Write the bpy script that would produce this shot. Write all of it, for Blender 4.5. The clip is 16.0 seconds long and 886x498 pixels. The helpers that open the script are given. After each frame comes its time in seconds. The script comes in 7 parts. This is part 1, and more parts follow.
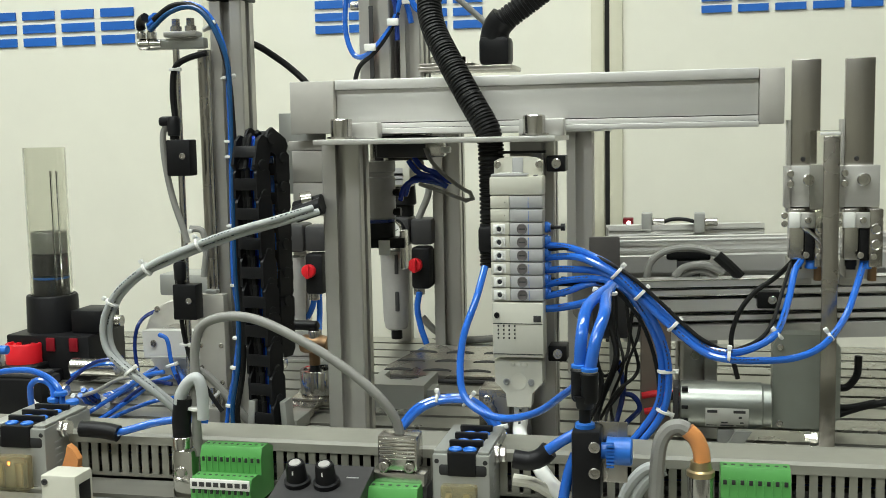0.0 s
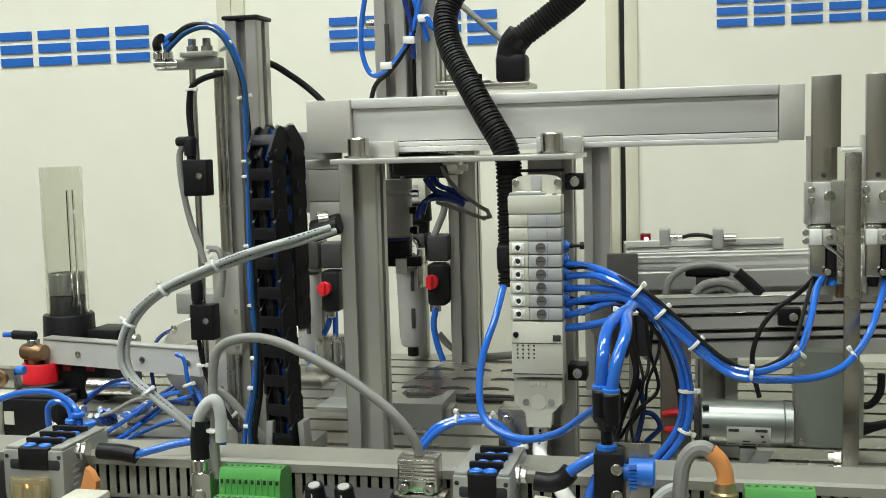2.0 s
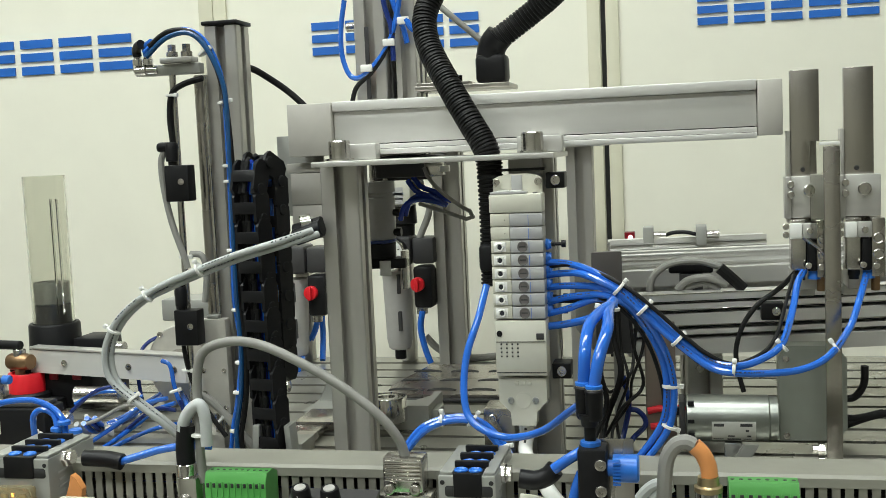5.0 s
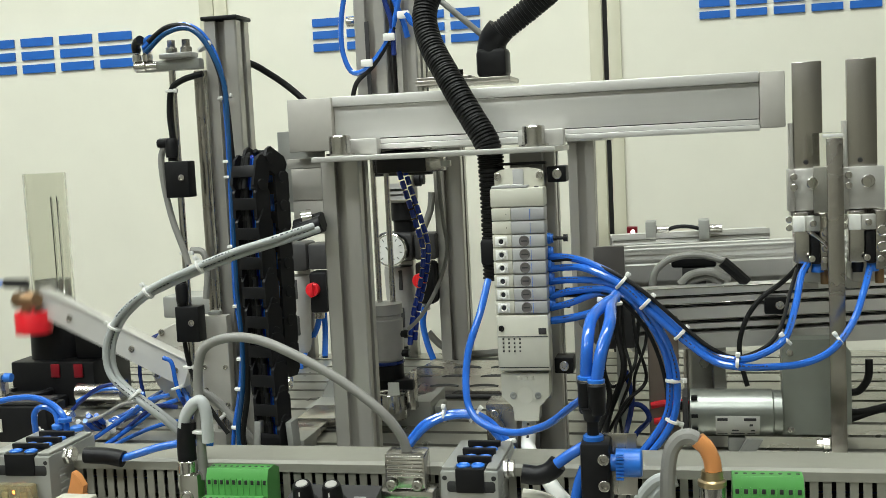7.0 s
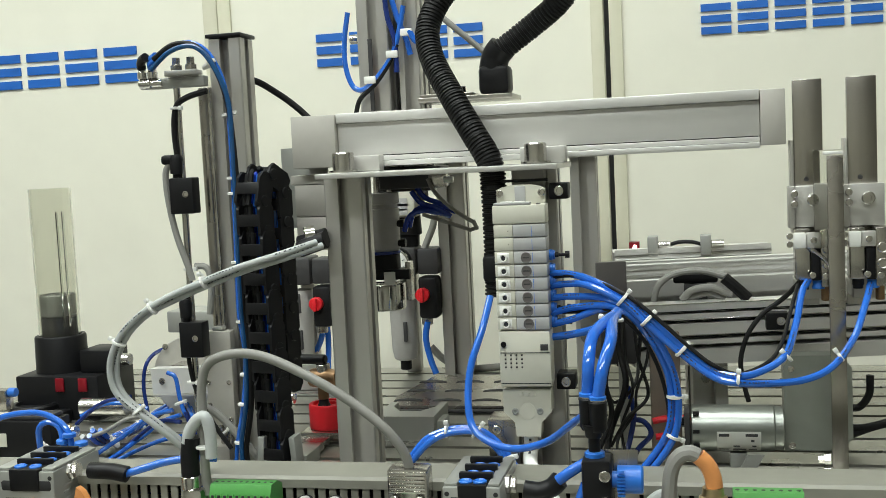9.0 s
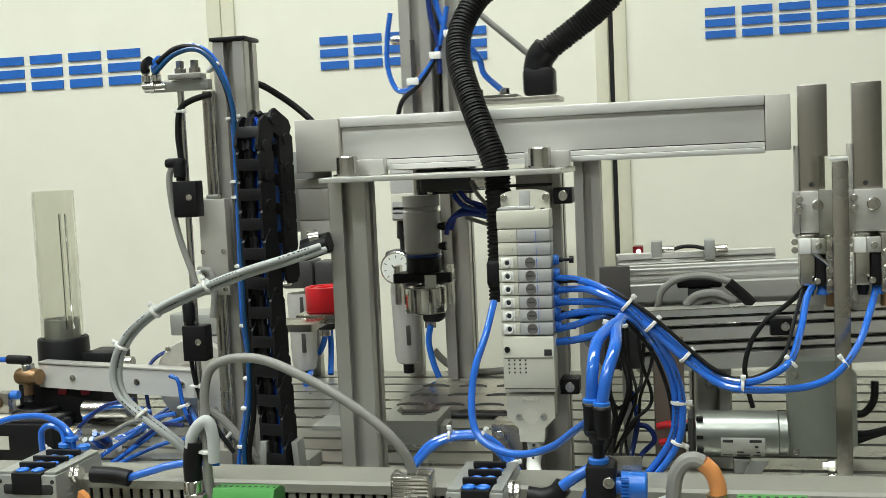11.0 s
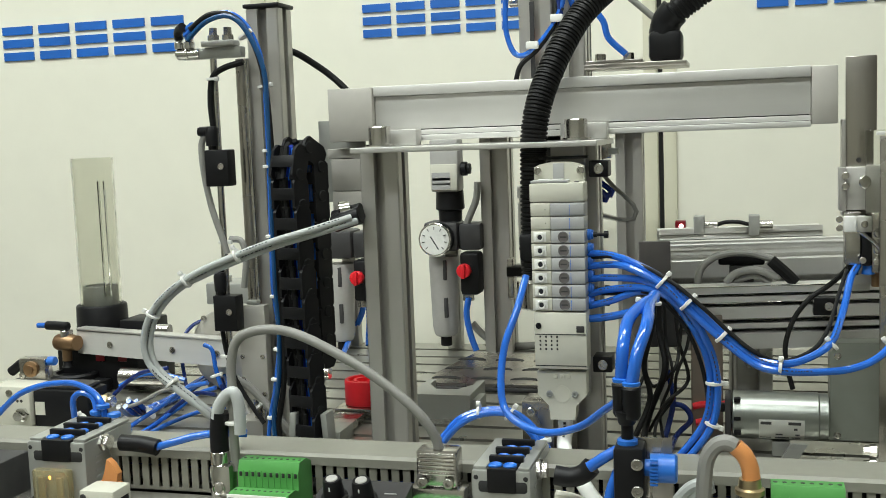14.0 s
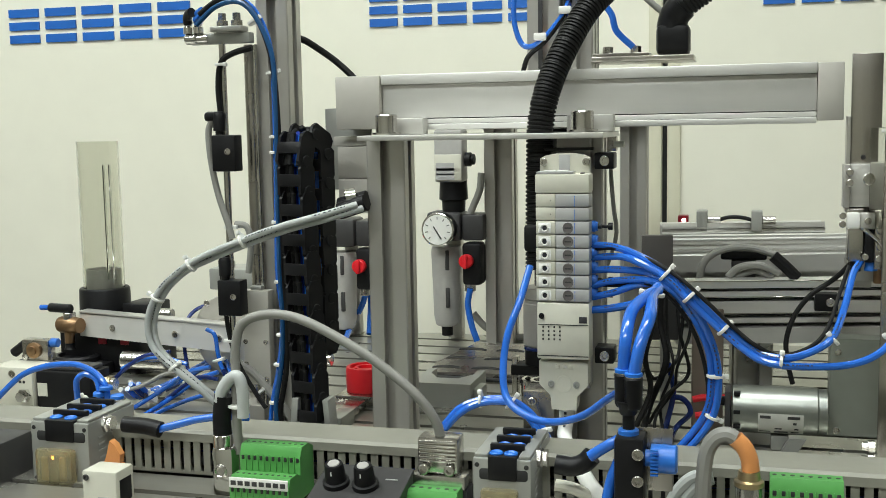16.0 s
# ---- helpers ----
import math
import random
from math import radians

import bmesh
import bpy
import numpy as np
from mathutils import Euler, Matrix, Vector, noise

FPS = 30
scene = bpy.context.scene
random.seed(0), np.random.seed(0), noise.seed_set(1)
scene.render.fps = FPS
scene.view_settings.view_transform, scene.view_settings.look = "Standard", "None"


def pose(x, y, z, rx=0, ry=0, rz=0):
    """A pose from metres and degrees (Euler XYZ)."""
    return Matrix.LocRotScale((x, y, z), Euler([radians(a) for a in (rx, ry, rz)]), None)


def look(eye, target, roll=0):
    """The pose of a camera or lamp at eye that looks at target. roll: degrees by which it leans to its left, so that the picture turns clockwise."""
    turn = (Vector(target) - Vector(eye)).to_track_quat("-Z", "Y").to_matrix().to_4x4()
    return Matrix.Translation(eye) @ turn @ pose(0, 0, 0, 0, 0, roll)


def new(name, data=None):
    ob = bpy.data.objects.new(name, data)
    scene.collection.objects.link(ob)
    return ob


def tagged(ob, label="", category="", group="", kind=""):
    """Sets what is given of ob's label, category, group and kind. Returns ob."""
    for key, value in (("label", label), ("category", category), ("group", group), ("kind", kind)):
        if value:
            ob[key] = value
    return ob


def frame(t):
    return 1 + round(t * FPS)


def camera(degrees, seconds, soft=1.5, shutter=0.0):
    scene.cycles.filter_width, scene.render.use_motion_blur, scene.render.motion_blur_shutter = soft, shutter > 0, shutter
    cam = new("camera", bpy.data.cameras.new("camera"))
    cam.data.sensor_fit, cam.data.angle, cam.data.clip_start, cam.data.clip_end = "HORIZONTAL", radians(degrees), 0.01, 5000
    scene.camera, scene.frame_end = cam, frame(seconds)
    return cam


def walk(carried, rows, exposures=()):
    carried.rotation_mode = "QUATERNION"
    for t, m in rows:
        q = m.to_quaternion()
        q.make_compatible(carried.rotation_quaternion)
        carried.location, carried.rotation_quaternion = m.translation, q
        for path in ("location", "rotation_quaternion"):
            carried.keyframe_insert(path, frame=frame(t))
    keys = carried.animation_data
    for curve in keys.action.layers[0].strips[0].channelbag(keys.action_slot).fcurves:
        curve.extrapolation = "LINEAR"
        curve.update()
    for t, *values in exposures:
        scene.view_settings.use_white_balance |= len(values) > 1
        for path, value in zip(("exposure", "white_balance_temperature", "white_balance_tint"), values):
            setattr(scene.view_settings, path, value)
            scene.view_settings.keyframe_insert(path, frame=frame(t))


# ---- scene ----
cam = camera(44.0, 16.0, soft=0.8, shutter=0.5)
PATH = [
    (0, (0.189, -0.801, 0.264), (-0.236, 1.142, 0.052), -1.1),
    (0.5, (0.194, -0.791, 0.263), (-0.261, 1.144, 0.044), -1.5),
    (1, (0.186, -0.794, 0.264), (-0.269, 1.141, 0.044), -1.2),
    (1.5, (0.186, -0.795, 0.266), (-0.261, 1.143, 0.057), -1.6),
    (2, (0.184, -0.797, 0.269), (-0.263, 1.143, 0.079), -1.5),
    (2.5, (0.183, -0.799, 0.27), (-0.262, 1.143, 0.099), -1.5),
    (3, (0.185, -0.798, 0.268), (-0.255, 1.146, 0.105), -1.7),
    (3.5, (0.185, -0.798, 0.268), (-0.249, 1.147, 0.1), -1.5),
    (4, (0.189, -0.798, 0.267), (-0.242, 1.147, 0.094), -2.0),
    (6.5, (0.191, -0.795, 0.264), (-0.242, 1.149, 0.078), -2.7),
    (7, (0.191, -0.794, 0.263), (-0.246, 1.149, 0.078), -2.8),
    (7.5, (0.193, -0.795, 0.264), (-0.248, 1.147, 0.08), -3.0),
    (8, (0.193, -0.796, 0.265), (-0.25, 1.147, 0.09), -3.1),
    (8.5, (0.192, -0.796, 0.266), (-0.25, 1.147, 0.097), -3.0),
    (9, (0.193, -0.798, 0.267), (-0.25, 1.146, 0.103), -2.8),
    (11.5, (0.19, -0.795, 0.269), (-0.259, 1.147, 0.109), -2.5),
    (12, (0.185, -0.79, 0.267), (-0.264, 1.152, 0.107), -2.2),
    (12.5, (0.182, -0.784, 0.266), (-0.26, 1.159, 0.089), -1.9),
    (13, (0.189, -0.788, 0.266), (-0.272, 1.15, 0.081), -2.1),
    (13.5, (0.21, -0.785, 0.268), (-0.296, 1.14, 0.067), -1.9),
    (14, (0.202, -0.778, 0.269), (-0.337, 1.136, 0.058), -2.1),
    (14.5, (0.203, -0.779, 0.271), (-0.346, 1.132, 0.051), -2.1),
    (15, (0.203, -0.781, 0.27), (-0.347, 1.129, 0.05), -2.2),
    (15.5, (0.203, -0.779, 0.268), (-0.345, 1.132, 0.045), -1.8),
    (16, (0.199, -0.783, 0.267), (-0.338, 1.13, 0.042), -1.0),
]
walk(cam, [(t, look(eye, target, roll)) for t, eye, target, roll in PATH])

# ---- light ----
world = bpy.data.worlds.new("room_air")
world.use_nodes = True
world.node_tree.nodes["Background"].inputs[0].default_value = (0.9, 0.93, 1.0, 1)
world.node_tree.nodes["Background"].inputs[1].default_value = 0.01
scene.world = world


def tube_lamp(x, y, w, h, power):
    data = bpy.data.lights.new("ceiling_lamp", "AREA")
    data.shape, data.size, data.size_y, data.energy = "RECTANGLE", w, h, power
    data.color = (0.95, 1.0, 0.965)
    lamp = new("ceiling_lamp", data)
    lamp.matrix_world = pose(x, y, 1.79)
    return lamp


LAMPS = [(-1.25, -0.35), (0.1, -0.35), (-1.25, -1.6), (0.1, -1.6)]
for lx, ly in LAMPS:
    tube_lamp(lx, ly, 1.2, 0.3, 17)


# ---- materials ----
def mat(name, color, rough=0.5, metal=0.0, grain=60.0, vary=0.12, bump=0.05, stretch=(1, 1, 1), stain=0.1, **extra):
    """A surface with a fine grain, a slower stain, and a slight relief."""
    m = bpy.data.materials.new(name)
    m.use_nodes = True
    nt = m.node_tree
    b = nt.nodes["Principled BSDF"]
    co = nt.nodes.new("ShaderNodeTexCoord")
    mp = nt.nodes.new("ShaderNodeMapping")
    mp.inputs["Scale"].default_value = stretch
    nt.links.new(co.outputs["Object"], mp.inputs["Vector"])
    n1 = nt.nodes.new("ShaderNodeTexNoise")
    n1.inputs["Scale"].default_value = grain
    n1.inputs["Detail"].default_value = 6
    n2 = nt.nodes.new("ShaderNodeTexNoise")
    n2.inputs["Scale"].default_value = 14
    n2.inputs["Detail"].default_value = 4
    nt.links.new(mp.outputs[0], n1.inputs["Vector"])
    nt.links.new(co.outputs["Object"], n2.inputs["Vector"])
    info = nt.nodes.new("ShaderNodeObjectInfo")
    base = nt.nodes.new("ShaderNodeMix")
    base.data_type = "RGBA"
    base.inputs["A"].default_value = tuple(c * (1 - vary) for c in color) + (1,)
    base.inputs["B"].default_value = tuple(min(1, c * (1 + vary)) for c in color) + (1,)
    nt.links.new(n1.outputs["Fac"], base.inputs["Factor"])
    ramp = nt.nodes.new("ShaderNodeMapRange")
    ramp.inputs["From Min"].default_value, ramp.inputs["From Max"].default_value = 0.35, 0.7
    ramp.inputs["To Min"].default_value, ramp.inputs["To Max"].default_value = 1.0, 1.0 - stain
    nt.links.new(n2.outputs["Fac"], ramp.inputs["Value"])
    rnd = nt.nodes.new("ShaderNodeMapRange")
    rnd.inputs["To Min"].default_value, rnd.inputs["To Max"].default_value = 0.96, 1.04
    nt.links.new(info.outputs["Random"], rnd.inputs["Value"])
    mul = nt.nodes.new("ShaderNodeMath")
    mul.operation = "MULTIPLY"
    nt.links.new(ramp.outputs[0], mul.inputs[0])
    nt.links.new(rnd.outputs[0], mul.inputs[1])
    sc = nt.nodes.new("ShaderNodeVectorMath")
    sc.operation = "SCALE"
    nt.links.new(base.outputs["Result"], sc.inputs[0])
    nt.links.new(mul.outputs[0], sc.inputs["Scale"])
    nt.links.new(sc.outputs[0], b.inputs["Base Color"])
    rr = nt.nodes.new("ShaderNodeMapRange")
    rr.inputs["To Min"].default_value, rr.inputs["To Max"].default_value = max(0.02, rough - 0.08), min(1, rough + 0.1)
    nt.links.new(n2.outputs["Fac"], rr.inputs["Value"])
    nt.links.new(rr.outputs[0], b.inputs["Roughness"])
    b.inputs["Metallic"].default_value = metal
    bp = nt.nodes.new("ShaderNodeBump")
    bp.inputs["Strength"].default_value = bump
    bp.inputs["Distance"].default_value = 0.0005
    nt.links.new(n1.outputs["Fac"], bp.inputs["Height"])
    nt.links.new(bp.outputs[0], b.inputs["Normal"])
    for key, value in extra.items():
        b.inputs[key.replace("_", " ")].default_value = value
    return m


def glow(name, color, strength):
    m = bpy.data.materials.new(name)
    m.use_nodes = True
    b = m.node_tree.nodes["Principled BSDF"]
    b.inputs["Base Color"].default_value = (*color, 1)
    b.inputs["Emission Color"].default_value = (*color, 1)
    b.inputs["Emission Strength"].default_value = strength
    return m


ALU = mat("anodised_aluminium", (0.50, 0.485, 0.455), 0.34, 0.6, 90, 0.10, 0.08, (1, 1, 0.06))
ALU_X = mat("anodised_aluminium_lengthwise", (0.74, 0.73, 0.70), 0.36, 0.4, 90, 0.08, 0.08, (0.06, 1, 1))
TABLE_ALU = mat("table_aluminium", (0.42, 0.412, 0.365), 0.28, 0.7, 90, 0.14, 0.08, (0.06, 1, 1), 0.2)
CONV_ALU = mat("conveyor_aluminium", (0.70, 0.69, 0.66), 0.3, 0.45, 90, 0.12, 0.08, (0.06, 1, 1), 0.15)
ALU_PLATE = mat("milled_aluminium", (0.62, 0.61, 0.58), 0.36, 0.6, 140, 0.1, 0.08, (0.1, 1, 1))
STEEL = mat("steel", (0.62, 0.60, 0.57), 0.22, 1.0, 120, 0.12, 0.05)
CHROME = mat("chrome", (0.75, 0.74, 0.72), 0.1, 1.0, 120, 0.05, 0.01)
STAINLESS = mat("brushed_stainless", (0.46, 0.435, 0.40), 0.26, 1.0, 160, 0.15, 0.05, (1, 1, 0.05))
BLACK = mat("black_plastic", (0.008, 0.008, 0.009), 0.42, 0, 200, 0.2, 0.1, Specular_IOR_Level=0.25)
RUBBER = mat("black_rubber", (0.009, 0.009, 0.009), 0.5, 0, 200, 0.2, 0.1, Specular_IOR_Level=0.22)
DARK = mat("dark_grey_plastic", (0.04, 0.039, 0.04), 0.45, 0, 150, 0.15, 0.08)
GREY = mat("grey_plastic", (0.40, 0.39, 0.37), 0.45, 0, 150, 0.08, 0.06)
IVORY = mat("light_grey_plastic", (0.58, 0.57, 0.485), 0.42, 0, 150, 0.04, 0.04, stain=0.06)
MIDGREY = mat("mid_grey_plastic", (0.40, 0.40, 0.395), 0.42, 0, 150, 0.05, 0.05)
BEIGE = mat("duct_grey_plastic", (0.25, 0.245, 0.205), 0.5, 0, 120, 0.06, 0.06)
CABLE = mat("grey_cable_sheath", (0.26, 0.255, 0.235), 0.5, 0, 150, 0.06, 0.06)
CABLE_LIGHT = mat("light_grey_cable_sheath", (0.47, 0.49, 0.48), 0.42, 0, 150, 0.06, 0.05)
BLUE = mat("blue_tube", (0.022, 0.14, 0.60), 0.13, 0, 40, 0.12, 0.02, Coat_Weight=0.4)
NAVY = mat("dark_blue_tube", (0.012, 0.03, 0.16), 0.25, 0, 40, 0.12, 0.02)
INDIGO = mat("deep_blue_tube", (0.014, 0.040, 0.30), 0.16, 0, 40, 0.12, 0.02, Coat_Weight=0.4)
BLUE_MID = mat("blue_plastic", (0.02, 0.16, 0.62), 0.35, 0, 100, 0.08, 0.04)
RED = mat("red_plastic", (0.72, 0.012, 0.022), 0.38, 0, 100, 0.06, 0.03)
GREEN = mat("green_plastic", (0.085, 0.32, 0.075), 0.42, 0, 100, 0.1, 0.04)
WHITE = mat("white_plastic", (0.78, 0.78, 0.74), 0.45, 0, 150, 0.04, 0.03, stain=0.05)
ORANGE = mat("orange_sleeve", (0.72, 0.30, 0.10), 0.3, 0, 100, 0.1, 0.03)
MOTOR_STEEL = mat("motor_steel", (0.30, 0.315, 0.29), 0.36, 0.85, 120, 0.1, 0.05)
TAUPE = mat("taupe_plastic", (0.13, 0.12, 0.115), 0.4, 0, 100, 0.1, 0.04)
AMBER = mat("amber_clear_plastic", (0.88, 0.80, 0.52), 0.12, 0, 60, 0.15, 0.05, Transmission_Weight=0.85)
BRONZE = mat("bronze", (0.32, 0.20, 0.11), 0.38, 0.9, 80, 0.2, 0.1)
BRASS = mat("brass", (0.62, 0.50, 0.30), 0.3, 1.0, 80, 0.12, 0.05)
GALV = mat("galvanised_steel", (0.42, 0.425, 0.40), 0.42, 0.6, 30, 0.14, 0.08)
WALLP = mat("cream_wall_panel", (0.81, 0.795, 0.68), 0.5, 0, 30, 0.02, 0.05, stain=0.03)
STRIP = mat("cream_wall_strip", (0.66, 0.64, 0.50), 0.5, 0, 30, 0.03, 0.05, stain=0.03)
LOGO = mat("blue_print", (0.012, 0.13, 0.52), 0.45, 0, 60, 0.06, 0.02)
FLOORM = mat("grey_linoleum", (0.13, 0.125, 0.11), 0.5, 0, 20, 0.15, 0.05)
ROOMW = mat("grey_room_paint", (0.43, 0.42, 0.36), 0.8, 0, 30, 0.03, 0.05)
CAPGREY = mat("warm_grey_cap", (0.52, 0.50, 0.455), 0.4, 0.2, 120, 0.05, 0.05)
TEAL = mat("teal_blue_tube", (0.012, 0.070, 0.19), 0.2, 0, 40, 0.12, 0.02)
LABELGREY = mat("worn_metal_label", (0.62, 0.62, 0.57), 0.45, 0.0, 120, 0.08, 0.04)
# Steel whose base colour holds the brown that the drive plate reflects.
BROWN_REFLECTION = mat("steel_brown_reflection", (0.235, 0.19, 0.155), 0.4, 0.4, 60, 0.12, 0.06, (1, 1, 0.1), 0.2)
GEARCASE = mat("grey_green_gear_case", (0.27, 0.285, 0.25), 0.36, 0.4, 50, 0.1, 0.05, stain=0.2)
DISC = mat("turned_steel_disc", (0.62, 0.60, 0.54), 0.34, 0.45, 120, 0.12, 0.06, (1, 1, 1), 0.25)
DIM_RED = mat("dim_red_glow_and_body", (0.22, 0.004, 0.012), 0.3, 0, 60, 0.1, 0.02)
INK = mat("print_ink", (0.02, 0.022, 0.03), 0.5, 0, 100, 0.1, 0.02)
# Near-black colour that stands for the shade inside slots, holes and joints.
SHADE = mat("slot_shade_black", (0.02, 0.02, 0.02), 0.7, 0, 100, 0.2, 0.05)
GLOWLAMP = glow("lamp_diffuser", (0.92, 1.0, 0.95), 6.0)
LED_RED = glow("red_led", (1.0, 0.05, 0.04), 4.0)
LED_HOT = glow("white_hot_led", (1.0, 0.75, 0.75), 9.0)
LED_ORANGE = glow("orange_led", (1.0, 0.3, 0.05), 5.0)


def clear(name, tint, rough=0.03, ior=1.15):
    m = bpy.data.materials.new(name)
    m.use_nodes = True
    b = m.node_tree.nodes["Principled BSDF"]
    b.inputs["Base Color"].default_value = (*tint, 1)
    b.inputs["Roughness"].default_value = rough
    b.inputs["IOR"].default_value = ior
    b.inputs["Transmission Weight"].default_value = 1
    return m


ACRYL = clear("clear_acrylic", (0.88, 0.885, 0.84), 0.03, 1.45)
GAUGEGLASS = clear("gauge_glass", (0.98, 0.98, 0.98))

# ---- mesh tools ----
ORG = {}


def thing(name, base, label, category, group="", kind=""):
    ob = new(name)
    ob.empty_display_size = 0.02
    ob.location = base
    ORG[ob] = Vector(base)
    return tagged(ob, label, category, group, kind)


def finish(name, bm, material, origin):
    bmesh.ops.remove_doubles(bm, verts=bm.verts, dist=1e-6)
    bmesh.ops.recalc_face_normals(bm, faces=bm.faces)
    bmesh.ops.translate(bm, verts=bm.verts, vec=-Vector(origin))
    me = bpy.data.meshes.new(name)
    bm.to_mesh(me)
    bm.free()
    me.materials.append(material)
    for p in me.polygons:
        p.use_smooth = True
    me.set_sharp_from_angle(angle=radians(32))
    return new(name, me)


def part(name, bm, material, parent, label="", pivot=None):
    """One mesh under a thing or a part, given in the place's coordinates."""
    org = ORG[parent] if pivot is None else Vector(pivot)
    ob = finish(name, bm, material, org)
    ob.parent = parent
    ob.location = org - ORG[parent]
    ORG[ob] = org
    return tagged(ob, label)


def lone(name, bm, material, label, category, base=None, group="", kind=""):
    """A thing that is one mesh."""
    if base is None:
        lo = [min(v.co[i] for v in bm.verts) for i in range(3)]
        hi = [max(v.co[i] for v in bm.verts) for i in range(3)]
        base = ((lo[0] + hi[0]) / 2, (lo[1] + hi[1]) / 2, lo[2])
    ob = finish(name, bm, material, base)
    ob.location = base
    ORG[ob] = Vector(base)
    return tagged(ob, label, category, group, kind)


def box(lo, hi, bev=0.0, bm=None, rot=None):
    """A box with worn edges; rot turns it about its middle."""
    bm = bm or bmesh.new()
    one = bmesh.new()
    c = (Vector(lo) + Vector(hi)) / 2
    s = [abs(b - a) for a, b in zip(lo, hi)]
    bmesh.ops.create_cube(one, size=1, matrix=Matrix.Diagonal((*s, 1)))
    if bev:
        bmesh.ops.bevel(one, geom=one.edges[:], offset=min(bev, min(s) * 0.45), segments=2, profile=0.5, affect="EDGES")
    m = Matrix.Translation(c) @ (rot.to_4x4() if rot else Matrix())
    merge(bm, one, m)
    return bm


def merge(bm, one, m=Matrix()):
    vs = [bm.verts.new(m @ v.co) for v in one.verts]
    for v, w in zip(one.verts, vs):
        v.index = w.index = 0
    lookup = {v: w for v, w in zip(one.verts, vs)}
    for f in one.faces:
        bm.faces.new([lookup[v] for v in f.verts])
    one.free()
    return bm


def lathe(a, b, rings, n=24, bm=None):
    """Rings (share of the way from a to b in metres, radius) turned about the line a-b."""
    bm = bm or bmesh.new()
    a, b = Vector(a), Vector(b)
    q = (b - a).to_track_quat("Z", "Y")
    loops = []
    for h, r in rings:
        loops.append([bm.verts.new(a + q @ Vector((r * math.cos(2 * math.pi * i / n), r * math.sin(2 * math.pi * i / n), h))) for i in range(n)])
    for p, s in zip(loops, loops[1:]):
        for i in range(n):
            bm.faces.new((p[i], p[(i + 1) % n], s[(i + 1) % n], s[i]))
    bm.faces.new(loops[0][::-1])
    bm.faces.new(loops[-1])
    return bm


def rod(a, b, r, n=20, bev=0.0005, bm=None):
    d = (Vector(b) - Vector(a)).length
    bev = min(bev, r * 0.4, d * 0.4)
    return lathe(a, b, [(0, r - bev), (bev, r), (d - bev, r), (d, r - bev)], n, bm)


def curve(pts, per=8):
    """A smooth line through the points."""
    p = [Vector(q) for q in pts]
    p = [p[0] * 2 - p[1]] + p + [p[-1] * 2 - p[-2]]
    out = []
    for i in range(1, len(p) - 2):
        for k in range(per):
            u = k / per
            out.append(0.5 * (2 * p[i] + (p[i + 1] - p[i - 1]) * u + (2 * p[i - 1] - 5 * p[i] + 4 * p[i + 1] - p[i + 2]) * u * u
                              + (3 * p[i] - p[i - 1] - 3 * p[i + 1] + p[i + 2]) * u ** 3))
    return out + [p[-2]]


def sweep(pts, r, n=10, per=8, bm=None):
    """A round cable along a smooth line."""
    bm = bm or bmesh.new()
    line = curve(pts, per)
    side = Vector((0.31, 0.77, 0.55))
    loops = []
    for i, c in enumerate(line):
        d = (line[min(i + 1, len(line) - 1)] - line[max(i - 1, 0)]).normalized()
        side = (side - d * side.dot(d)).normalized()
        up = d.cross(side)
        loops.append([bm.verts.new(c + (side * math.cos(2 * math.pi * k / n) + up * math.sin(2 * math.pi * k / n)) * r) for k in range(n)])
    for p, s in zip(loops, loops[1:]):
        for k in range(n):
            bm.faces.new((p[k], p[(k + 1) % n], s[(k + 1) % n], s[k]))
    bm.faces.new(loops[0][::-1])
    bm.faces.new(loops[-1])
    return bm


def prism(poly, depth, m, bm=None):
    """A flat outline (u, v) drawn out by depth along its third axis, put in place by m."""
    bm = bm or bmesh.new()
    a = [bm.verts.new(m @ Vector((u, v, 0))) for u, v in poly]
    b = [bm.verts.new(m @ Vector((u, v, depth))) for u, v in poly]
    n = len(poly)
    for i in range(n):
        bm.faces.new((a[i], a[(i + 1) % n], b[(i + 1) % n], b[i]))
    bm.faces.new(a[::-1])
    bm.faces.new(b)
    return bm


def slot_outline(w, d, groove=0.008, deep=0.009, lip=0.0022, ch=0.001):
    """Outline of a slotted aluminium profile, with a T groove in each side."""
    def side(length, half):
        g = groove / 2
        xs = [(-length / 2 + ch, half), (-g, half), (-g, half - lip), (-g * 2.0, half - lip), (-g * 1.2, half - deep), (g * 1.2, half - deep), (g * 2.0, half - lip), (g, half - lip), (g, half),
              (length / 2 - ch, half)]
        return xs
    top = side(w, d / 2)
    right = [(y, -x) for x, y in side(d, w / 2)]
    bottom = [(-x, -y) for x, y in side(w, d / 2)]
    left = [(-y, x) for x, y in side(d, w / 2)]
    return top + right + bottom + left


def upright(x, y, z0, z1, w=0.04, d=0.04, bm=None):
    return prism(slot_outline(w, d)[::-1], z1 - z0, Matrix.Translation((x, y, z0)), bm)


def along_x(x0, x1, y, z, d=0.04, h=0.04, bm=None):
    """A slotted profile that runs along x; y and z are its middle."""
    m = Matrix.Translation((x0, y, z)) @ Matrix(((0, 0, 1, 0), (1, 0, 0, 0), (0, 1, 0, 0), (0, 0, 0, 1)))
    return prism(slot_outline(d, h), x1 - x0, m, bm)


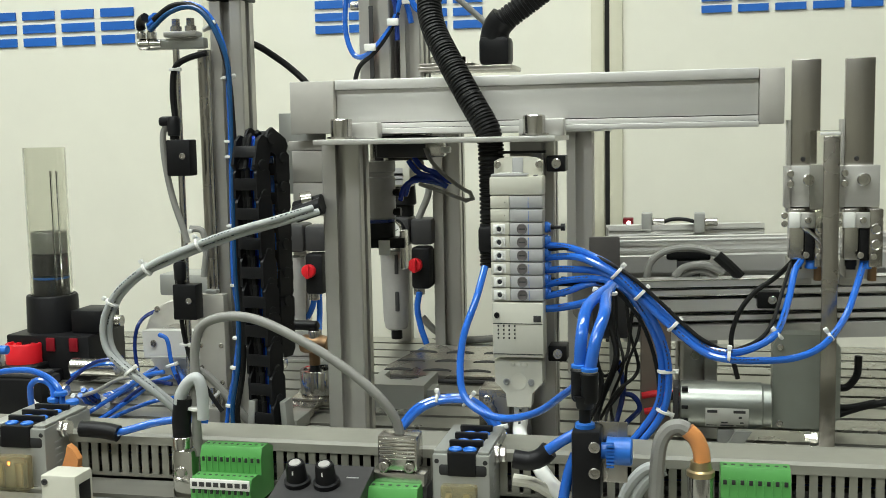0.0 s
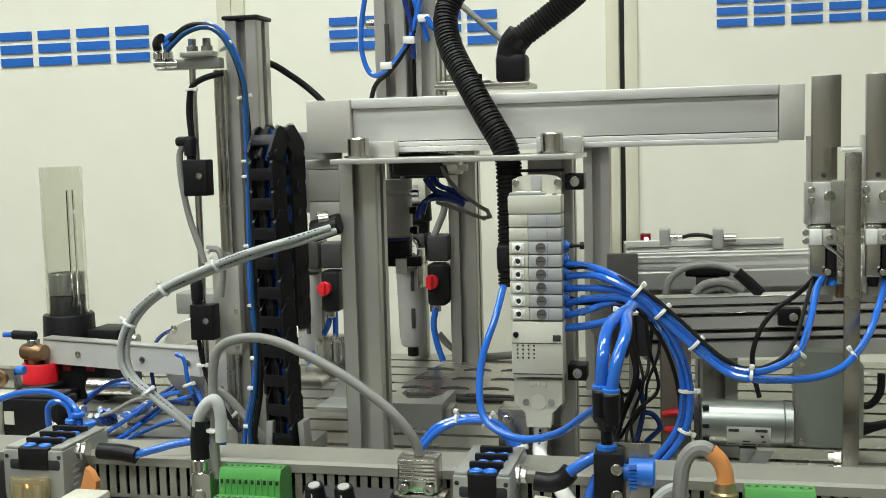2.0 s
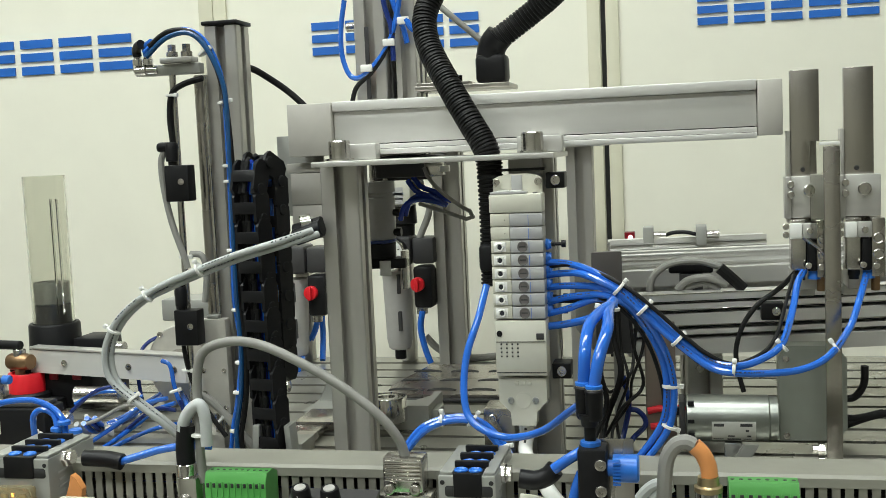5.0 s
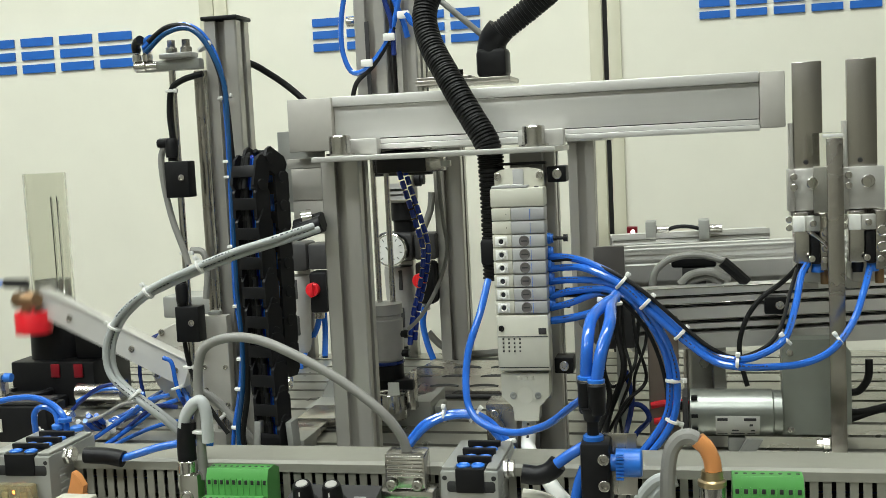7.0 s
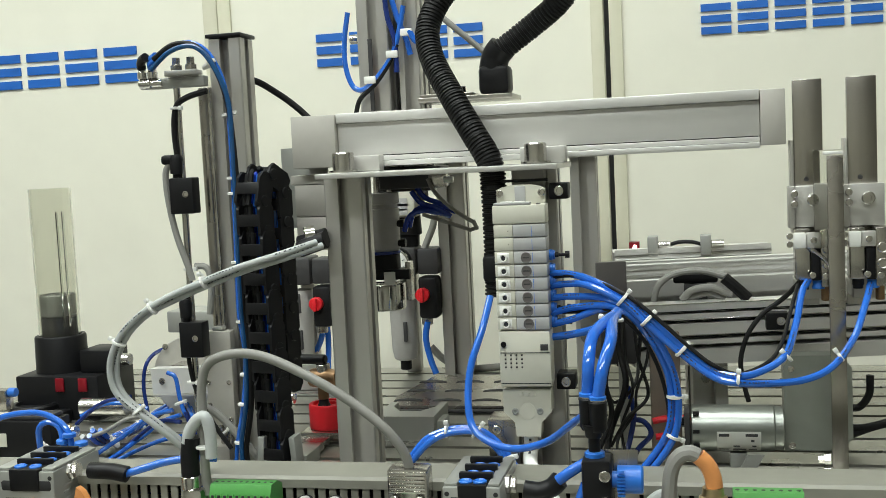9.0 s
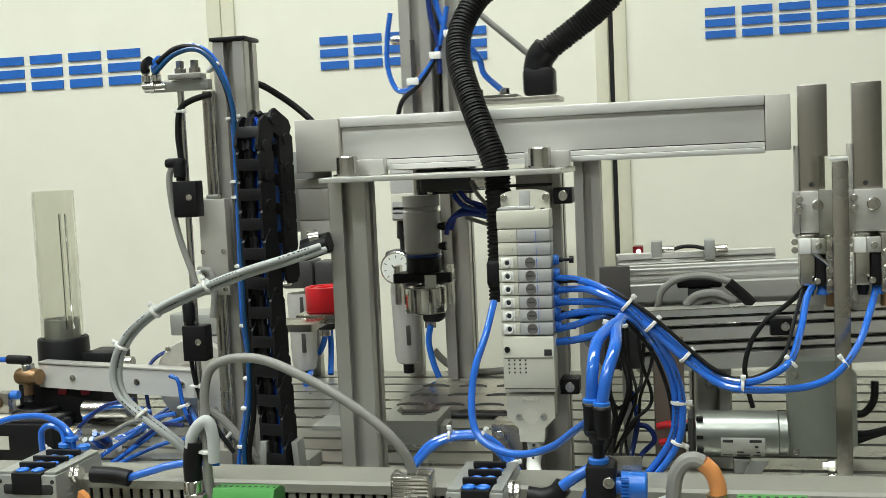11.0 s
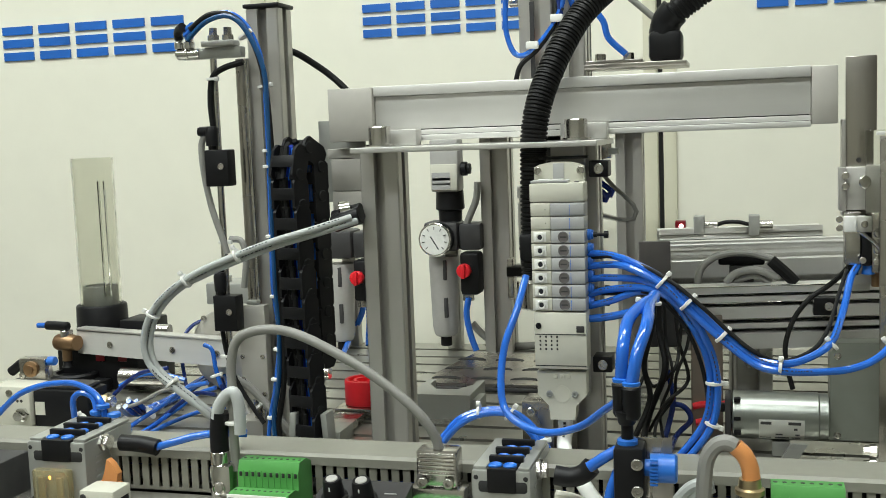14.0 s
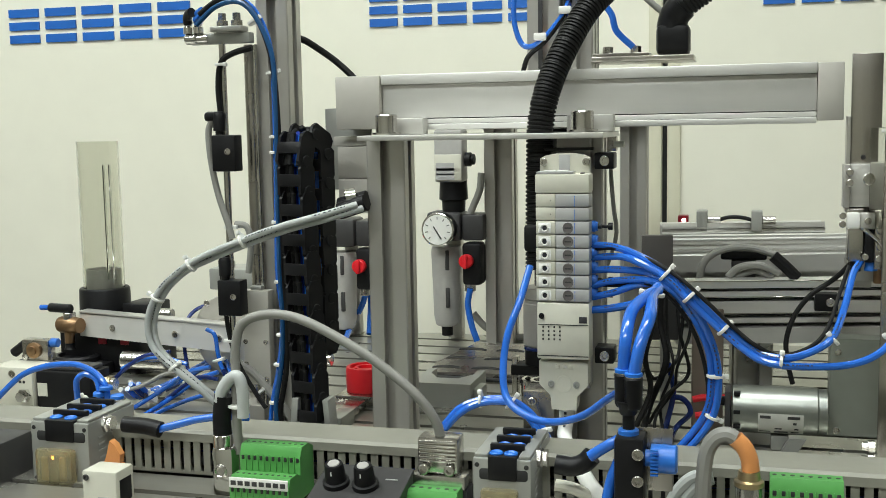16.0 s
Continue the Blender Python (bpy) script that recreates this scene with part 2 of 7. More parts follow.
def screw(a, direction, r, parent, deep=0.003, material=None):
    """A socket screw: head with a recessed hex."""
    d = Vector(direction).normalized()
    a = Vector(a)
    bm = lathe(a, a + d, [(0, r * 0.95), (deep * 0.85, r), (deep, r * 0.85), (deep, r * 0.5), (deep * 0.4, r * 0.45)], 14)
    return part("screw", bm, material or STEEL, parent)


def cable(name, pts, r, material, label, category="cable", group="", n=10):
    ob = lone(name, sweep(pts, r, n), material, label, category, group=group)
    if "printed" in label or "valve terminal" in label:
        printed(ob, pts, r, len(label) + int(abs(pts[0][2]) * 9000))
    return ob


def printed(ob, pts, r, seed, bars=(0.0007, 0.0022), gap=0.045):
    """Rows of tiny ink bars on the sheath, for print too small to read."""
    rng = random.Random(seed)
    line = curve(pts, 24)
    bm = bmesh.new()
    run, nxt, left = 0.0, 0.012, 0
    for p, q in zip(line, line[1:]):
        d = q - p
        run += d.length
        if run < nxt or d.length < 1e-6:
            continue
        d.normalize()
        out = Vector((0, -1, 0.5))
        out = (out - d * out.dot(d)).normalized()
        m = Matrix((d, out.cross(d), out)).transposed().to_4x4()
        m.translation = p + out * r
        w = rng.uniform(*bars)
        one = box((-w / 2, -r * 0.17, -0.0002), (w / 2, r * 0.17, 0.00012))
        merge(bm, one, m)
        left = left - 1 if left > 0 else rng.randint(4, 9)
        nxt = run + (w + 0.0008 if left else gap * rng.uniform(0.6, 1.4))
    if bm.verts:
        tagged(part("print", bm, INK, ob), kind="stuff")


def tie(p, d, r, w=0.0022):
    """A white cable tie round p, across the direction d, with its knob."""
    p, d = Vector(p), Vector(d).normalized()
    r *= 0.74
    bm = lathe(p - d * w / 2, p + d * w / 2, [(0, r), (0.0003, r + 0.0006), (w - 0.0003, r + 0.0006), (w, r)], 16)
    side = d.cross(Vector((0, 1, 0.2))).normalized()
    k = p + side * (r + 0.0016) + Vector((0, -0.001, 0))
    rot = d.to_track_quat("X", "Z").to_matrix()
    box(k - Vector((0.0016, 0.0016, 0.0016)), k + Vector((0.0016, 0.0016, 0.0016)), 0.0006, bm, rot)
    return lone("cable_tie", bm, WHITE, "white nylon cable tie drawn tight round cables", "cable tie", base=p, group="cable ties")


# ---- room ----
TABLE = 0.018
WALL = 0.62


def room():
    bm = box((-3.2, WALL, -0.9), (0.0925, WALL + 0.03, 1.86))
    lone("wall_north", bm, WALLP, "cream painted exhibition wall panel behind the machine", "wall", kind="structure")
    lone("wall_north_east", box((0.0990, WALL, -0.9), (2.6, WALL + 0.03, 1.86)), WALLP, "cream painted exhibition wall panel behind the machine", "wall", kind="structure")
    lone("wall_gap", box((0.0920, WALL + 0.01, -0.9), (0.0995, WALL + 0.028, 1.86)), SHADE, "dark open joint between two wall panels", "wall joint", kind="structure")
    for x0, x1 in ((0.076, 0.0920), (0.0995, 0.1155), (-0.450, -0.4295), (-0.4285, -0.410)):
        lone("wall_trim", box((x0, WALL - 0.004, -0.9), (x1, WALL + 0.002, 1.86), 0.001), STRIP, "cream edge strip of the wall panel", "wall trim", kind="structure")
    for name, lo, hi in (("wall_south", (-3.2, -3.2, -0.9), (2.6, -3.17, 1.86)), ("wall_west", (-3.23, -3.2, -0.9), (-3.2, 0.65, 1.86)), ("wall_east", (2.6, -3.2, -0.9), (2.63, 0.65, 1.86))):
        lone(name, box(lo, hi), ROOMW, "plain grey painted room wall", "wall", kind="structure")
    lone("floor", box((-3.2, -3.2, -0.93), (2.6, 0.65, -0.9)), FLOORM, "grey linoleum floor of the room", "floor", kind="structure")
    lone("ceiling", box((-3.2, -3.2, 1.86), (2.6, 0.65, 1.9)), ROOMW, "grey room ceiling", "ceiling", kind="structure")
    for lx, ly in LAMPS:
        t = thing("ceiling_light", (lx, ly, 1.8), "white fluorescent ceiling light, switched on", "ceiling light", "ceiling lights")
        part("frame", box((lx - 0.63, ly - 0.18, 1.81), (lx + 0.63, ly + 0.18, 1.86), 0.004), WHITE, t)
        part("diffuser", box((lx - 0.6, ly - 0.15, 1.8), (lx + 0.6, ly + 0.15, 1.809), 0.002), GLOWLAMP, t)


def wall_mark(x0, zc, k, pitch):
    """The firm's blue mark: five plain blue shapes in a row."""
    h, w = 0.043 * k, pitch * 0.84
    t = thing("wall_sign", (x0, WALL - 0.0015, zc), "row of plain blue printed shapes on the cream wall", "sign", "blue wall signs")
    y0, y1 = WALL - 0.0025, WALL + 0.001

    def bars(i, rects):
        bm = bmesh.new()
        for u0, u1, v0, v1 in rects:
            box((x0 + i * pitch + u0 * w, y0, zc - h / 2 + v0 * h), (x0 + i * pitch + u1 * w, y1, zc - h / 2 + v1 * h), 0, bm)
        part("blue_shape", bm, LOGO, t)
    for i in range(5):
        bars(i, [(0, 0.98, 0.76, 1), (0, 0.98, 0.38, 0.62), (0, 0.98, 0, 0.24)])


def table():
    t = thing("profile_table", (0, 0.15, TABLE - 0.03), "slotted aluminium profile table top under the whole machine", "table top")
    for i in range(17):
        y = -0.19 + i * 0.04
        out = [(-0.0195, -0.03), (0.0195, -0.03), (0.0195, -0.006), (0.0135, -0.0062), (0.0135, -0.0025), (0.0162, -0.0022), (0.0162, 0), (-0.0162, 0), (-0.0162, -0.0022), (-0.0135, -0.0025), (-0.0135, -0.0062),
               (-0.0195, -0.006)]
        m = Matrix.Translation((-0.57, y, TABLE)) @ Matrix(((0, 0, 1, 0), (1, 0, 0, 0), (0, 1, 0, 0), (0, 0, 0, 1)))
        part("profile_slat", prism(out, 1.6, m), TABLE_ALU, t)
    for x in (-0.52, 0.9):
        for y in (-0.1, 0.42):
            part("leg", box((x - 0.03, y - 0.03, -0.9), (x + 0.03, y + 0.03, TABLE - 0.03), 0.002), GREY, t)


# ---- handling frame with the beam ----
def frame_stand():
    t = thing("handling_frame", (0, 0.2, TABLE), "aluminium profile gantry frame with a horizontal beam", "frame")
    part("front_post", upright(-0.0685, 0.025, TABLE, 0.256, 0.0305, 0.027), ALU, t)
    part("front_post", upright(0.0815, 0.025, TABLE, 0.256, 0.0305, 0.027), ALU, t)
    part("rear_post", upright(-0.073, 0.435, TABLE, 0.262, 0.032, 0.032), ALU, t)
    part("rear_post", upright(0.0895, 0.31, TABLE, 0.262, 0.0260, 0.026), ALU, t)
    part("top_plate", box((-0.079, -0.022, 0.256), (0.1015, 0.075, 0.2600), 0.0006), ALU_PLATE, t)
    beam = part("beam", box((-0.080, 0.040, 0.2702), (0.243, 0.0458, 0.2959), 0.0004), ALU_X, t)
    part("beam_lip", box((-0.080, 0.036, 0.2962), (0.243, 0.080, 0.3040), 0.0007), ALU_X, beam)
    # Added black filler so the gaps between face, lip and rails read as shade.
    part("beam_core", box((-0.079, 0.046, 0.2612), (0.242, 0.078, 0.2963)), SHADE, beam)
    part("beam_rail", box((-0.080, 0.0385, 0.2658), (0.243, 0.0465, 0.2694), 0.0004), ALU_X, beam)
    part("beam_rail", box((-0.080, 0.036, 0.2612), (0.243, 0.0465, 0.2655), 0.0005), ALU_X, beam)
    part("end_cap", box((-0.117, 0.034, 0.262), (-0.0805, 0.082, 0.3035), 0.0008), CAPGREY, beam)
    part("end_cap", box((0.2435, 0.036, 0.263), (0.261, 0.082, 0.3035), 0.0008), CAPGREY, beam)
    for x in (-0.067, 0.082):
        part("bolt", lathe((x, 0.012, 0.2605), (x, 0.012, 0.3), [(0, 0.0084), (0.0140, 0.0084), (0.0150, 0.0076), (0.0150, 0.0050), (0.0100, 0.0048)], 28), STEEL, t)
        part("washer", lathe((x, 0.012, 0.2605), (x, 0.012, 0.3), [(0, 0.0112), (0.0014, 0.0112)], 24), STEEL, t)
        part("clamp", box((x - (0.013 if x > 0 else 0.002), 0.022, 0.2602), (x + (0.021 if x > 0 else 0.026), 0.035, 0.2725), 0.0006), ALU_PLATE, t)
    part("rear_plate", box((-0.096, 0.29, 0.262), (0.112, 0.46, 0.266), 0.0006), ALU_PLATE, t)
    for x0, z0, z1 in ((-0.1235, 0.2515, 0.2590), (-0.1205, 0.2255, 0.2510), (-0.1205, 0.1980, 0.2250)):
        part("block", box((x0, 0.046, z0), (-0.0850, 0.080, z1), 0.0008), CAPGREY, t)
    beam.location = (0.0008, 0, 0.0024)
    screw((-0.05, 0.007, 0.026), (0, -1, 0.2), 0.004, t)


# ---- valve terminal ----
def valve_terminal():
    y1 = -0.004
    t = thing("valve_terminal", (0.078, y1, 0.10), "light grey pneumatic valve terminal with eight slices", "valve terminal")
    part("body", box((0.0605, -0.030, 0.104), (0.0960, y1, 0.231), 0.001), IVORY, t)
    top = part("top_cover", box((0.0575, -0.037, 0.219), (0.0985, -0.018, 0.2320), 0.0010), IVORY, t)
    part("lug", prism([(-0.019, 0), (0.019, 0), (0.019, 0.0105), (0.0145, 0.0125), (0.007, 0.0138), (-0.007, 0.0138), (-0.0145, 0.0125), (-0.019, 0.0105)], 0.006, Matrix.Translation((0.078, -0.018, 0.2320)) @ pose(0, 0, 0, 90)), IVORY, top)
    part("label_holder", box((0.0585, -0.0365, 0.2321), (0.0865, -0.0255, 0.2338), 0.0005), MIDGREY, top)
    for x in (0.0635, 0.0735):
        part("label", box((x, -0.0345, 0.2339), (x + 0.0085, -0.0265, 0.2345), 0.0003), WHITE, top)
    part("latch", box((0.0915, -0.0360, 0.2321), (0.0945, -0.0300, 0.2330), 0.0003), TAUPE, top)
    part("window", box((0.0735, -0.0246, 0.2325), (0.0820, -0.0238, 0.2450), 0.0003), MIDGREY, top)
    for x in (0.0620, 0.0945):
        screw((x, -0.024, 0.2400), (0, -1, 0), 0.0028, t)
    for i in range(8):
        z = 0.2185 - i * 0.0094
        s = part("valve_slice", box((0.058, -0.037, z - 0.0089), (0.0728, -0.006, z), 0.0005), IVORY, t)
        part("cover", box((0.073, -0.0378, z - 0.0089), (0.0985, -0.020, z - 0.0002), 0.0007), MIDGREY, s)
        part("stripe", box((0.0875, -0.0381, z - 0.0088), (0.0878, -0.0376, z - 0.0012)), BLUE_MID, s)
        if i < 2:
            part("mark", box((0.0690, -0.0373, z - 0.0050), (0.0695, -0.0368, z - 0.0042)), BLACK, s)
        else:
            part("override_frame", box((0.0600, -0.0376, z - 0.0082), (0.0695, -0.0369, z - 0.0012), 0.0005), WHITE, s)
            part("override_socket", lathe((0.0648, -0.0368, z - 0.0047), (0.0648, -0.06, z - 0.0047), [(0.0008, 0.0036), (0.0017, 0.0033), (0.0020, 0.0025), (0.0012, 0.0021)], 8), WHITE, s)
            part("override_button", rod((0.0648, -0.0370, z - 0.0047), (0.0648, -0.0382, z - 0.0047), 0.0020), INK, s)
            part("port", lathe((0.0825, -0.0372, z - 0.0047), (0.0825, -0.06, z - 0.0047), [(0, 0.0040), (0.0009, 0.0040), (0.0011, 0.0036), (0.0007, 0.0033)], 18), TAUPE, s)
            part("port_mark", box((0.0800, -0.0380, z - 0.0052), (0.0850, -0.0376, z - 0.0042)), DARK, s)
            part("push_in_ring", lathe((0.0986, -0.022, z - 0.0047), (0.12, -0.022, z - 0.0047), [(0, 0.0040), (0.0022, 0.0040), (0.0026, 0.0033), (0.0042, 0.0033)], 14), BLUE_MID, s)
    low = part("connector_cover", box((0.0585, -0.038, 0.1030), (0.0985, -0.018, 0.1427), 0.0010), IVORY, t)
    part("cover_joint", box((0.0592, -0.0383, 0.1272), (0.0978, -0.0378, 0.1277)), SHADE, low)
    part("foot_joint", box((0.0592, -0.0384, 0.1052), (0.0978, -0.0378, 0.1057)), SHADE, low)
    screw((0.0622, -0.0381, 0.1335), (0, -1, 0), 0.0022, t, 0.0008, BLACK)
    part("status_window", box((0.0908, -0.0385, 0.1290), (0.0968, -0.0379, 0.1335), 0.0003), DARK, low)
    for i in range(4):
        for j in range(4):
            part("dot", box((0.0626 + i * 0.0043, -0.0384, 0.1165 + j * 0.0029), (0.0638 + i * 0.0043, -0.0379, 0.1177 + j * 0.0029)), SHADE, low)
    plug = part("plug", prism([(-0.019, 0.0085), (0.0185, 0.0085), (0.0185, -0.008), (0.0105, -0.016), (0.0095, -0.026), (-0.0095, -0.026), (-0.0105, -0.016), (-0.019, -0.008)], 0.014, Matrix.Translation((0.0782, -0.020, 0.092)) @ pose(0, 0, 0, 90)), IVORY, t)
    for x in (0.0735, 0.0785, 0.0835):
        part("raised_mark", box((x - 0.0016, -0.0346, 0.0955), (x + 0.0016, -0.0339, 0.0985), 0.0003), IVORY, plug)
    part("round_boss", lathe((0.0782, -0.0338, 0.0845), (0.0782, -0.05, 0.0845), [(0, 0.0062), (0.0005, 0.0060)], 24), IVORY, plug)
    for x in (0.069, 0.0875):
        screw((x + (-0.0005 if x < 0.078 else 0.0005), -0.0340, 0.0845), (0, -1, 0), 0.0026, t, 0.0012, GALV)
    for z in (0.240, 0.1005):
        part("bracket", box((0.098, -0.008, z - 0.0060), (0.1130, 0.010, z + 0.0056), 0.001), BLACK, t)
        screw((0.1060, -0.008, z), (0, -1, 0), 0.0038, t)
    part("top_bracket_bar", box((0.06, -0.012, 0.2475), (0.098, -0.006, 0.2495), 0.0005), BLACK, t)
    part("mount", box((0.068, -0.004, 0.075), (0.094, 0.0095, 0.256), 0.001), GREY, t)
    for z in (0.1950, 0.1570, 0.1475):
        part("stud", lathe((0.0995, -0.022, z), (0.2, -0.022, z), [(0, 0.0018), (0.006, 0.0018), (0.0062, 0.0012), (0.011, 0.0012), (0.0112, 0.0026), (0.0145, 0.0026)], 12), BLACK, t)
    t.scale = (0.915, 1, 1)
    t.location.x -= 0.0030


# ---- cable duct and the parts in front of it ----
def cable_duct():
    t = thing("cable_duct", (-0.1, -0.07, TABLE), "grey slotted plastic cable duct with a smooth lid", "cable duct")
    y0, y1 = -0.088, -0.050
    z0, z1 = TABLE - 0.002, 0.0485
    for a, b in ((-0.62, 0.62),):
        part("back_wall", box((a, y1 - 0.0015, z0), (b, y1, z1 - 0.008)), BEIGE, t)
        part("base", box((a, y0, z0), (b, y1 - 0.002, z0 + 0.002)), BEIGE, t)
        part("lid", prism([(y0 - 0.0015, 0.0425), (y0 - 0.0015, 0.0485), (y0 + 0.001, 0.0505), (y1 - 0.001, 0.0505), (y1 + 0.0015, 0.0485), (y1 + 0.0015, 0.040), (y1, 0.040), (y1, 0.0485), (y0, 0.0485), (y0, 0.0425)], b - a,
                          Matrix.Translation((a, 0, 0)) @ Matrix(((0, 0, 1, 0), (1, 0, 0, 0), (0, 1, 0, 0), (0, 0, 0, 1)))), BEIGE, t)
        part("front_rail", box((a, y0, z0), (b, y0 + 0.0014, 0.0205)), BEIGE, t)
        n = 155
        finger = None
        for i in range(n):
            x = a + (i + 0.5) * (b - a) / n
            if finger is None:
                finger = part("finger", box((x - 0.0026, y0, 0.0203), (x + 0.0026, y0 + 0.0014, 0.0435)), BEIGE, t)
                first = x
            else:
                f = finger.copy()
                scene.collection.objects.link(f)
                f.location = finger.location + Vector((x - first, 0, 0))
    for y, z, r, m in ((-0.076, 0.024, 0.005, DARK), (-0.066, 0.026, 0.006, NAVY), (-0.074, 0.034, 0.004, RUBBER), (-0.062, 0.036, 0.004, CABLE)):
        part("inner_wire", sweep([(-0.6, y, z), (-0.3, y + 0.004, z + 0.002), (0, y - 0.002, z), (0.3, y + 0.003, z + 0.001), (0.6, y, z)], r), m, t)


def green_terminal(x0, x1, y, z, n, group="green terminal blocks"):
    t = thing("terminal_block", ((x0 + x1) / 2, y, z - 0.03), "green plastic screw terminal block with small dark openings", "terminal block", group)
    w = (x1 - x0) / n
    part("housing", prism([(0, -0.035), (0.022, -0.035), (0.022, -0.004), (0.014, 0), (0.003, 0), (0, -0.006)], x1 - x0, Matrix.Translation((x0, y, z)) @ Matrix(((0, 0, 1, 0), (1, 0, 0, 0), (0, 1, 0, 0), (0, 0, 0, 1)))), GREEN, t)
    for i in range(n):
        x = x0 + (i + 0.5) * w
        part("wire_opening", box((x - w * 0.22, y - 0.0006, z - 0.0100), (x + w * 0.22, y + 0.0004, z - 0.0070), 0.0003), SHADE, t)
        part("screw_opening", lathe((x, y + 0.0085, z - 0.0002), (x, y + 0.0085, z + 0.01), [(0, w * 0.26), (0.0004, w * 0.26), (0.0005, w * 0.2)], 10), DARK, t)
        part("rib", box((x + w * 0.46, y - 0.0008, z - 0.034), (x + w * 0.54, y + 0.0002, z - 0.006)), GREEN, t)
    return t


def solenoid_valve(x0, x1, y0, y1, ztop, lit):
    t = thing("solenoid_valve", ((x0 + x1) / 2, (y0 + y1) / 2, 0.0), "grey metal valve block with blue push-in rings and amber plugs", "solenoid valve", "solenoid valves")
    w = x1 - x0
    part("body", box((x0, y0, -0.03), (x1, y1, ztop), 0.0014), GALV, t)
    for u0, u1 in ((0.02, 0.25), (0.78, 0.98)):
        part("shoulder", box((x0 + w * u0, y0 + 0.002, ztop), (x0 + w * u1, y1 - 0.002, ztop + 0.0022), 0.0008), GALV, t)
    part("comb", box((x0 + w * 0.27, y0 - 0.0015, ztop - 0.014), (x0 + w * 0.76, y1 - 0.004, ztop + 0.0018), 0.0008), BLACK, t)
    part("front_slot", box((x0 + w * 0.10, y0 - 0.0006, ztop - 0.0145), (x1 - w * 0.04, y0 + 0.004, ztop - 0.0060), 0.0042), SHADE, t)
    step = (y1 - y0 - 0.012) / 3
    for j in range(3):
        cy = y0 + 0.006 + j * step
        for i in range(2):
            cx = x0 + w * (0.38 + 0.25 * i) + 0.0012 * j
            part("push_in_ring", lathe((cx, cy, ztop + 0.0016), (cx, cy, ztop + 0.02), [(0, 0.0046), (0.0010, 0.0046), (0.0016, 0.0038), (0.0006, 0.0028)], 16), BLUE_MID, t)
        part("fin", box((x0 + w * 0.23, cy + step * 0.36, ztop + 0.001), (x0 + w * 0.82, cy + step * 0.58, ztop + 0.0058), 0.0005), BLACK, t)
    part("amber_plug", box((x0 + w * 0.17, y0 - 0.0085, ztop - 0.0440), (x0 + w * 0.80, y0 - 0.0008, ztop - 0.0180), 0.0022), AMBER, t)
    for i in range(2):
        u = x0 + w * (0.26 + 0.30 * i)
        part("plug_core", box((u, y0 - 0.0060, ztop - 0.041), (u + w * 0.11, y0 - 0.0022, ztop - 0.024), 0.001), BRASS, t)
        part("plug_latch", box((u + w * 0.02, y0 - 0.0095, ztop - 0.050), (u + w * 0.18, y0 - 0.0020, ztop - 0.0442), 0.001), AMBER, t)
        part("grey_lead", box((u - w * 0.03, y0 - 0.0065, -0.03), (u + w * 0.16, y0 - 0.0005, ztop - 0.0505), 0.001), GREY, t)
    if lit:
        part("lit_led", box((x0 + w * 0.48, y0 - 0.0091, ztop - 0.0245), (x0 + w * 0.51, y0 - 0.0085, ztop - 0.0220), 0.0003), LED_ORANGE, t)
    for x, z in ((x0 + 0.003, ztop - 0.0045), (x1 - 0.003, ztop - 0.0045), (x0 + 0.003, ztop - 0.042)):
        part("hole", lathe((x, y0 - 0.0001, z), (x, y0 - 0.01, z), [(0, 0.0016), (0.0002, 0.0016), (0.0003, 0.0012)], 10), SHADE, t)
    yb = y0 + (y1 - y0) * 0.36
    part("port_boss", lathe((x1 - 0.0005, yb, ztop - 0.005), (x1 + 0.02, yb, ztop - 0.005), [(0, 0.0065), (0.003, 0.0065), (0.004, 0.0055), (0.007, 0.0055)], 6), STEEL, t)
    for i in range(4):
        z = ztop - 0.014 - i * 0.005
        part("print_bar", box((x1 - 0.0002, y0 + 0.012, z), (x1 + 0.0003, y0 + 0.024 - (i % 2) * 0.004, z + 0.0016)), MIDGREY, t)
    return t


def connector_socket(x, y, z):
    """A metal round plug with a black boot."""
    t = thing("plug_connector", (x, y, z - 0.045), "metal cable plug with a black bend-protection boot", "connector")
    part("shell", box((x - 0.007, y - 0.008, z - 0.06), (x + 0.009, y + 0.008, z - 0.006), 0.003), CHROME, t)
    part("collar", rod((x - 0.0015, y, z - 0.007), (x - 0.0015, y, z + 0.002), 0.0068), CHROME, t)
    part("lever", lathe((x, y - 0.0075, z - 0.022), (x, y - 0.02, z - 0.022), [(0, 0.005), (0.0012, 0.005), (0.002, 0.0036), (0.0012, 0.003)], 16), STEEL, t)
    part("boot", sweep([(x - 0.0015, y, z), (x - 0.0015, y, z + 0.014), (x + 0.0005, y, z + 0.029)], 0.0064, 16), BLACK, t)
    return t


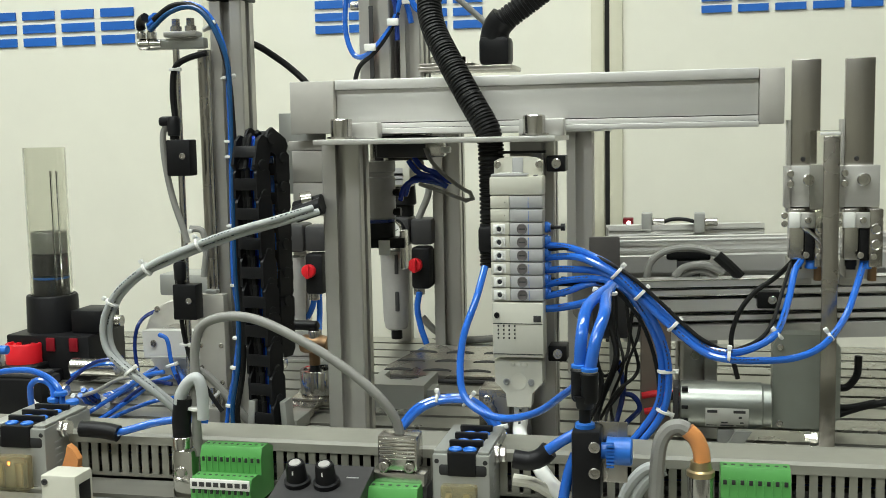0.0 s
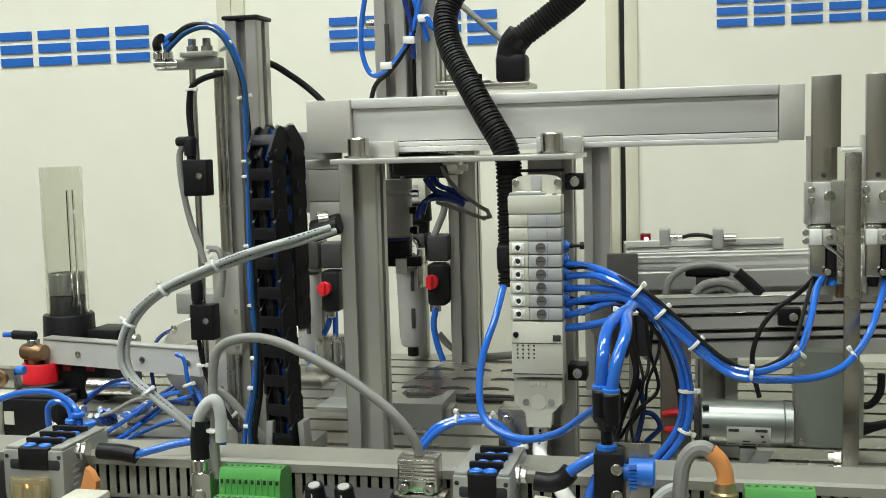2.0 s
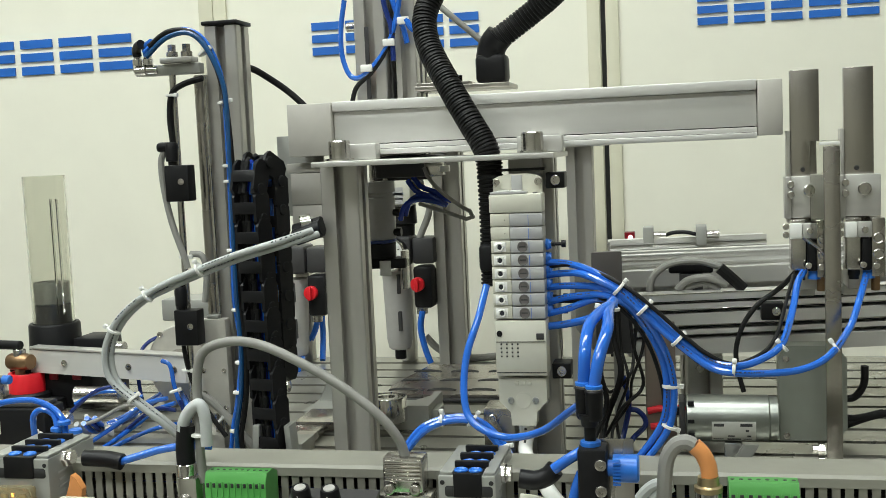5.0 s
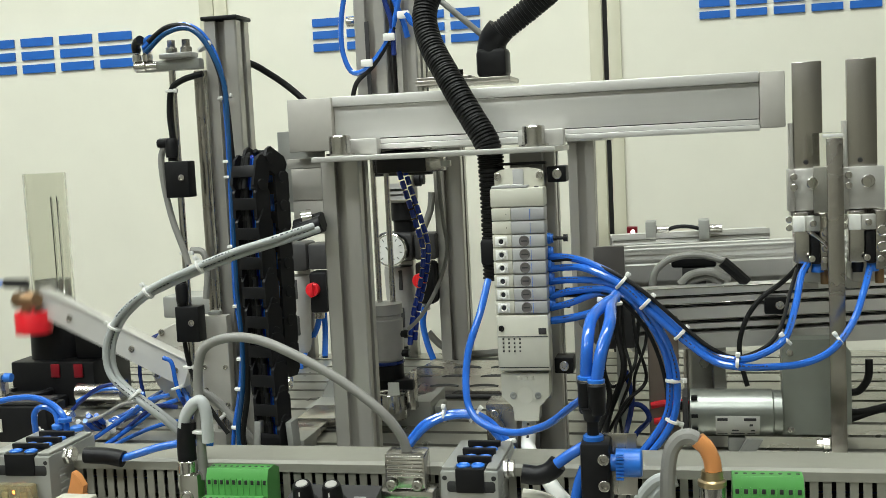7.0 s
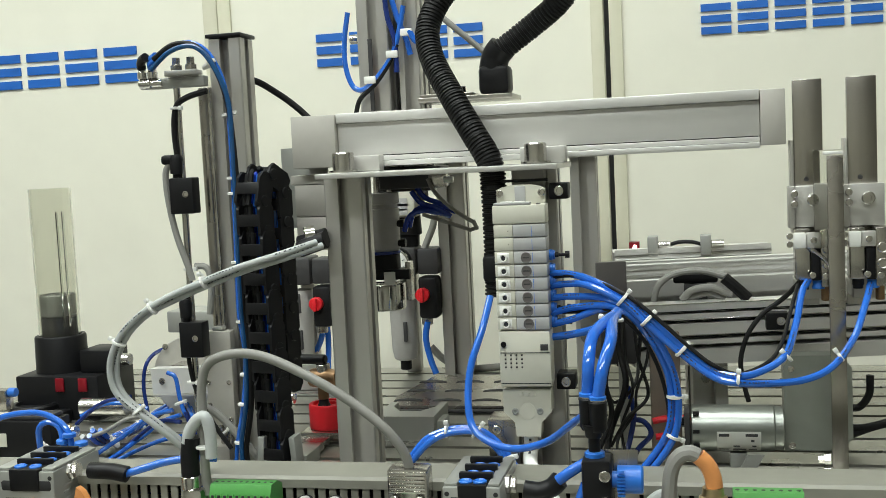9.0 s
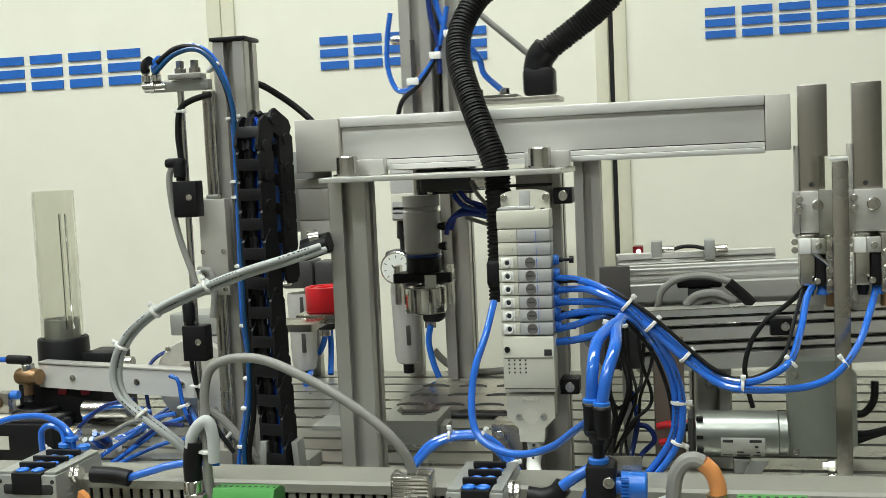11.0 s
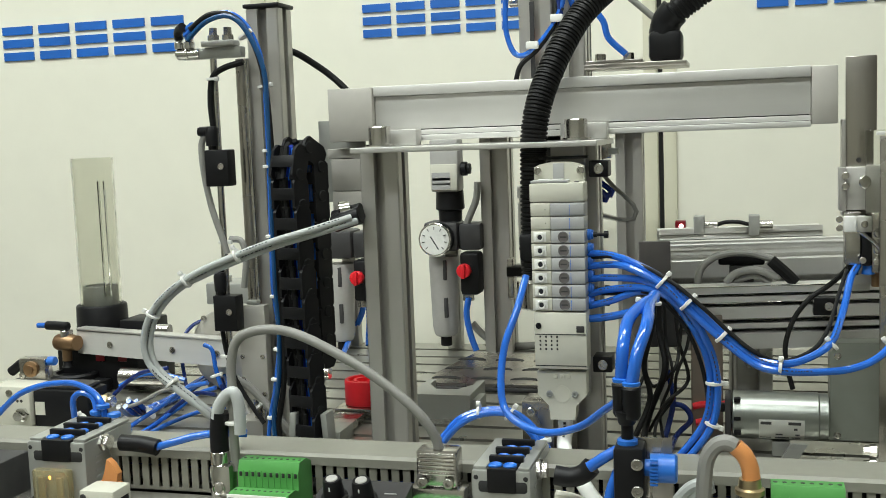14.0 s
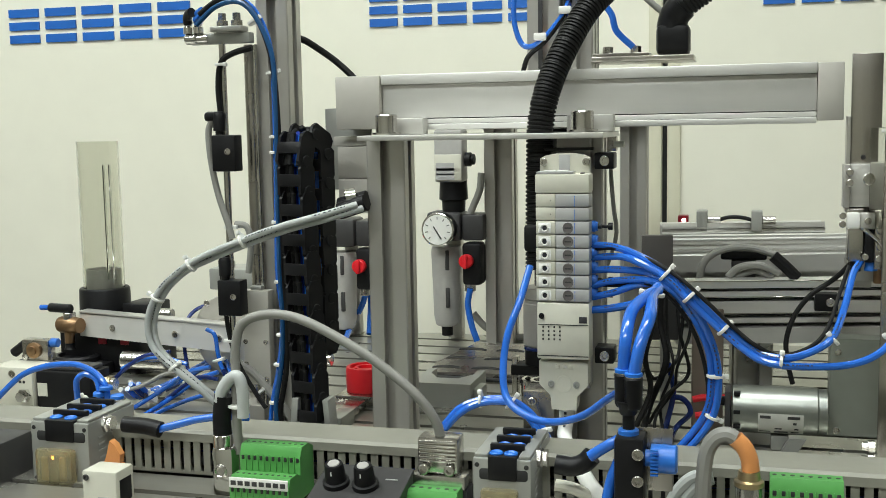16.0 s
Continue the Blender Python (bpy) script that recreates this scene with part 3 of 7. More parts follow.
def control_front():
    solenoid_valve(-0.299, -0.2515, -0.12, -0.058, 0.0600, True)
    solenoid_valve(0.031, 0.069, -0.124, -0.056, 0.0560, False)
    for x in (-0.28, 0.046):
        lone("valve_stand", box((x - 0.012, -0.112, -0.05), (x + 0.012, -0.07, -0.03), 0.001), GALV, "zinc-plated carrier under the valve block", "bracket", group="valve carriers")
    # carrier rail under the control parts
    lone("din_rail", box((-0.62, -0.150, -0.052), (0.62, -0.09, -0.048), 0.0005), GALV, "zinc-plated steel carrier rail in front of the table", "rail")
    lone("carrier_panel", box((-0.62, -0.19, -0.058), (0.62, -0.088, -0.0525), 0.0005), GALV, "grey sheet metal carrier panel below the controls", "panel")
    green_terminal(-0.131, -0.087, -0.125, 0.0545, 10)
    lab = green_terminal(-0.127, -0.085, -0.150, 0.0405, 10)
    part("label_strip", box((-0.1268, -0.1512, 0.0335), (-0.0852, -0.1500, 0.0405), 0.0003), WHITE, lab, "white marking strip")
    for i in range(8):
        part("mark_bar", box((-0.1253 + i * 0.0050, -0.1516, 0.0355), (-0.1218 + i * 0.0050, -0.1511, 0.0385)), DARK, lab)
    green_terminal(-0.012, 0.022, -0.132, 0.0335, 6)
    green_terminal(0.213, 0.254, -0.13, 0.0570, 8)
    green_terminal(-0.36, -0.338, -0.14, 0.042, 4)
    # black control unit with two knobs
    t = thing("control_unit", (-0.04, -0.14, -0.04), "black plastic control unit with two rotary knobs", "control unit")
    part("body", prism([(-0.165, -0.05), (-0.115, -0.05), (-0.115, 0.0425), (-0.165, 0.0285)], 0.060, Matrix.Translation((-0.071, 0, 0)) @ Matrix(((0, 0, 1, 0), (1, 0, 0, 0), (0, 1, 0, 0), (0, 0, 0, 1)))), DARK, t)
    for x in (-0.0570, -0.0370):
        up = Vector((0, -0.27, 0.963))
        a = Vector((x, -0.137, 0.0364))
        k = part("knob", lathe(a, a + up, [(0, 0.0088), (0.003, 0.0088), (0.0035, 0.0070), (0.014, 0.0062), (0.0155, 0.0056)], 24), BLACK, t)
        part("cap", lathe(a + up * 0.0155, a + up, [(0, 0.0040), (0.0006, 0.0036)], 20), GREY, k)
        part("pointer", box(a + Vector((-0.0004, -0.0095, 0.008)), a + Vector((0.0004, -0.0085, 0.013))), WHITE, k)
    for i in range(3):
        for j in range(2):
            part("print_bar", box((-0.066 + i * 0.020, -0.1575 + j * 0.028, 0.0309 + j * 0.0078), (-0.058 + i * 0.020, -0.1560 + j * 0.028, 0.0313 + j * 0.0078)), MIDGREY, t)
    # flat data plug
    t = thing("data_plug", (0.003, -0.106, 0.03), "metallised flat cable plug with ridges and two screws", "connector")
    part("hood", box((-0.0085, -0.115, 0.040), (0.0190, -0.098, 0.0645), 0.002), STEEL, t)
    for i in range(6):
        part("ridge", box((-0.0070, -0.1165, 0.0485 + i * 0.0026), (0.0175, -0.1148, 0.0498 + i * 0.0026), 0.0004), CHROME, t)
    part("flange", box((-0.0135, -0.117, 0.031), (0.0240, -0.097, 0.0395), 0.001), STEEL, t)
    for x in (-0.0035, 0.0140):
        screw((x, -0.1165, 0.0440), (0, -1, 0), 0.0036, t)
    part("socket", box((-0.015, -0.115, -0.03), (0.025, -0.098, 0.0305), 0.001), DARK, t)
    connector_socket(-0.1455, -0.118, 0.0570)
    # small grey relay box
    t = thing("relay_box", (-0.215, -0.145, -0.03), "light grey plastic relay box with a dark square window", "relay")
    part("body", box((-0.231, -0.160, -0.04), (-0.205, -0.138, 0.0405), 0.0015), IVORY, t)
    part("window", box((-0.2049, -0.156, 0.016), (-0.2046, -0.142, 0.034), 0.0003), BLACK, t)
    screw((-0.2275, -0.1602, 0.036), (0, -1, 0), 0.0022, t, 0.001, DARK)
    for i in range(4):
        part("print_bar", box((-0.219, -0.1604, 0.006 + i * 0.005), (-0.209 + (i % 3) * 0.002, -0.1598, 0.008 + i * 0.005)), MIDGREY, t)
    t = thing("orange_wedge", (-0.21, -0.11, 0.02), "orange plastic marker clip beside the valve block", "clip")
    part("clip", prism([(-0.006, 0), (0.006, 0), (0.007, 0.006), (0.003, 0.013), (-0.001, 0.016), (-0.003, 0.008)], 0.006, Matrix.Translation((-0.231, -0.118, 0.0345)) @ pose(0, 0, 0, 90)), ORANGE, t)
    part("stem", box((-0.240, -0.125, -0.04), (-0.224, -0.1175, 0.0342), 0.001), ORANGE, t)
    # black box at the far end
    t = thing("black_relay", (-0.36, -0.13, -0.03), "black plastic control box on the carrier rail", "control box")
    part("body", box((-0.375, -0.16, -0.045), (-0.312, -0.10, 0.047), 0.002), DARK, t)
    # second plug with an orange sleeve
    t = thing("plug_connector", (0.186, -0.13, -0.02), "metal cable plug with a translucent orange sleeve", "connector")
    part("shell", rod((0.201, -0.13, -0.045), (0.201, -0.13, 0.052), 0.0078), CHROME, t)
    part("collar", lathe((0.201, -0.13, 0.052), (0.201, -0.13, 0.08), [(0, 0.0086), (0.003, 0.0086), (0.004, 0.0068), (0.009, 0.0062)], 18), BRASS, t)
    part("sleeve", sweep([(0.2020, -0.1300, 0.0610), (0.2010, -0.1300, 0.0680), (0.1980, -0.1300, 0.0750), (0.1930, -0.1300, 0.0800)], 0.0052, 16), ORANGE, t)
    cable("cable", [(0.1930, -0.1300, 0.0800), (0.1880, -0.1300, 0.0820), (0.1820, -0.1300, 0.0800), (0.1770, -0.1300, 0.0720), (0.1750, -0.1300, 0.0580), (0.1740, -0.1300, 0.0370)], 0.0048, CABLE, "grey sheathed cable bent over beside the duct")
    # hand slide valve
    t = thing("shutoff_valve", (0.135, -0.145, 0.0), "black pneumatic shut-off valve with a blue turning knob", "valve")
    part("body", box((0.1245, -0.155, 0.040), (0.1420, -0.135, 0.0835), 0.002), BLACK, t)
    part("plate", box((0.1260, -0.134, 0.046), (0.1570, -0.1325, 0.0845), 0.0006), STAINLESS, t)
    part("lower_body", box((0.1262, -0.154, -0.045), (0.1402, -0.137, 0.0405), 0.003), BLACK, t)
    kn = part("knob", lathe((0.142, -0.145, 0.0695), (0.17, -0.145, 0.0695), [(0, 0.005), (0.003, 0.005), (0.0032, 0.0085), (0.0175, 0.0085), (0.0185, 0.0075)], 20), BLUE_MID, t)
    for i in range(8):
        part("grip_rib", box((0.1455, -0.1545, 0.0615 + i * 0.0021), (0.1500, -0.1522, 0.0624 + i * 0.0021)), BLUE_MID, kn)
    for z in (0.0745, 0.0585):
        screw((0.1385, -0.155, z), (0, -1, 0), 0.0035, t)
    part("push_in_ring", lathe((0.132, -0.145, 0.0835), (0.132, -0.145, 0.1), [(0, 0.0062), (0.0025, 0.0062), (0.0032, 0.0052)], 16), BLUE_MID, t)
    # Y fitting
    t = thing("y_fitting", (0.131, -0.145, 0.085), "black push-in Y fitting joining blue tubes", "fitting")
    part("stem", rod((0.132, -0.145, 0.0862), (0.132, -0.145, 0.0975), 0.0036), BLACK, t)
    part("neck", lathe((0.132, -0.146, 0.0955), (0.132, -0.146, 0.2), [(0, 0.0046), (0.001, 0.0052), (0.004, 0.0056), (0.0065, 0.0070), (0.008, 0.0070)], 22), BLACK, t)
    for x, y, top in ((0.1288, -0.1435, 0.1195), (0.1352, -0.1485, 0.1185)):
        part("branch", lathe((x, y, 0.0995), (x, y, 0.2), [(0, 0.0042), (0.002, 0.0052), (top - 0.1015, 0.0054), (top - 0.1005, 0.0058), (top - 0.0995, 0.0052)], 22), BLACK, t)
        part("metal_lip", lathe((x, y, top), (x, y, 0.2), [(0, 0.0050), (0.0006, 0.0050)], 20), CHROME, t)
        part("push_in_ring", lathe((x, y, top + 0.0007), (x, y, 0.2), [(0, 0.0052), (0.0018, 0.0052), (0.0022, 0.0044)], 18), BLUE_MID, t)


# ---- magazine station ----
def stack_piece(name, x, y, z, material, label, ring=False):
    t = thing(name, (x, y, z), label, "workpiece", "workpieces")
    part("body", lathe((x, y, z), (x, y, z + 0.1), [(0, 0.0172), (0.001, 0.0182), (0.0215, 0.0182), (0.0225, 0.0176), (0.0225, 0.0149), (0.0195, 0.0143), (0.0195, 0.0108), (0.0218, 0.0104), (0.0218, 0.0077), (0.0180, 0.0072)], 36), material, t)
    if ring:
        part("ring", lathe((x, y, z + 0.0195), (x, y, z + 0.1), [(0, 0.0183), (0.0003, 0.0186), (0.0020, 0.0186), (0.0023, 0.0183)], 32), BLUE_MID, t)
    return t


MX, MY = -0.4605, 0.232


def magazine():
    t = thing("magazine", (MX, MY, TABLE), "clear acrylic stacking magazine tube on a black holder", "magazine")
    tube = lathe((MX, MY, 0.0965), (MX, MY, 0.4), [(0, 0.0199), (0, 0.0214), (0.1595, 0.0214), (0.1595, 0.0199)], 40)
    caps = [f for f in tube.faces if len(f.verts) > 4]
    bmesh.ops.delete(tube, geom=caps, context="FACES_ONLY")
    n = 40
    tube.verts.ensure_lookup_table()
    for i in range(n):
        tube.faces.new((tube.verts[i], tube.verts[(i + 1) % n], tube.verts[3 * n + (i + 1) % n], tube.verts[3 * n + i]))
    part("tube", tube, ACRYL, t, "clear acrylic tube")
    part("slot_edge", box((MX + 0.0150, MY - 0.0170, 0.112), (MX + 0.0165, MY - 0.0140, 0.232), 0.0006), ACRYL, t)
    part("slot_edge", box((MX + 0.0190, MY - 0.0125, 0.112), (MX + 0.0205, MY - 0.0095, 0.232), 0.0006), ACRYL, t)
    part("socket", lathe((MX, MY, 0.06), (MX, MY, 0.2), [(0, 0.0270), (0.040, 0.0262), (0.042, 0.0250), (0.042, 0.0218), (0.036, 0.0218)], 36), BLACK, t)
    part("base_block", box((MX - 0.034, MY - 0.035, TABLE), (MX + 0.06, MY + 0.04, 0.064), 0.002), BLACK, t)
    part("front_rail", box((MX - 0.075, MY - 0.072, TABLE), (MX + 0.03, MY - 0.036, 0.031), 0.002), BLACK, t)
    part("side_block", box((MX + 0.032, MY - 0.02, 0.064), (MX + 0.066, MY + 0.02, 0.088), 0.002), BLACK, t)
    part("seat", lathe((-0.471, 0.192, TABLE), (-0.471, 0.192, 0.2), [(0, 0.0245), (0.0175, 0.0245), (0.0195, 0.023), (0.0195, 0.0190), (0.016, 0.0180)], 32), BLACK, t)
    # Plain dark red blocks; the sensors' dim glow is only in their colour.
    for x in (-0.448, -0.422):
        part("sensor_light", box((x, MY - 0.0372, 0.048), (x + 0.010, MY - 0.0352, 0.062), 0.001), DIM_RED, t)
    part("gland", rod((MX + 0.066, MY - 0.012, 0.077), (MX + 0.086, MY - 0.012, 0.077), 0.006), STEEL, t)
    part("cylinder", rod((MX + 0.05, MY - 0.05, 0.036), (MX + 0.10, MY - 0.05, 0.036), 0.009), STEEL, t)
    t = thing("black_valve", (-0.40, 0.07, TABLE), "black plastic valve block with a pale label", "valve")
    part("body", box((-0.4225, 0.056, TABLE), (-0.366, 0.088, 0.052), 0.002), BLACK, t)
    part("cover", box((-0.420, 0.060, 0.0522), (-0.370, 0.084, 0.0560), 0.001), DARK, t)
    part("label", box((-0.4205, 0.0553, 0.029), (-0.4105, 0.0558, 0.041)), IVORY, t)
    part("gland", rod((-0.3658, 0.070, 0.040), (-0.349, 0.070, 0.040), 0.0055), STEEL, t)
    part("gland_nut", lathe((-0.358, 0.070, 0.040), (-0.3, 0.070, 0.040), [(0, 0.0075), (0.005, 0.0075)], 6), BRASS, t)
    t = thing("limit_switch", (-0.44, 0.06, TABLE), "small metal roller switch on a pale housing", "switch")
    part("housing", box((-0.466, 0.052, TABLE), (-0.4235, 0.082, 0.055), 0.0015), IVORY, t)
    screw((-0.444, 0.052, 0.049), (0, -1, 0), 0.0035, t, 0.001)
    part("hole", rod((-0.436, 0.0517, 0.042), (-0.436, 0.0522, 0.042), 0.0014), SHADE, t)
    part("hole", rod((-0.432, 0.0517, 0.042), (-0.432, 0.0522, 0.042), 0.0014), SHADE, t)
    part("stud", lathe((-0.431, 0.0518, 0.030), (-0.431, 0.04, 0.030), [(0, 0.0065), (0.004, 0.0065), (0.0045, 0.0045), (0.009, 0.0045)], 6), CHROME, t)
    part("stand", box((-0.455, 0.084, TABLE), (-0.425, 0.096, 0.0515), 0.001), BLACK, t)
    part("body", box((-0.4545, 0.082, 0.0552), (-0.4265, 0.094, 0.0745), 0.0012), STAINLESS, t)
    part("roller", lathe((-0.4405, 0.0819, 0.0650), (-0.4405, 0.05, 0.0650), [(0, 0.0075), (0.003, 0.0075), (0.004, 0.0045), (0.006, 0.0045)], 18), BRONZE, t)
    screw((-0.4510, 0.0819, 0.0585), (0, -1, 0), 0.0032, t, 0.0015)
    part("plug", rod((-0.4265, 0.088, 0.0715), (-0.419, 0.088, 0.0715), 0.0042), BLUE_MID, t)
    part("boot", rod((-0.4550, 0.088, 0.0690), (-0.468, 0.088, 0.0600), 0.0046), BLACK, t)


PX, PY, PZ = -0.3025, 0.165, 0.0655
ARM, YAW = 0.1710, -9.1


def swivel_arm():
    d = thing("swivel_drive", (PX + 0.02, PY + 0.03, TABLE), "grey semi-rotary drive with a large round disc", "rotary drive")
    part("disc", lathe((PX + 0.006, PY + 0.041, PZ - 0.003), (PX + 0.006, PY - 0.1, PZ - 0.003), [(0, 0.0415), (0.008, 0.0415), (0.0088, 0.0405)], 56), DISC, d)
    part("rim_ring", lathe((PX + 0.006, PY + 0.0475, PZ - 0.003), (PX + 0.006, PY - 0.1, PZ - 0.003), [(0, 0.0395), (0.0062, 0.0395)], 48), NAVY, d)
    part("housing", box((PX - 0.012, PY + 0.048, TABLE + 0.0062), (PX + 0.075, PY + 0.09, 0.105), 0.002), CAPGREY, d)
    part("hub", lathe((PX, PY + 0.032, PZ), (PX, PY, PZ), [(0, 0.014), (0.0165, 0.014)], 24), STEEL, d)
    part("foot", box((PX - 0.03, PY + 0.050, TABLE), (PX + 0.08, PY + 0.10, TABLE + 0.006), 0.001), ALU_PLATE, d)
    for u, v in ((-0.020, 0.028), (0.024, 0.024), (-0.028, -0.016)):
        screw((PX + u, PY + 0.0322, PZ + v), (0, -1, 0), 0.0032, d, 0.0015)
    part("top_clamp", box((PX - 0.024, PY + 0.046, 0.1052), (PX + 0.034, PY + 0.088, 0.127), 0.002), GALV, d)
    part("clamp_bolt", lathe((PX - 0.006, PY + 0.06, 0.1272), (PX - 0.006, PY + 0.06, 0.2), [(0, 0.0045), (0.006, 0.0045)], 12), GALV, d)
    part("clamp_bolt", lathe((PX + 0.026, PY + 0.06, 0.1272), (PX + 0.026, PY + 0.06, 0.2), [(0, 0.0045), (0.006, 0.0045)], 12), GALV, d)
    part("clamp_screw", lathe((PX - 0.013, PY + 0.05, 0.110), (PX - 0.013, PY, 0.110), [(0, 0.004), (0.003, 0.004)], 6), STEEL, d)
    a = thing("swivel_manipulator", (PX, PY, PZ), "aluminium swivel arm with a bronze suction head", "swivel arm")
    bar = [(-0.023, -0.0125), (0.1650, -0.0115), (0.1650, 0.0115), (-0.023, 0.0125)]
    part("arm_bar", prism(bar, 0.012, Matrix.Translation((PX, PY + 0.012, PZ)) @ pose(0, 0, 0, 90)), ALU_X, a)
    part("arm_edge", box((PX - 0.023, PY - 0.001, PZ - 0.0150), (PX + 0.1650, PY + 0.013, PZ - 0.0127), 0.0006), ALU_PLATE, a)
    for u in (-0.010, 0.043, 0.1215):
        screw((PX + u, PY - 0.0002, PZ), (0, -1, 0), 0.0035, a, 0.0012)
    hx = PX + ARM
    h = part("suction_head", lathe((hx - 0.013, PY - 0.009, PZ + 0.001), (hx + 0.02, PY - 0.009, PZ + 0.001), [(0, 0.0055), (0.0015, 0.0078), (0.004, 0.0086), (0.022, 0.0086), (0.0235, 0.0078), (0.028, 0.0078)], 24), BRONZE, a, "bronze suction head", pivot=(hx, PY, PZ))
    part("stem", rod((hx, PY - 0.009, PZ - 0.018), (hx, PY - 0.009, PZ - 0.004), 0.0050), BRONZE, h)
    part("cup", lathe((hx, PY - 0.009, PZ - 0.024), (hx, PY - 0.009, PZ + 0.1), [(0, 0.006), (0.003, 0.0045), (0.007, 0.0045)], 16), BLACK, h)
    part("riser", rod((hx + 0.001, PY - 0.009, PZ + 0.006), (hx + 0.001, PY - 0.009, PZ + 0.014), 0.0062), STEEL, h)
    part("elbow", rod((hx - 0.025, PY - 0.009, PZ + 0.0178), (hx + 0.0045, PY - 0.009, PZ + 0.0178), 0.0047, 18, 0.0015), BLACK, h)
    part("tube_end", rod((hx - 0.037, PY - 0.009, PZ + 0.0172), (hx - 0.025, PY - 0.009, PZ + 0.0178), 0.0028), BLUE, h)
    return a, h


# ---- lifting station ----
CX, CY = -0.1700, 0.0505


def lift_column():
    t = thing("lift_column", (CX, CY, TABLE), "tall aluminium profile column with a black end cap", "column")
    part("profile", upright(CX, CY, TABLE, 0.3720, 0.0275, 0.0275), ALU, t)
    part("cap", box((CX - 0.0155, CY - 0.0155, 0.3727), (CX + 0.0155, CY + 0.0155, 0.376), 0.001), BLACK, t)
    part("foot_angle", box((CX + 0.016, CY - 0.014, TABLE), (CX + 0.05, CY + 0.018, TABLE + 0.012), 0.001), GALV, t)
    part("top_bracket", box((-0.236, 0.020, 0.334), (-0.1815, 0.029, 0.3425), 0.001), GALV, t)
    part("bracket_block", box((-0.214, 0.016, 0.343), (-0.186, 0.029, 0.3475), 0.001), ALU_PLATE, t)
    for x in (-0.2055, -0.1930):
        part("bracket_screw", lathe((x, 0.022, 0.3476), (x, 0.022, 0.4), [(0, 0.005), (0.004, 0.005), (0.0045, 0.0035), (0.010, 0.0035)], 6), STEEL, t)
    part("fitting", lathe((-0.238, 0.022, 0.3385), (-0.2, 0.022, 0.3385), [(0, 0.0036), (0.0015, 0.0046), (0.010, 0.0046), (0.011, 0.0038), (0.020, 0.0038)], 18), CHROME, t)
    for x, m in ((-0.2345, BLACK), (-0.2255, BLUE_MID)):
        stub = part("fitting", lathe((x, 0.020, 0.3425), (x, 0.020, 0.4), [(0, 0.0040), (0.005, 0.0040), (0.006, 0.0032), (0.009, 0.0032)], 16), CHROME, t)
        part("elbow_cap", sweep([(x, 0.020, 0.3505), (x + 0.0005, 0.018, 0.3545), (x + 0.004, 0.014, 0.3572), (x + 0.009, 0.010, 0.3585)], 0.0036, 14), m, stub)
    # guide cylinder and sensor rod
    g = thing("guide_cylinder", (-0.215, 0.035, 0.13), "polished steel rodless cylinder tube standing upright", "cylinder")
    part("tube", rod((-0.1890, 0.036, 0.040), (-0.1890, 0.036, 0.3335), 0.0052), STAINLESS, g)
    part("edge_strip", rod((-0.1835, 0.033, 0.040), (-0.1835, 0.033, 0.3335), 0.0020), STEEL, g)
    part("base", box((-0.206, 0.025, TABLE), (-0.1825, 0.05, 0.040), 0.001), ALU, g)
    s = thing("sensor_rod", (-0.23, 0.01, TABLE), "thin steel rod carrying two black position sensors", "sensor rod")
    part("rod", rod((-0.2015, 0.012, TABLE), (-0.2015, 0.012, 0.3335), 0.0027), STEEL, s)
    part("foot", box((-0.210, 0.004, TABLE), (-0.194, 0.02, TABLE + 0.01), 0.001), GALV, s)
    for z in (0.2335, 0.1185):
        b = part("position_sensor", box((-0.2085, 0.001, z), (-0.1885, 0.0145, z + 0.0285), 0.001), BLACK, s, "black sensor block")
        part("socket", lathe((-0.1945, 0.001, z + 0.0155), (-0.1945, -0.01, z + 0.0155), [(0, 0.0027), (0.001, 0.0026), (0.0012, 0.0018), (0.0005, 0.0014)], 12), STEEL, b)
        part("plug", lathe((-0.2035, 0.006, z + 0.0286), (-0.2035, 0.006, z + 0.08), [(0, 0.0032), (0.003, 0.0032), (0.0032, 0.0048), (0.015, 0.0052), (0.018, 0.004)], 14), BLACK, b)
        if z > 0.2:
            part("elbow", box((-0.2155, 0.002, z + 0.039), (-0.1985, 0.011, z + 0.047), 0.003), BLACK, b)
    # rear bracket and drag chain guide
    r = thing("column_bracket", (-0.15, 0.0, TABLE), "grey sheet metal bracket behind the column", "bracket")
    part("sheet", box((-0.140, 0.0705, 0.215), (-0.100, 0.0745, 0.282), 0.0008), GALV, r)
    part("guide", box((-0.1400, -0.020, TABLE), (-0.1345, -0.004, 0.060), 0.001, rot=Euler((0, radians(4), 0)).to_matrix()), GALV, r)
    part("guide", box((-0.1120, -0.020, TABLE), (-0.1070, -0.004, 0.060), 0.001, rot=Euler((0, radians(-4), 0)).to_matrix()), GALV, r)


LIFT = 0.110
SEAT, REST = 0.0345, 0.0285


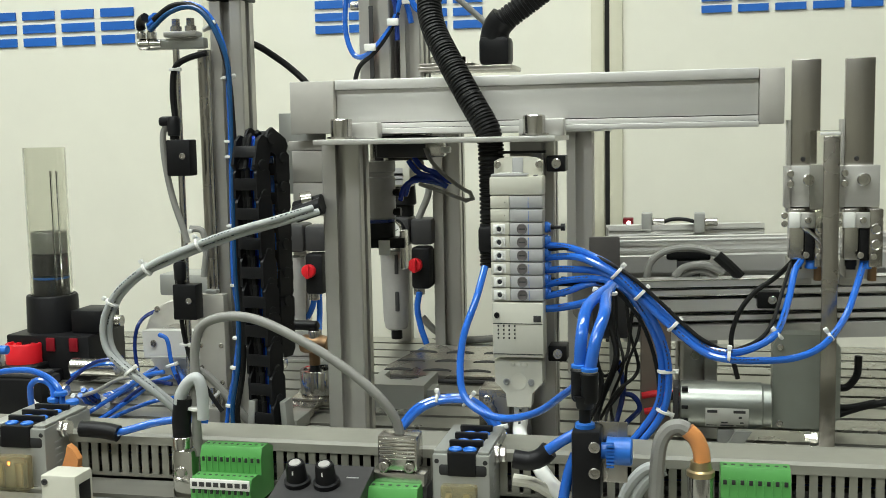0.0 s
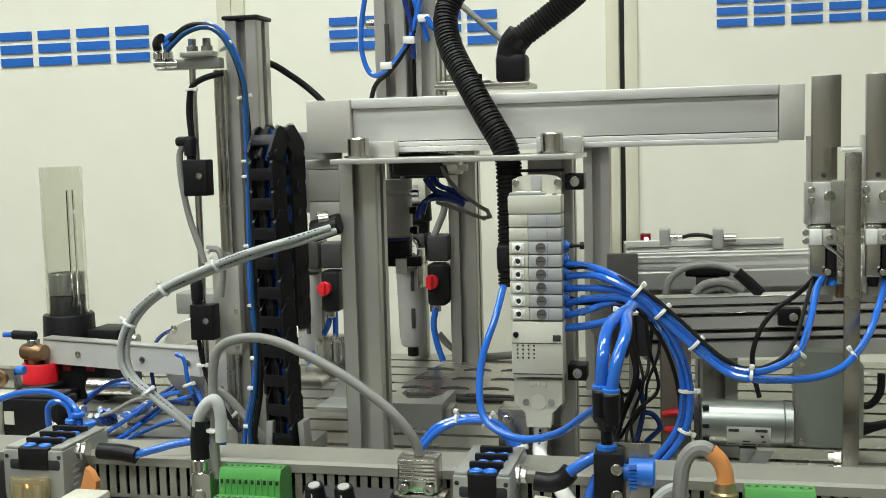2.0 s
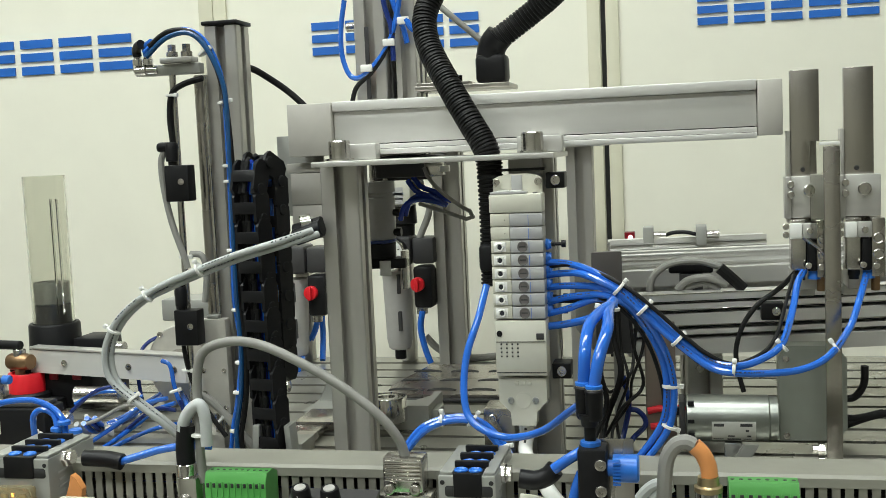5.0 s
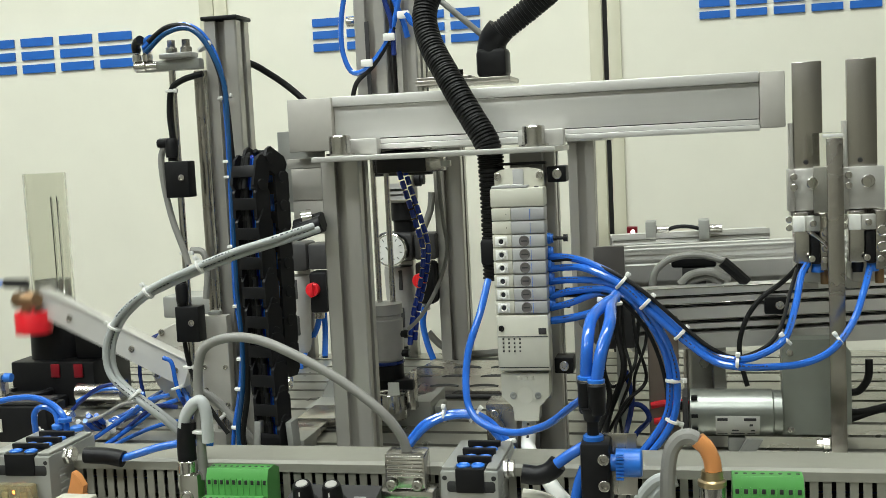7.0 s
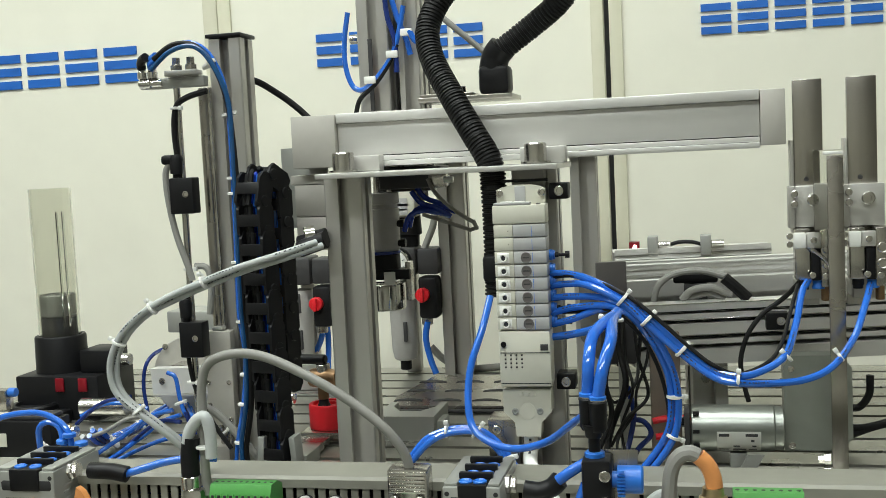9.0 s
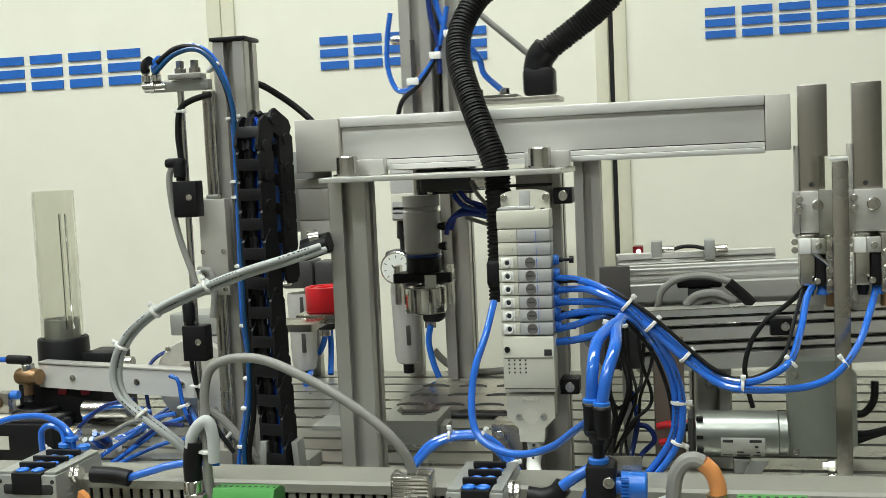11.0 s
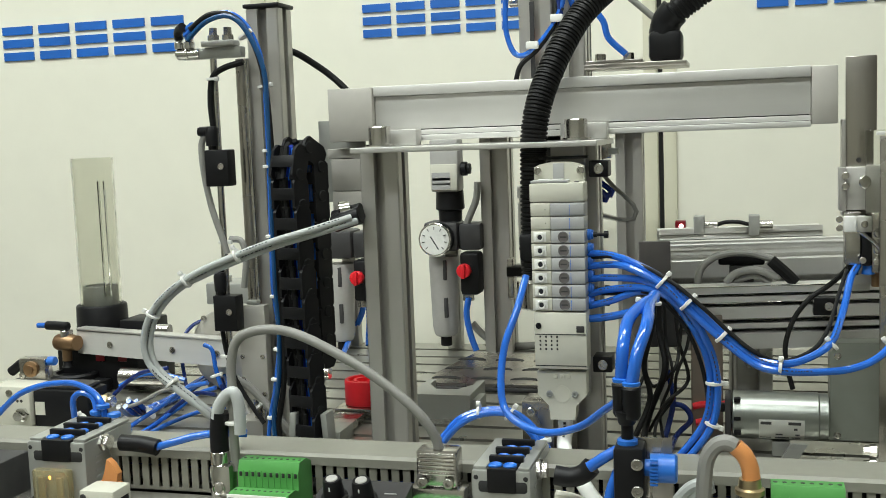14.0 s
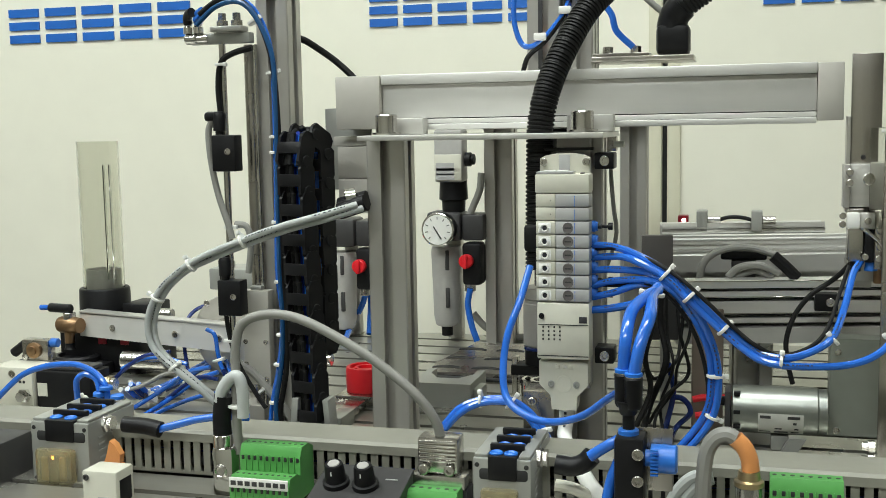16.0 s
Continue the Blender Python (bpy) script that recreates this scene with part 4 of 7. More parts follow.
def lift_slide():
    """The slide that goes up and down with the workpiece tray."""
    t = thing("lift_slide", (-0.21, 0.06, 0.055), "grey metal lifting slide with a workpiece tray", "lift slide")
    part("plate", box((-0.1965, 0.0200, 0.0590), (-0.1735, 0.0300, 0.1365), 0.0008), CAPGREY, t)
    part("side_link", box((-0.2000, 0.0302, 0.062), (-0.1945, 0.0745, 0.072), 0.0008), GALV, t)
    part("side_link", box((-0.2000, 0.0726, 0.0267), (-0.1945, 0.0785, 0.0722), 0.0008), GALV, t)
    for x, z in ((-0.1945, 0.0945), (-0.1768, 0.0945), (-0.1945, 0.0760), (-0.1768, 0.0640), (-0.1945, 0.0640)):
        screw((x, 0.0200, z), (0, -1, 0), 0.0020, t, 0.0010, STEEL)
    part("top_lug", box((-0.1900, 0.0215, 0.1367), (-0.1800, 0.0290, 0.1400), 0.001), GALV, t)
    part("cross_arm", box((-0.2, 0.0725, 0.0195), (-0.125, 0.112, 0.0265), 0.001), STAINLESS, t)
    part("tray", box((-0.156, 0.116, 0.0195), (-0.116, 0.165, REST), 0.002), STAINLESS, t)
    part("ejector", lathe((-0.178, 0.118, 0.060), (-0.1, 0.118, 0.060), [(0, 0.0075), (0.010, 0.0075), (0.011, 0.0055), (0.019, 0.0055)], 20), CHROME, t)
    part("ejector_tube", rod((-0.190, 0.11, 0.062), (-0.172, 0.11, 0.062), 0.006), BLACK, t)
    return t


CHX0, CHX1, CHY = 0.0, 0.0255, -0.006


def chain_point(s, top):
    """Place and slope along the drag chain: up one strand, round, and down the other. s in metres from the fixed end."""
    r = (CHX1 - CHX0) / 2
    up = top - r - 0.035
    if s < up:
        u = s / up
        return CHX0 - 0.004 * (1 - u), 0.035 + s, 90.0
    s -= up
    if s < math.pi * r:
        a = math.pi - s / r
        return (CHX0 + CHX1) / 2 + r * math.cos(a), top - r + r * math.sin(a), math.degrees(a) - 90
    s -= math.pi * r
    return CHX1, top - r - s, -90.0


NLINK, PITCH = 18, 0.0226


def drag_chain():
    t = thing("drag_chain", (-0.1345, CHY, 0.03), "black plastic drag chain with cables inside, looped upright", "drag chain")
    t.rotation_euler = (0, 0, radians(75))
    links, link_parts = [], []
    first = None
    for i in range(NLINK):
        if first is None:
            out = [(-0.0105, -0.0088), (0.0085, -0.0088), (0.0140, -0.0048), (0.0140, 0.0048), (0.0085, 0.0088), (-0.0105, 0.0088), (-0.0135, 0.0050), (-0.0135, -0.0050)]
            sides = [finish(n, prism(out, 0.0024, Matrix.Translation((0, y + 0.0012, 0)) @ pose(0, 0, 0, 90)), BLACK, (0, 0, 0)) for n, y in (("link", -0.0100), ("side_plate", 0.0100))]
            ob = first = sides[0]
            link_parts.append(sides[1])
            for y in (-0.0100, 0.0100):
                link_parts.append(finish("pivot", rod((-0.0085, y - 0.0022, 0), (-0.0085, y + 0.0022, 0), 0.0046, 14), BLACK, (0, 0, 0)))
            for z in (-0.0080, 0.0080):
                link_parts.append(finish("crossbar", box((-0.0046, -0.0102, z - 0.0010), (0.0046, 0.0102, z + 0.0010), 0.0006), BLACK, (0, 0, 0)))
            for u, v, m in ((-0.0015, -0.0020, BLUE), (0.0030, -0.0010, INDIGO), (-0.0060, 0.0020, RUBBER), (0.0066, 0.0015, RUBBER), (0.0008, 0.0042, RUBBER)):
                link_parts.append(finish("inner_tube", rod((-0.0128, u, v), (0.0128, u, v), 0.0021, 10), m, (0, 0, 0)))
            for piece in link_parts:
                piece.parent = ob
        else:
            ob = first.copy()
            scene.collection.objects.link(ob)
            for piece in link_parts:
                inner = piece.copy()
                scene.collection.objects.link(inner)
                inner.parent = ob
        ob.parent = t
        links.append(ob)
    return links


# ---- cylinder block, tray and service unit ----
def service_unit(x, y, z, gauge):
    t = thing("service_unit", (x, y, z - 0.11), "grey air filter regulator with a white gauge and red shut-off" if gauge else "grey air filter bowl with a red shut-off valve", "air service unit", "air service units")
    bowl = part("bowl", lathe((x, y, z - 0.110), (x, y, z), [(0, 0.0105), (0.002, 0.0130), (0.012, 0.0150), (0.05, 0.0160), (0.085, 0.0172), (0.092, 0.0165)], 28), GREY, t)
    for zz in (-0.075, -0.032):
        part("sight_slot", box((x + 0.003, y - 0.0168, z + zz - 0.012), (x + 0.0075, y - 0.0100, z + zz + 0.011), 0.001), DARK, bowl)
    part("drain", rod((x, y, z - 0.1215), (x, y, z - 0.1105), 0.0065), BLACK, t)
    part("head", box((x - 0.018, y - 0.018, z - 0.011), (x + 0.022, y + 0.02, z + 0.022), 0.004), DARK, t)
    part("side_block", box((x + 0.023, y - 0.016, z - 0.010), (x + 0.048, y + 0.016, z + 0.020), 0.003), DARK, t)
    if gauge:
        part("regulator_knob", lathe((x + 0.010, y, z + 0.022), (x + 0.010, y, z + 0.1), [(0, 0.013), (0.012, 0.0135), (0.014, 0.0165), (0.035, 0.0155), (0.038, 0.013)], 24), BLACK, t)
        g = part("gauge", lathe((x, y - 0.019, z + 0.004), (x, y - 0.1, z + 0.004), [(0, 0.0185), (0.010, 0.0190), (0.0125, 0.0185)], 36), BLACK, t)
        part("rim", lathe((x, y - 0.0315, z + 0.004), (x, y - 0.1, z + 0.004), [(0, 0.0190), (0.0022, 0.0188), (0.003, 0.0178)], 36), CHROME, g)
        part("dial", lathe((x, y - 0.0346, z + 0.004), (x, y - 0.1, z + 0.004), [(0, 0.0166), (0.0006, 0.0166)], 36), WHITE, g, "white dial")
        part("needle", box((x - 0.0006, y - 0.0357, z - 0.008), (x + 0.0006, y - 0.0353, z + 0.009), 0, rot=Euler((0, radians(-32), 0)).to_matrix()), BLACK, g)
        for i in range(9):
            a = radians(225 - i * 33.75)
            cx, cz = x + 0.0130 * math.cos(a), z + 0.004 + 0.0130 * math.sin(a)
            part("tick", box((cx - 0.0016, y - 0.0357, cz - 0.0004), (cx + 0.0016, y - 0.0353, cz + 0.0004), 0, rot=Euler((0, -a, 0)).to_matrix()), DARK, g)
    part("shutoff_body", box((x + 0.024, y - 0.022, z - 0.060), (x + 0.046, y + 0.004, z - 0.012), 0.004), BLACK, t)
    k = part("shutoff_knob", lathe((x + 0.030, y - 0.0222, z - 0.032), (x + 0.030, y - 0.1, z - 0.032), [(0, 0.0080), (0.006, 0.0080), (0.007, 0.0070)], 20), RED, t, "red shut-off knob")
    part("grip", box((x + 0.0278, y - 0.033, z - 0.040), (x + 0.0322, y - 0.0288, z - 0.024), 0.001), RED, k)
    part("outlet", rod((x + 0.030, y - 0.008, z - 0.068), (x + 0.030, y - 0.008, z - 0.060), 0.0065), STEEL, t)
    part("post", box((x - 0.005, y + 0.021, TABLE), (x + 0.012, y + 0.035, z + 0.02), 0.001), ALU, t)
    return t


def inner_things():
    service_unit(-0.135, 0.42, 0.147, True)
    service_unit(-0.262, 0.42, 0.139, False)
    # pressure sensor hanging behind
    t = thing("pressure_switch", (-0.13, 0.40, 0.19), "grey plastic pressure switch box with small print", "sensor")
    part("body", box((-0.142, 0.40, 0.203), (-0.109, 0.425, 0.262), 0.003), GREY, t)
    part("face", box((-0.141, 0.398, 0.205), (-0.110, 0.4, 0.234), 0.001), IVORY, t)
    for i in range(3):
        part("print_bar", box((-0.139, 0.3974, 0.206 + i * 0.005), (-0.118, 0.3981, 0.2128 + i * 0.006)), MIDGREY, t)
    part("gland", lathe((-0.108, 0.412, 0.228), (-0.09, 0.412, 0.228), [(0, 0.008), (0.006, 0.008), (0.007, 0.006), (0.01, 0.006)], 14), BLACK, t)
    part("arm", box((-0.13, 0.4255, 0.17), (-0.12, 0.44, 0.26), 0.001), GREY, t)
    # plate with crescent slots
    t = thing("storage_tray", (-0.06, 0.30, TABLE), "grey metal tray with rows of crescent slots", "tray")
    rot = Euler((radians(6), 0, 0)).to_matrix()
    part("plate", prism([(-0.07, 0), (0.085, 0), (0.085, 0.10), (-0.045, 0.10), (-0.07, 0.03)], 0.006, Matrix.Translation((-0.035, 0.24, 0.0185)) @ rot.to_4x4()), STAINLESS, t)
    part("side_edge", box((-0.103, 0.233, TABLE), (0.05, 0.239, 0.0215), 0.001), DARK, t)
    part("base", box((-0.075, 0.29, TABLE), (0.04, 0.335, 0.0225), 0.001), DARK, t)
    for j in range(3):
        for i in range(4):
            cx, cy = -0.112 + i * 0.040 + j * 0.006, 0.010 + j * 0.030
            out = []
            for k in range(9):
                a = radians(150 - k * 15)
                out.append((cx + 0.017 * math.cos(a), cy + 0.011 * math.sin(a)))
            for k in range(9):
                a = radians(30 + k * 15)
                out.append((cx + 0.0168 * math.cos(a), cy + 0.0045 * math.sin(a)))
            if cx + 0.06 + 0.017 < 0.14:
                part("crescent_slot", prism(out, 0.0006, Matrix.Translation((0.022, 0.24, 0.0185)) @ rot.to_4x4() @ pose(0, 0, 0.0058)), SHADE, t)
    t = thing("pick_block", (-0.04, 0.15, TABLE), "grey aluminium holder block with a half-round recess", "holder")
    out = [(-0.027, 0), (0.027, 0), (0.027, 0.058), (0.020, 0.058), (0.020, 0.040), (0.010, 0.022), (-0.010, 0.022), (-0.020, 0.040), (-0.020, 0.058), (-0.027, 0.058)]
    part("block", prism(out, 0.022, Matrix.Translation((-0.0615, 0.13, TABLE))), GALV, t)
    # Dark slab in the pocket paints the shadow seen in the recess.
    part("pocket_floor", box((-0.081, 0.155, TABLE), (-0.042, 0.188, TABLE + 0.008), 0.0006), DARK, t)
    part("clamp_plate", box((-0.0345, 0.14, TABLE), (-0.028, 0.165, 0.034), 0.001), GALV, t)
    t = thing("angle_bracket", (-0.135, 0.21, TABLE), "zinc-plated angle bracket with a blue fitting", "bracket")
    part("upright", prism([(-0.02, 0), (0.03, 0), (0.022, 0.05), (0.012, 0.06), (0.004, 0.05)], 0.003, Matrix.Translation((-0.150, 0.225, TABLE)) @ pose(0, 0, 0, 90)), GALV, t)
    part("foot", box((-0.17, 0.18, TABLE), (-0.10, 0.225, TABLE + 0.004), 0.0006), GALV, t)
    part("fitting", lathe((-0.132, 0.2215, 0.045), (-0.132, 0.19, 0.045), [(0, 0.010), (0.006, 0.010), (0.007, 0.008)], 18), BLUE_MID, t)
    t = thing("small_bracket", (0.05, 0.03, TABLE), "dark grey mounting angle under the valve terminal", "bracket")
    part("angle", box((0.043, -0.02, TABLE), (0.066, 0.006, 0.075), 0.001), STAINLESS, t)
    screw((0.05, -0.0205, 0.068), (0, -1, 0), 0.003, t)


# ---- conveyor and stops ----
def conveyor():
    t = thing("conveyor", (0.14, 0.10, TABLE), "belt conveyor with slotted aluminium side profiles", "conveyor")
    t.rotation_euler = (0, 0, radians(13))
    m = Matrix(((0, 0, 1, 0), (1, 0, 0, 0), (0, 1, 0, 0), (0, 0, 0, 1)))
    front = [(0, 0), (0, -0.006), (0.010, -0.006), (0.010, -0.0085), (0, -0.0085), (0, -0.013), (0.012, -0.013), (0.012, -0.0165), (0, -0.0165), (0, -0.0265), (0.012, -0.0265), (0.012, -0.030), (0, -0.030), (0, -0.034), (0.016, -0.034), (0.016, -0.0375),
             (-0.003, -0.0375), (-0.003, -0.050), (0.02, -0.050), (0.02, 0)]
    part("front_profile", prism(front, 0.75, Matrix.Translation((0.144, 0.10, 0.1395)) @ m), CONV_ALU, t)
    # Dark strips set deep in the grooves, painting in their shade.
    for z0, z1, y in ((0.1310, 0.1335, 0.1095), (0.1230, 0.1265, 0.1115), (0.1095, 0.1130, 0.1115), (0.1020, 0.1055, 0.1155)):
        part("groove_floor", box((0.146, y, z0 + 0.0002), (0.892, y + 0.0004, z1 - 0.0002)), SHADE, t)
    # Thin chrome rods added as the bright highlight lines on the profile edges.
    for z in (0.1393, 0.1264, 0.1131):
        part("edge_bead", rod((0.1445, 0.1000, z), (0.893, 0.1000, z), 0.0006, 8), CHROME, t)
    part("rear_profile", along_x(0.144, 0.9, 0.235, 0.1265, 0.03, 0.04), CONV_ALU, t)
    part("upper_rail", along_x(0.150, 0.9, 0.235, 0.1545, 0.018, 0.012), CONV_ALU, t)
    part("upper_rail", along_x(0.158, 0.31, 0.275, 0.1625, 0.018, 0.008), CONV_ALU, t)
    part("rail_holder", box((0.20, 0.24, 0.1205), (0.22, 0.284, 0.1580), 0.001), CONV_ALU, t)
    part("belt", box((0.14, 0.122, 0.122), (0.9, 0.218, 0.126), 0.001), DARK, t, "dark conveyor belt")
    part("belt_support", box((0.145, 0.122, 0.098), (0.9, 0.218, 0.120), 0.001), CONV_ALU, t)
    part("end_block", box((0.120, 0.12, 0.088), (0.1435, 0.25, 0.142), 0.002), DARK, t)
    part("end_cover", box((0.132, 0.215, 0.088), (0.160, 0.222, 0.1650), 0.001), TAUPE, t)
    part("drive_plate", box((0.1545, 0.086, TABLE), (0.1790, 0.0905, 0.1190), 0.001), BROWN_REFLECTION, t, "steel plate with a brown reflection painted into its colour")
    part("support", upright(0.215, 0.15, TABLE, 0.0885, 0.03, 0.03), CONV_ALU, t)
    part("support", upright(0.46, 0.15, TABLE, 0.0885, 0.04, 0.04), CONV_ALU, t)
    for x in (0.210, 0.228):
        part("bracket_screw", lathe((x, 0.1335, 0.07), (x, 0.12, 0.07), [(0, 0.004), (0.003, 0.004)], 6), STEEL, t)
    t = thing("gear_motor", (0.235, 0.06, 0.03), "silver cylindrical gear motor with a data label", "motor")
    part("case", lathe((0.188, 0.069, 0.0475), (0.4, 0.069, 0.0475), [(0, 0.015), (0.001, 0.0180), (0.062, 0.0180), (0.063, 0.0170), (0.069, 0.0170), (0.070, 0.012)], 32), MOTOR_STEEL, t)
    def wrap(name, x0, x1, a0, a1, r, material, label=""):
        """A patch laid round the motor case, between two angles below the front line."""
        bm = bmesh.new()
        ring = [[bm.verts.new((x, 0.069 - q * math.cos(radians(a)), 0.0475 - q * math.sin(radians(a)))) for x in (x0, x1)] for q in (r, r - 0.0006) for a in [a0 + (a1 - a0) * k / 6 for k in range(7)]]
        for k in range(6):
            bm.faces.new((ring[k][0], ring[k][1], ring[k + 1][1], ring[k + 1][0]))
            bm.faces.new((ring[k + 7][1], ring[k + 7][0], ring[k + 8][0], ring[k + 8][1]))
        for k in (0, 1):
            for i in range(6):
                bm.faces.new((ring[i][k], ring[i + 1][k], ring[i + 8][k], ring[i + 7][k]))
        return part(name, bm, material, t, label)

    wrap("label", 0.2075, 0.2400, -4, 58, 0.01835, LABELGREY, "grey data label")
    for x0, x1, a0, a1 in ((0.2088, 0.2165, 1, 8), (0.2285, 0.2375, 1, 8), (0.2325, 0.2350, 16, 22), (0.2195, 0.2245, 33, 38), (0.2335, 0.2365, 33, 38), (0.2085, 0.2165, 46, 50), (0.2190, 0.2290, 45, 52), (0.2310, 0.2370, 46, 50)):
        wrap("print_bar", x0, x1, a0, a1, 0.0186, DARK)
    for z in (0.060, 0.047, 0.036):
        part("brush_slot", box((0.1895, 0.0505 if z < 0.05 else 0.054, z), (0.1945, 0.056 if z < 0.05 else 0.06, z + 0.003), 0.0004), BLACK, t)
    part("flange", box((0.183, 0.055, 0.031), (0.1875, 0.083, 0.063), 0.001), DARK, t)
    part("terminal", box((0.179, 0.056, 0.052), (0.183, 0.062, 0.058), 0.0005), BLACK, t)
    part("gear_case", prism([(0, -0.022), (0.042, -0.022), (0.050, -0.012), (0.050, 0.042), (0.042, 0.052), (0.006, 0.052), (0, 0.044)], 0.02, Matrix.Translation((0.2585, 0.088, 0.052)) @ pose(0, 0, 0, 90)), GEARCASE, t)
    part("motor_foot", box((0.217, 0.06, TABLE), (0.23, 0.078, 0.0296), 0.001), GALV, t)
    part("brace", prism([(0, 0), (0.012, 0), (0.020, 0.014), (0.008, 0.014)], 0.004, Matrix.Translation((0.222, 0.05, TABLE)) @ pose(0, 0, 0, 90)), GALV, t)
    for p in ((0.264, 0.068, 0.094), (0.300, 0.068, 0.094), (0.264, 0.068, 0.034)):
        screw(p, (0, -1, 0), 0.0026, t, 0.0012)
    t = thing("relay_box", (0.125, 0.085, 0.09), "dark smoky plastic box mounted behind the blue tubes", "box")
    part("body", box((0.1350, 0.0850, 0.0950), tuple(a + b for a, b in zip((0.1470, 0.0850, 0.1350), (0, 0.03, 0))), 0.0015), DARK, t)
    part("stem", box((0.131, 0.10, TABLE), (0.139, 0.108, 0.094), 0.001), GALV, t)
    # sensors on the conveyor
    t = thing("light_sensor", (0.136, 0.336, 0.158), "small red light sensor with a bright spot", "sensor")
    part("body", box((0.130, 0.336, 0.1560), (0.1405, 0.35, 0.1725), 0.001), DIM_RED, t)
    part("lamp", rod((0.1360, 0.3352, 0.1675), (0.1360, 0.336, 0.1675), 0.0021), LED_HOT, t)
    part("spot", box((0.1345, 0.334, 0.1560), (0.1405, 0.3359, 0.1580), 0.0005), LED_RED, t)
    for x in (0.156, 0.206):
        t = thing("proximity_sensor", (x, 0.28, 0.163), "small grey metal sensor with a cable socket", "sensor", "proximity sensors")
        part("block", box((x - 0.005, 0.275, 0.163), (x + 0.005, 0.295, 0.182), 0.001), GALV, t)
        part("socket", rod((x + 0.005, 0.283, 0.173), (x + 0.017, 0.283, 0.173), 0.004), STEEL, t)
    t = thing("plug_block", (0.21, 0.15, 0.14), "dark grey clip holding grey cables on the conveyor", "cable clip")
    part("clip", box((0.176, 0.170, 0.149), (0.214, 0.186, 0.157), 0.002), BLACK, t)
    part("foot", box((0.185, 0.170, 0.1265), (0.205, 0.186, 0.1485), 0.001), DARK, t)
    t = thing("edge_sensor", (0.253, 0.094, 0.12), "black square sensor screwed to the conveyor profile", "sensor")
    part("body", box((0.249, 0.107, 0.1175), (0.2665, 0.119, 0.1315), 0.001), BLACK, t)
    screw((0.2605, 0.107, 0.1250), (0, -1, 0), 0.0035, t)


def stop_gate(dx):
    t = thing("stop_gate", (0.275 + dx, 0.04, 0.15), "upright aluminium stop with a small pneumatic cylinder", "stop gate", "stop gates")
    x = 0.2680 + dx
    part("plate", box((x, 0.05, 0.185), (x + 0.0205, 0.056, 0.3120), 0.0006), STAINLESS, t)
    part("edge", box((x - 0.003, 0.046, 0.200), (x - 0.0004, 0.060, 0.268), 0.0004), ALU, t)
    part("bearing_plate", box((x - 0.0005, 0.042, 0.204), (x + 0.024, 0.0495, 0.2345), 0.0008), ALU_PLATE, t)
    part("hole_strip", box((x - 0.0055, 0.036, 0.204), (x - 0.001, 0.0495, 0.2345), 0.0006), ALU, t)
    for z in (0.229, 0.2215):
        screw((x - 0.0015, 0.036, z), (0, -1, 0), 0.0026, t, 0.002)
    screw((x + 0.0125, 0.042, 0.224), (0, -1, 0), 0.0048, t)
    screw((x + 0.0085, 0.05, 0.239), (0, -1, 0), 0.0018, t, 0.001, DARK)
    c = part("cylinder", box((x - 0.002, 0.032, 0.166), (x + 0.009, 0.0495, 0.2035), 0.0015), STEEL, t)
    part("bright_block", box((x - 0.0032, 0.026, 0.1900), (x + 0.0053, 0.0318, 0.2012), 0.001), WHITE, c)
    part("clamp", box((x + 0.0054, 0.028, 0.1900), (x + 0.0155, 0.0318, 0.2012), 0.001), ALU_PLATE, c)
    part("valve", box((x + 0.0092, 0.030, 0.166), (x + 0.0152, 0.045, 0.1890), 0.0008), BLACK, c)
    plate = part("port_plate", box((x + 0.0155, 0.031, 0.161), (x + 0.0250, 0.0495, 0.2035), 0.001), STAINLESS, c)
    for z in (0.189, 0.1775):
        part("port_disc", lathe((x + 0.0203, 0.0308, z), (x + 0.0203, 0.01, z), [(0, 0.0040), (0.0010, 0.0040), (0.0014, 0.0034), (0.0008, 0.0030)], 18), STEEL, plate)
    for u, z in ((0.0105, 0.1955), (0.0185, 0.169), (0.0095, 0.170), (-0.0060, 0.199), (-0.0060, 0.193)):
        screw((x + u, 0.0278 if z > 0.19 else 0.0300, z), (0, -1, 0), 0.0024, t, 0.0015)
    part("fitting", lathe((x + 0.004, 0.037, 0.166), (x + 0.004, 0.037, 0.14), [(0, 0.0042), (0.004, 0.0042), (0.005, 0.0036), (0.007, 0.0036)], 14), BLACK, c)
    part("fitting", lathe((x + 0.014, 0.037, 0.1655), (x + 0.014, 0.037, 0.14), [(0, 0.0040), (0.003, 0.0040), (0.004, 0.0046), (0.006, 0.0046)], 14), BLUE_MID, c)
    part("guide_pin", rod((x + 0.0195, 0.041, 0.150), (x + 0.0195, 0.041, 0.1609), 0.0032), BRONZE, c)
    part("bracket", box((x + 0.003, 0.057, 0.149), (x + 0.020, 0.085, 0.2), 0.001), ALU, t)
    part("bracket_arm", box((x + 0.003, 0.086, 0.140), (x + 0.020, 0.118, 0.16), 0.001), ALU, t)
    return t


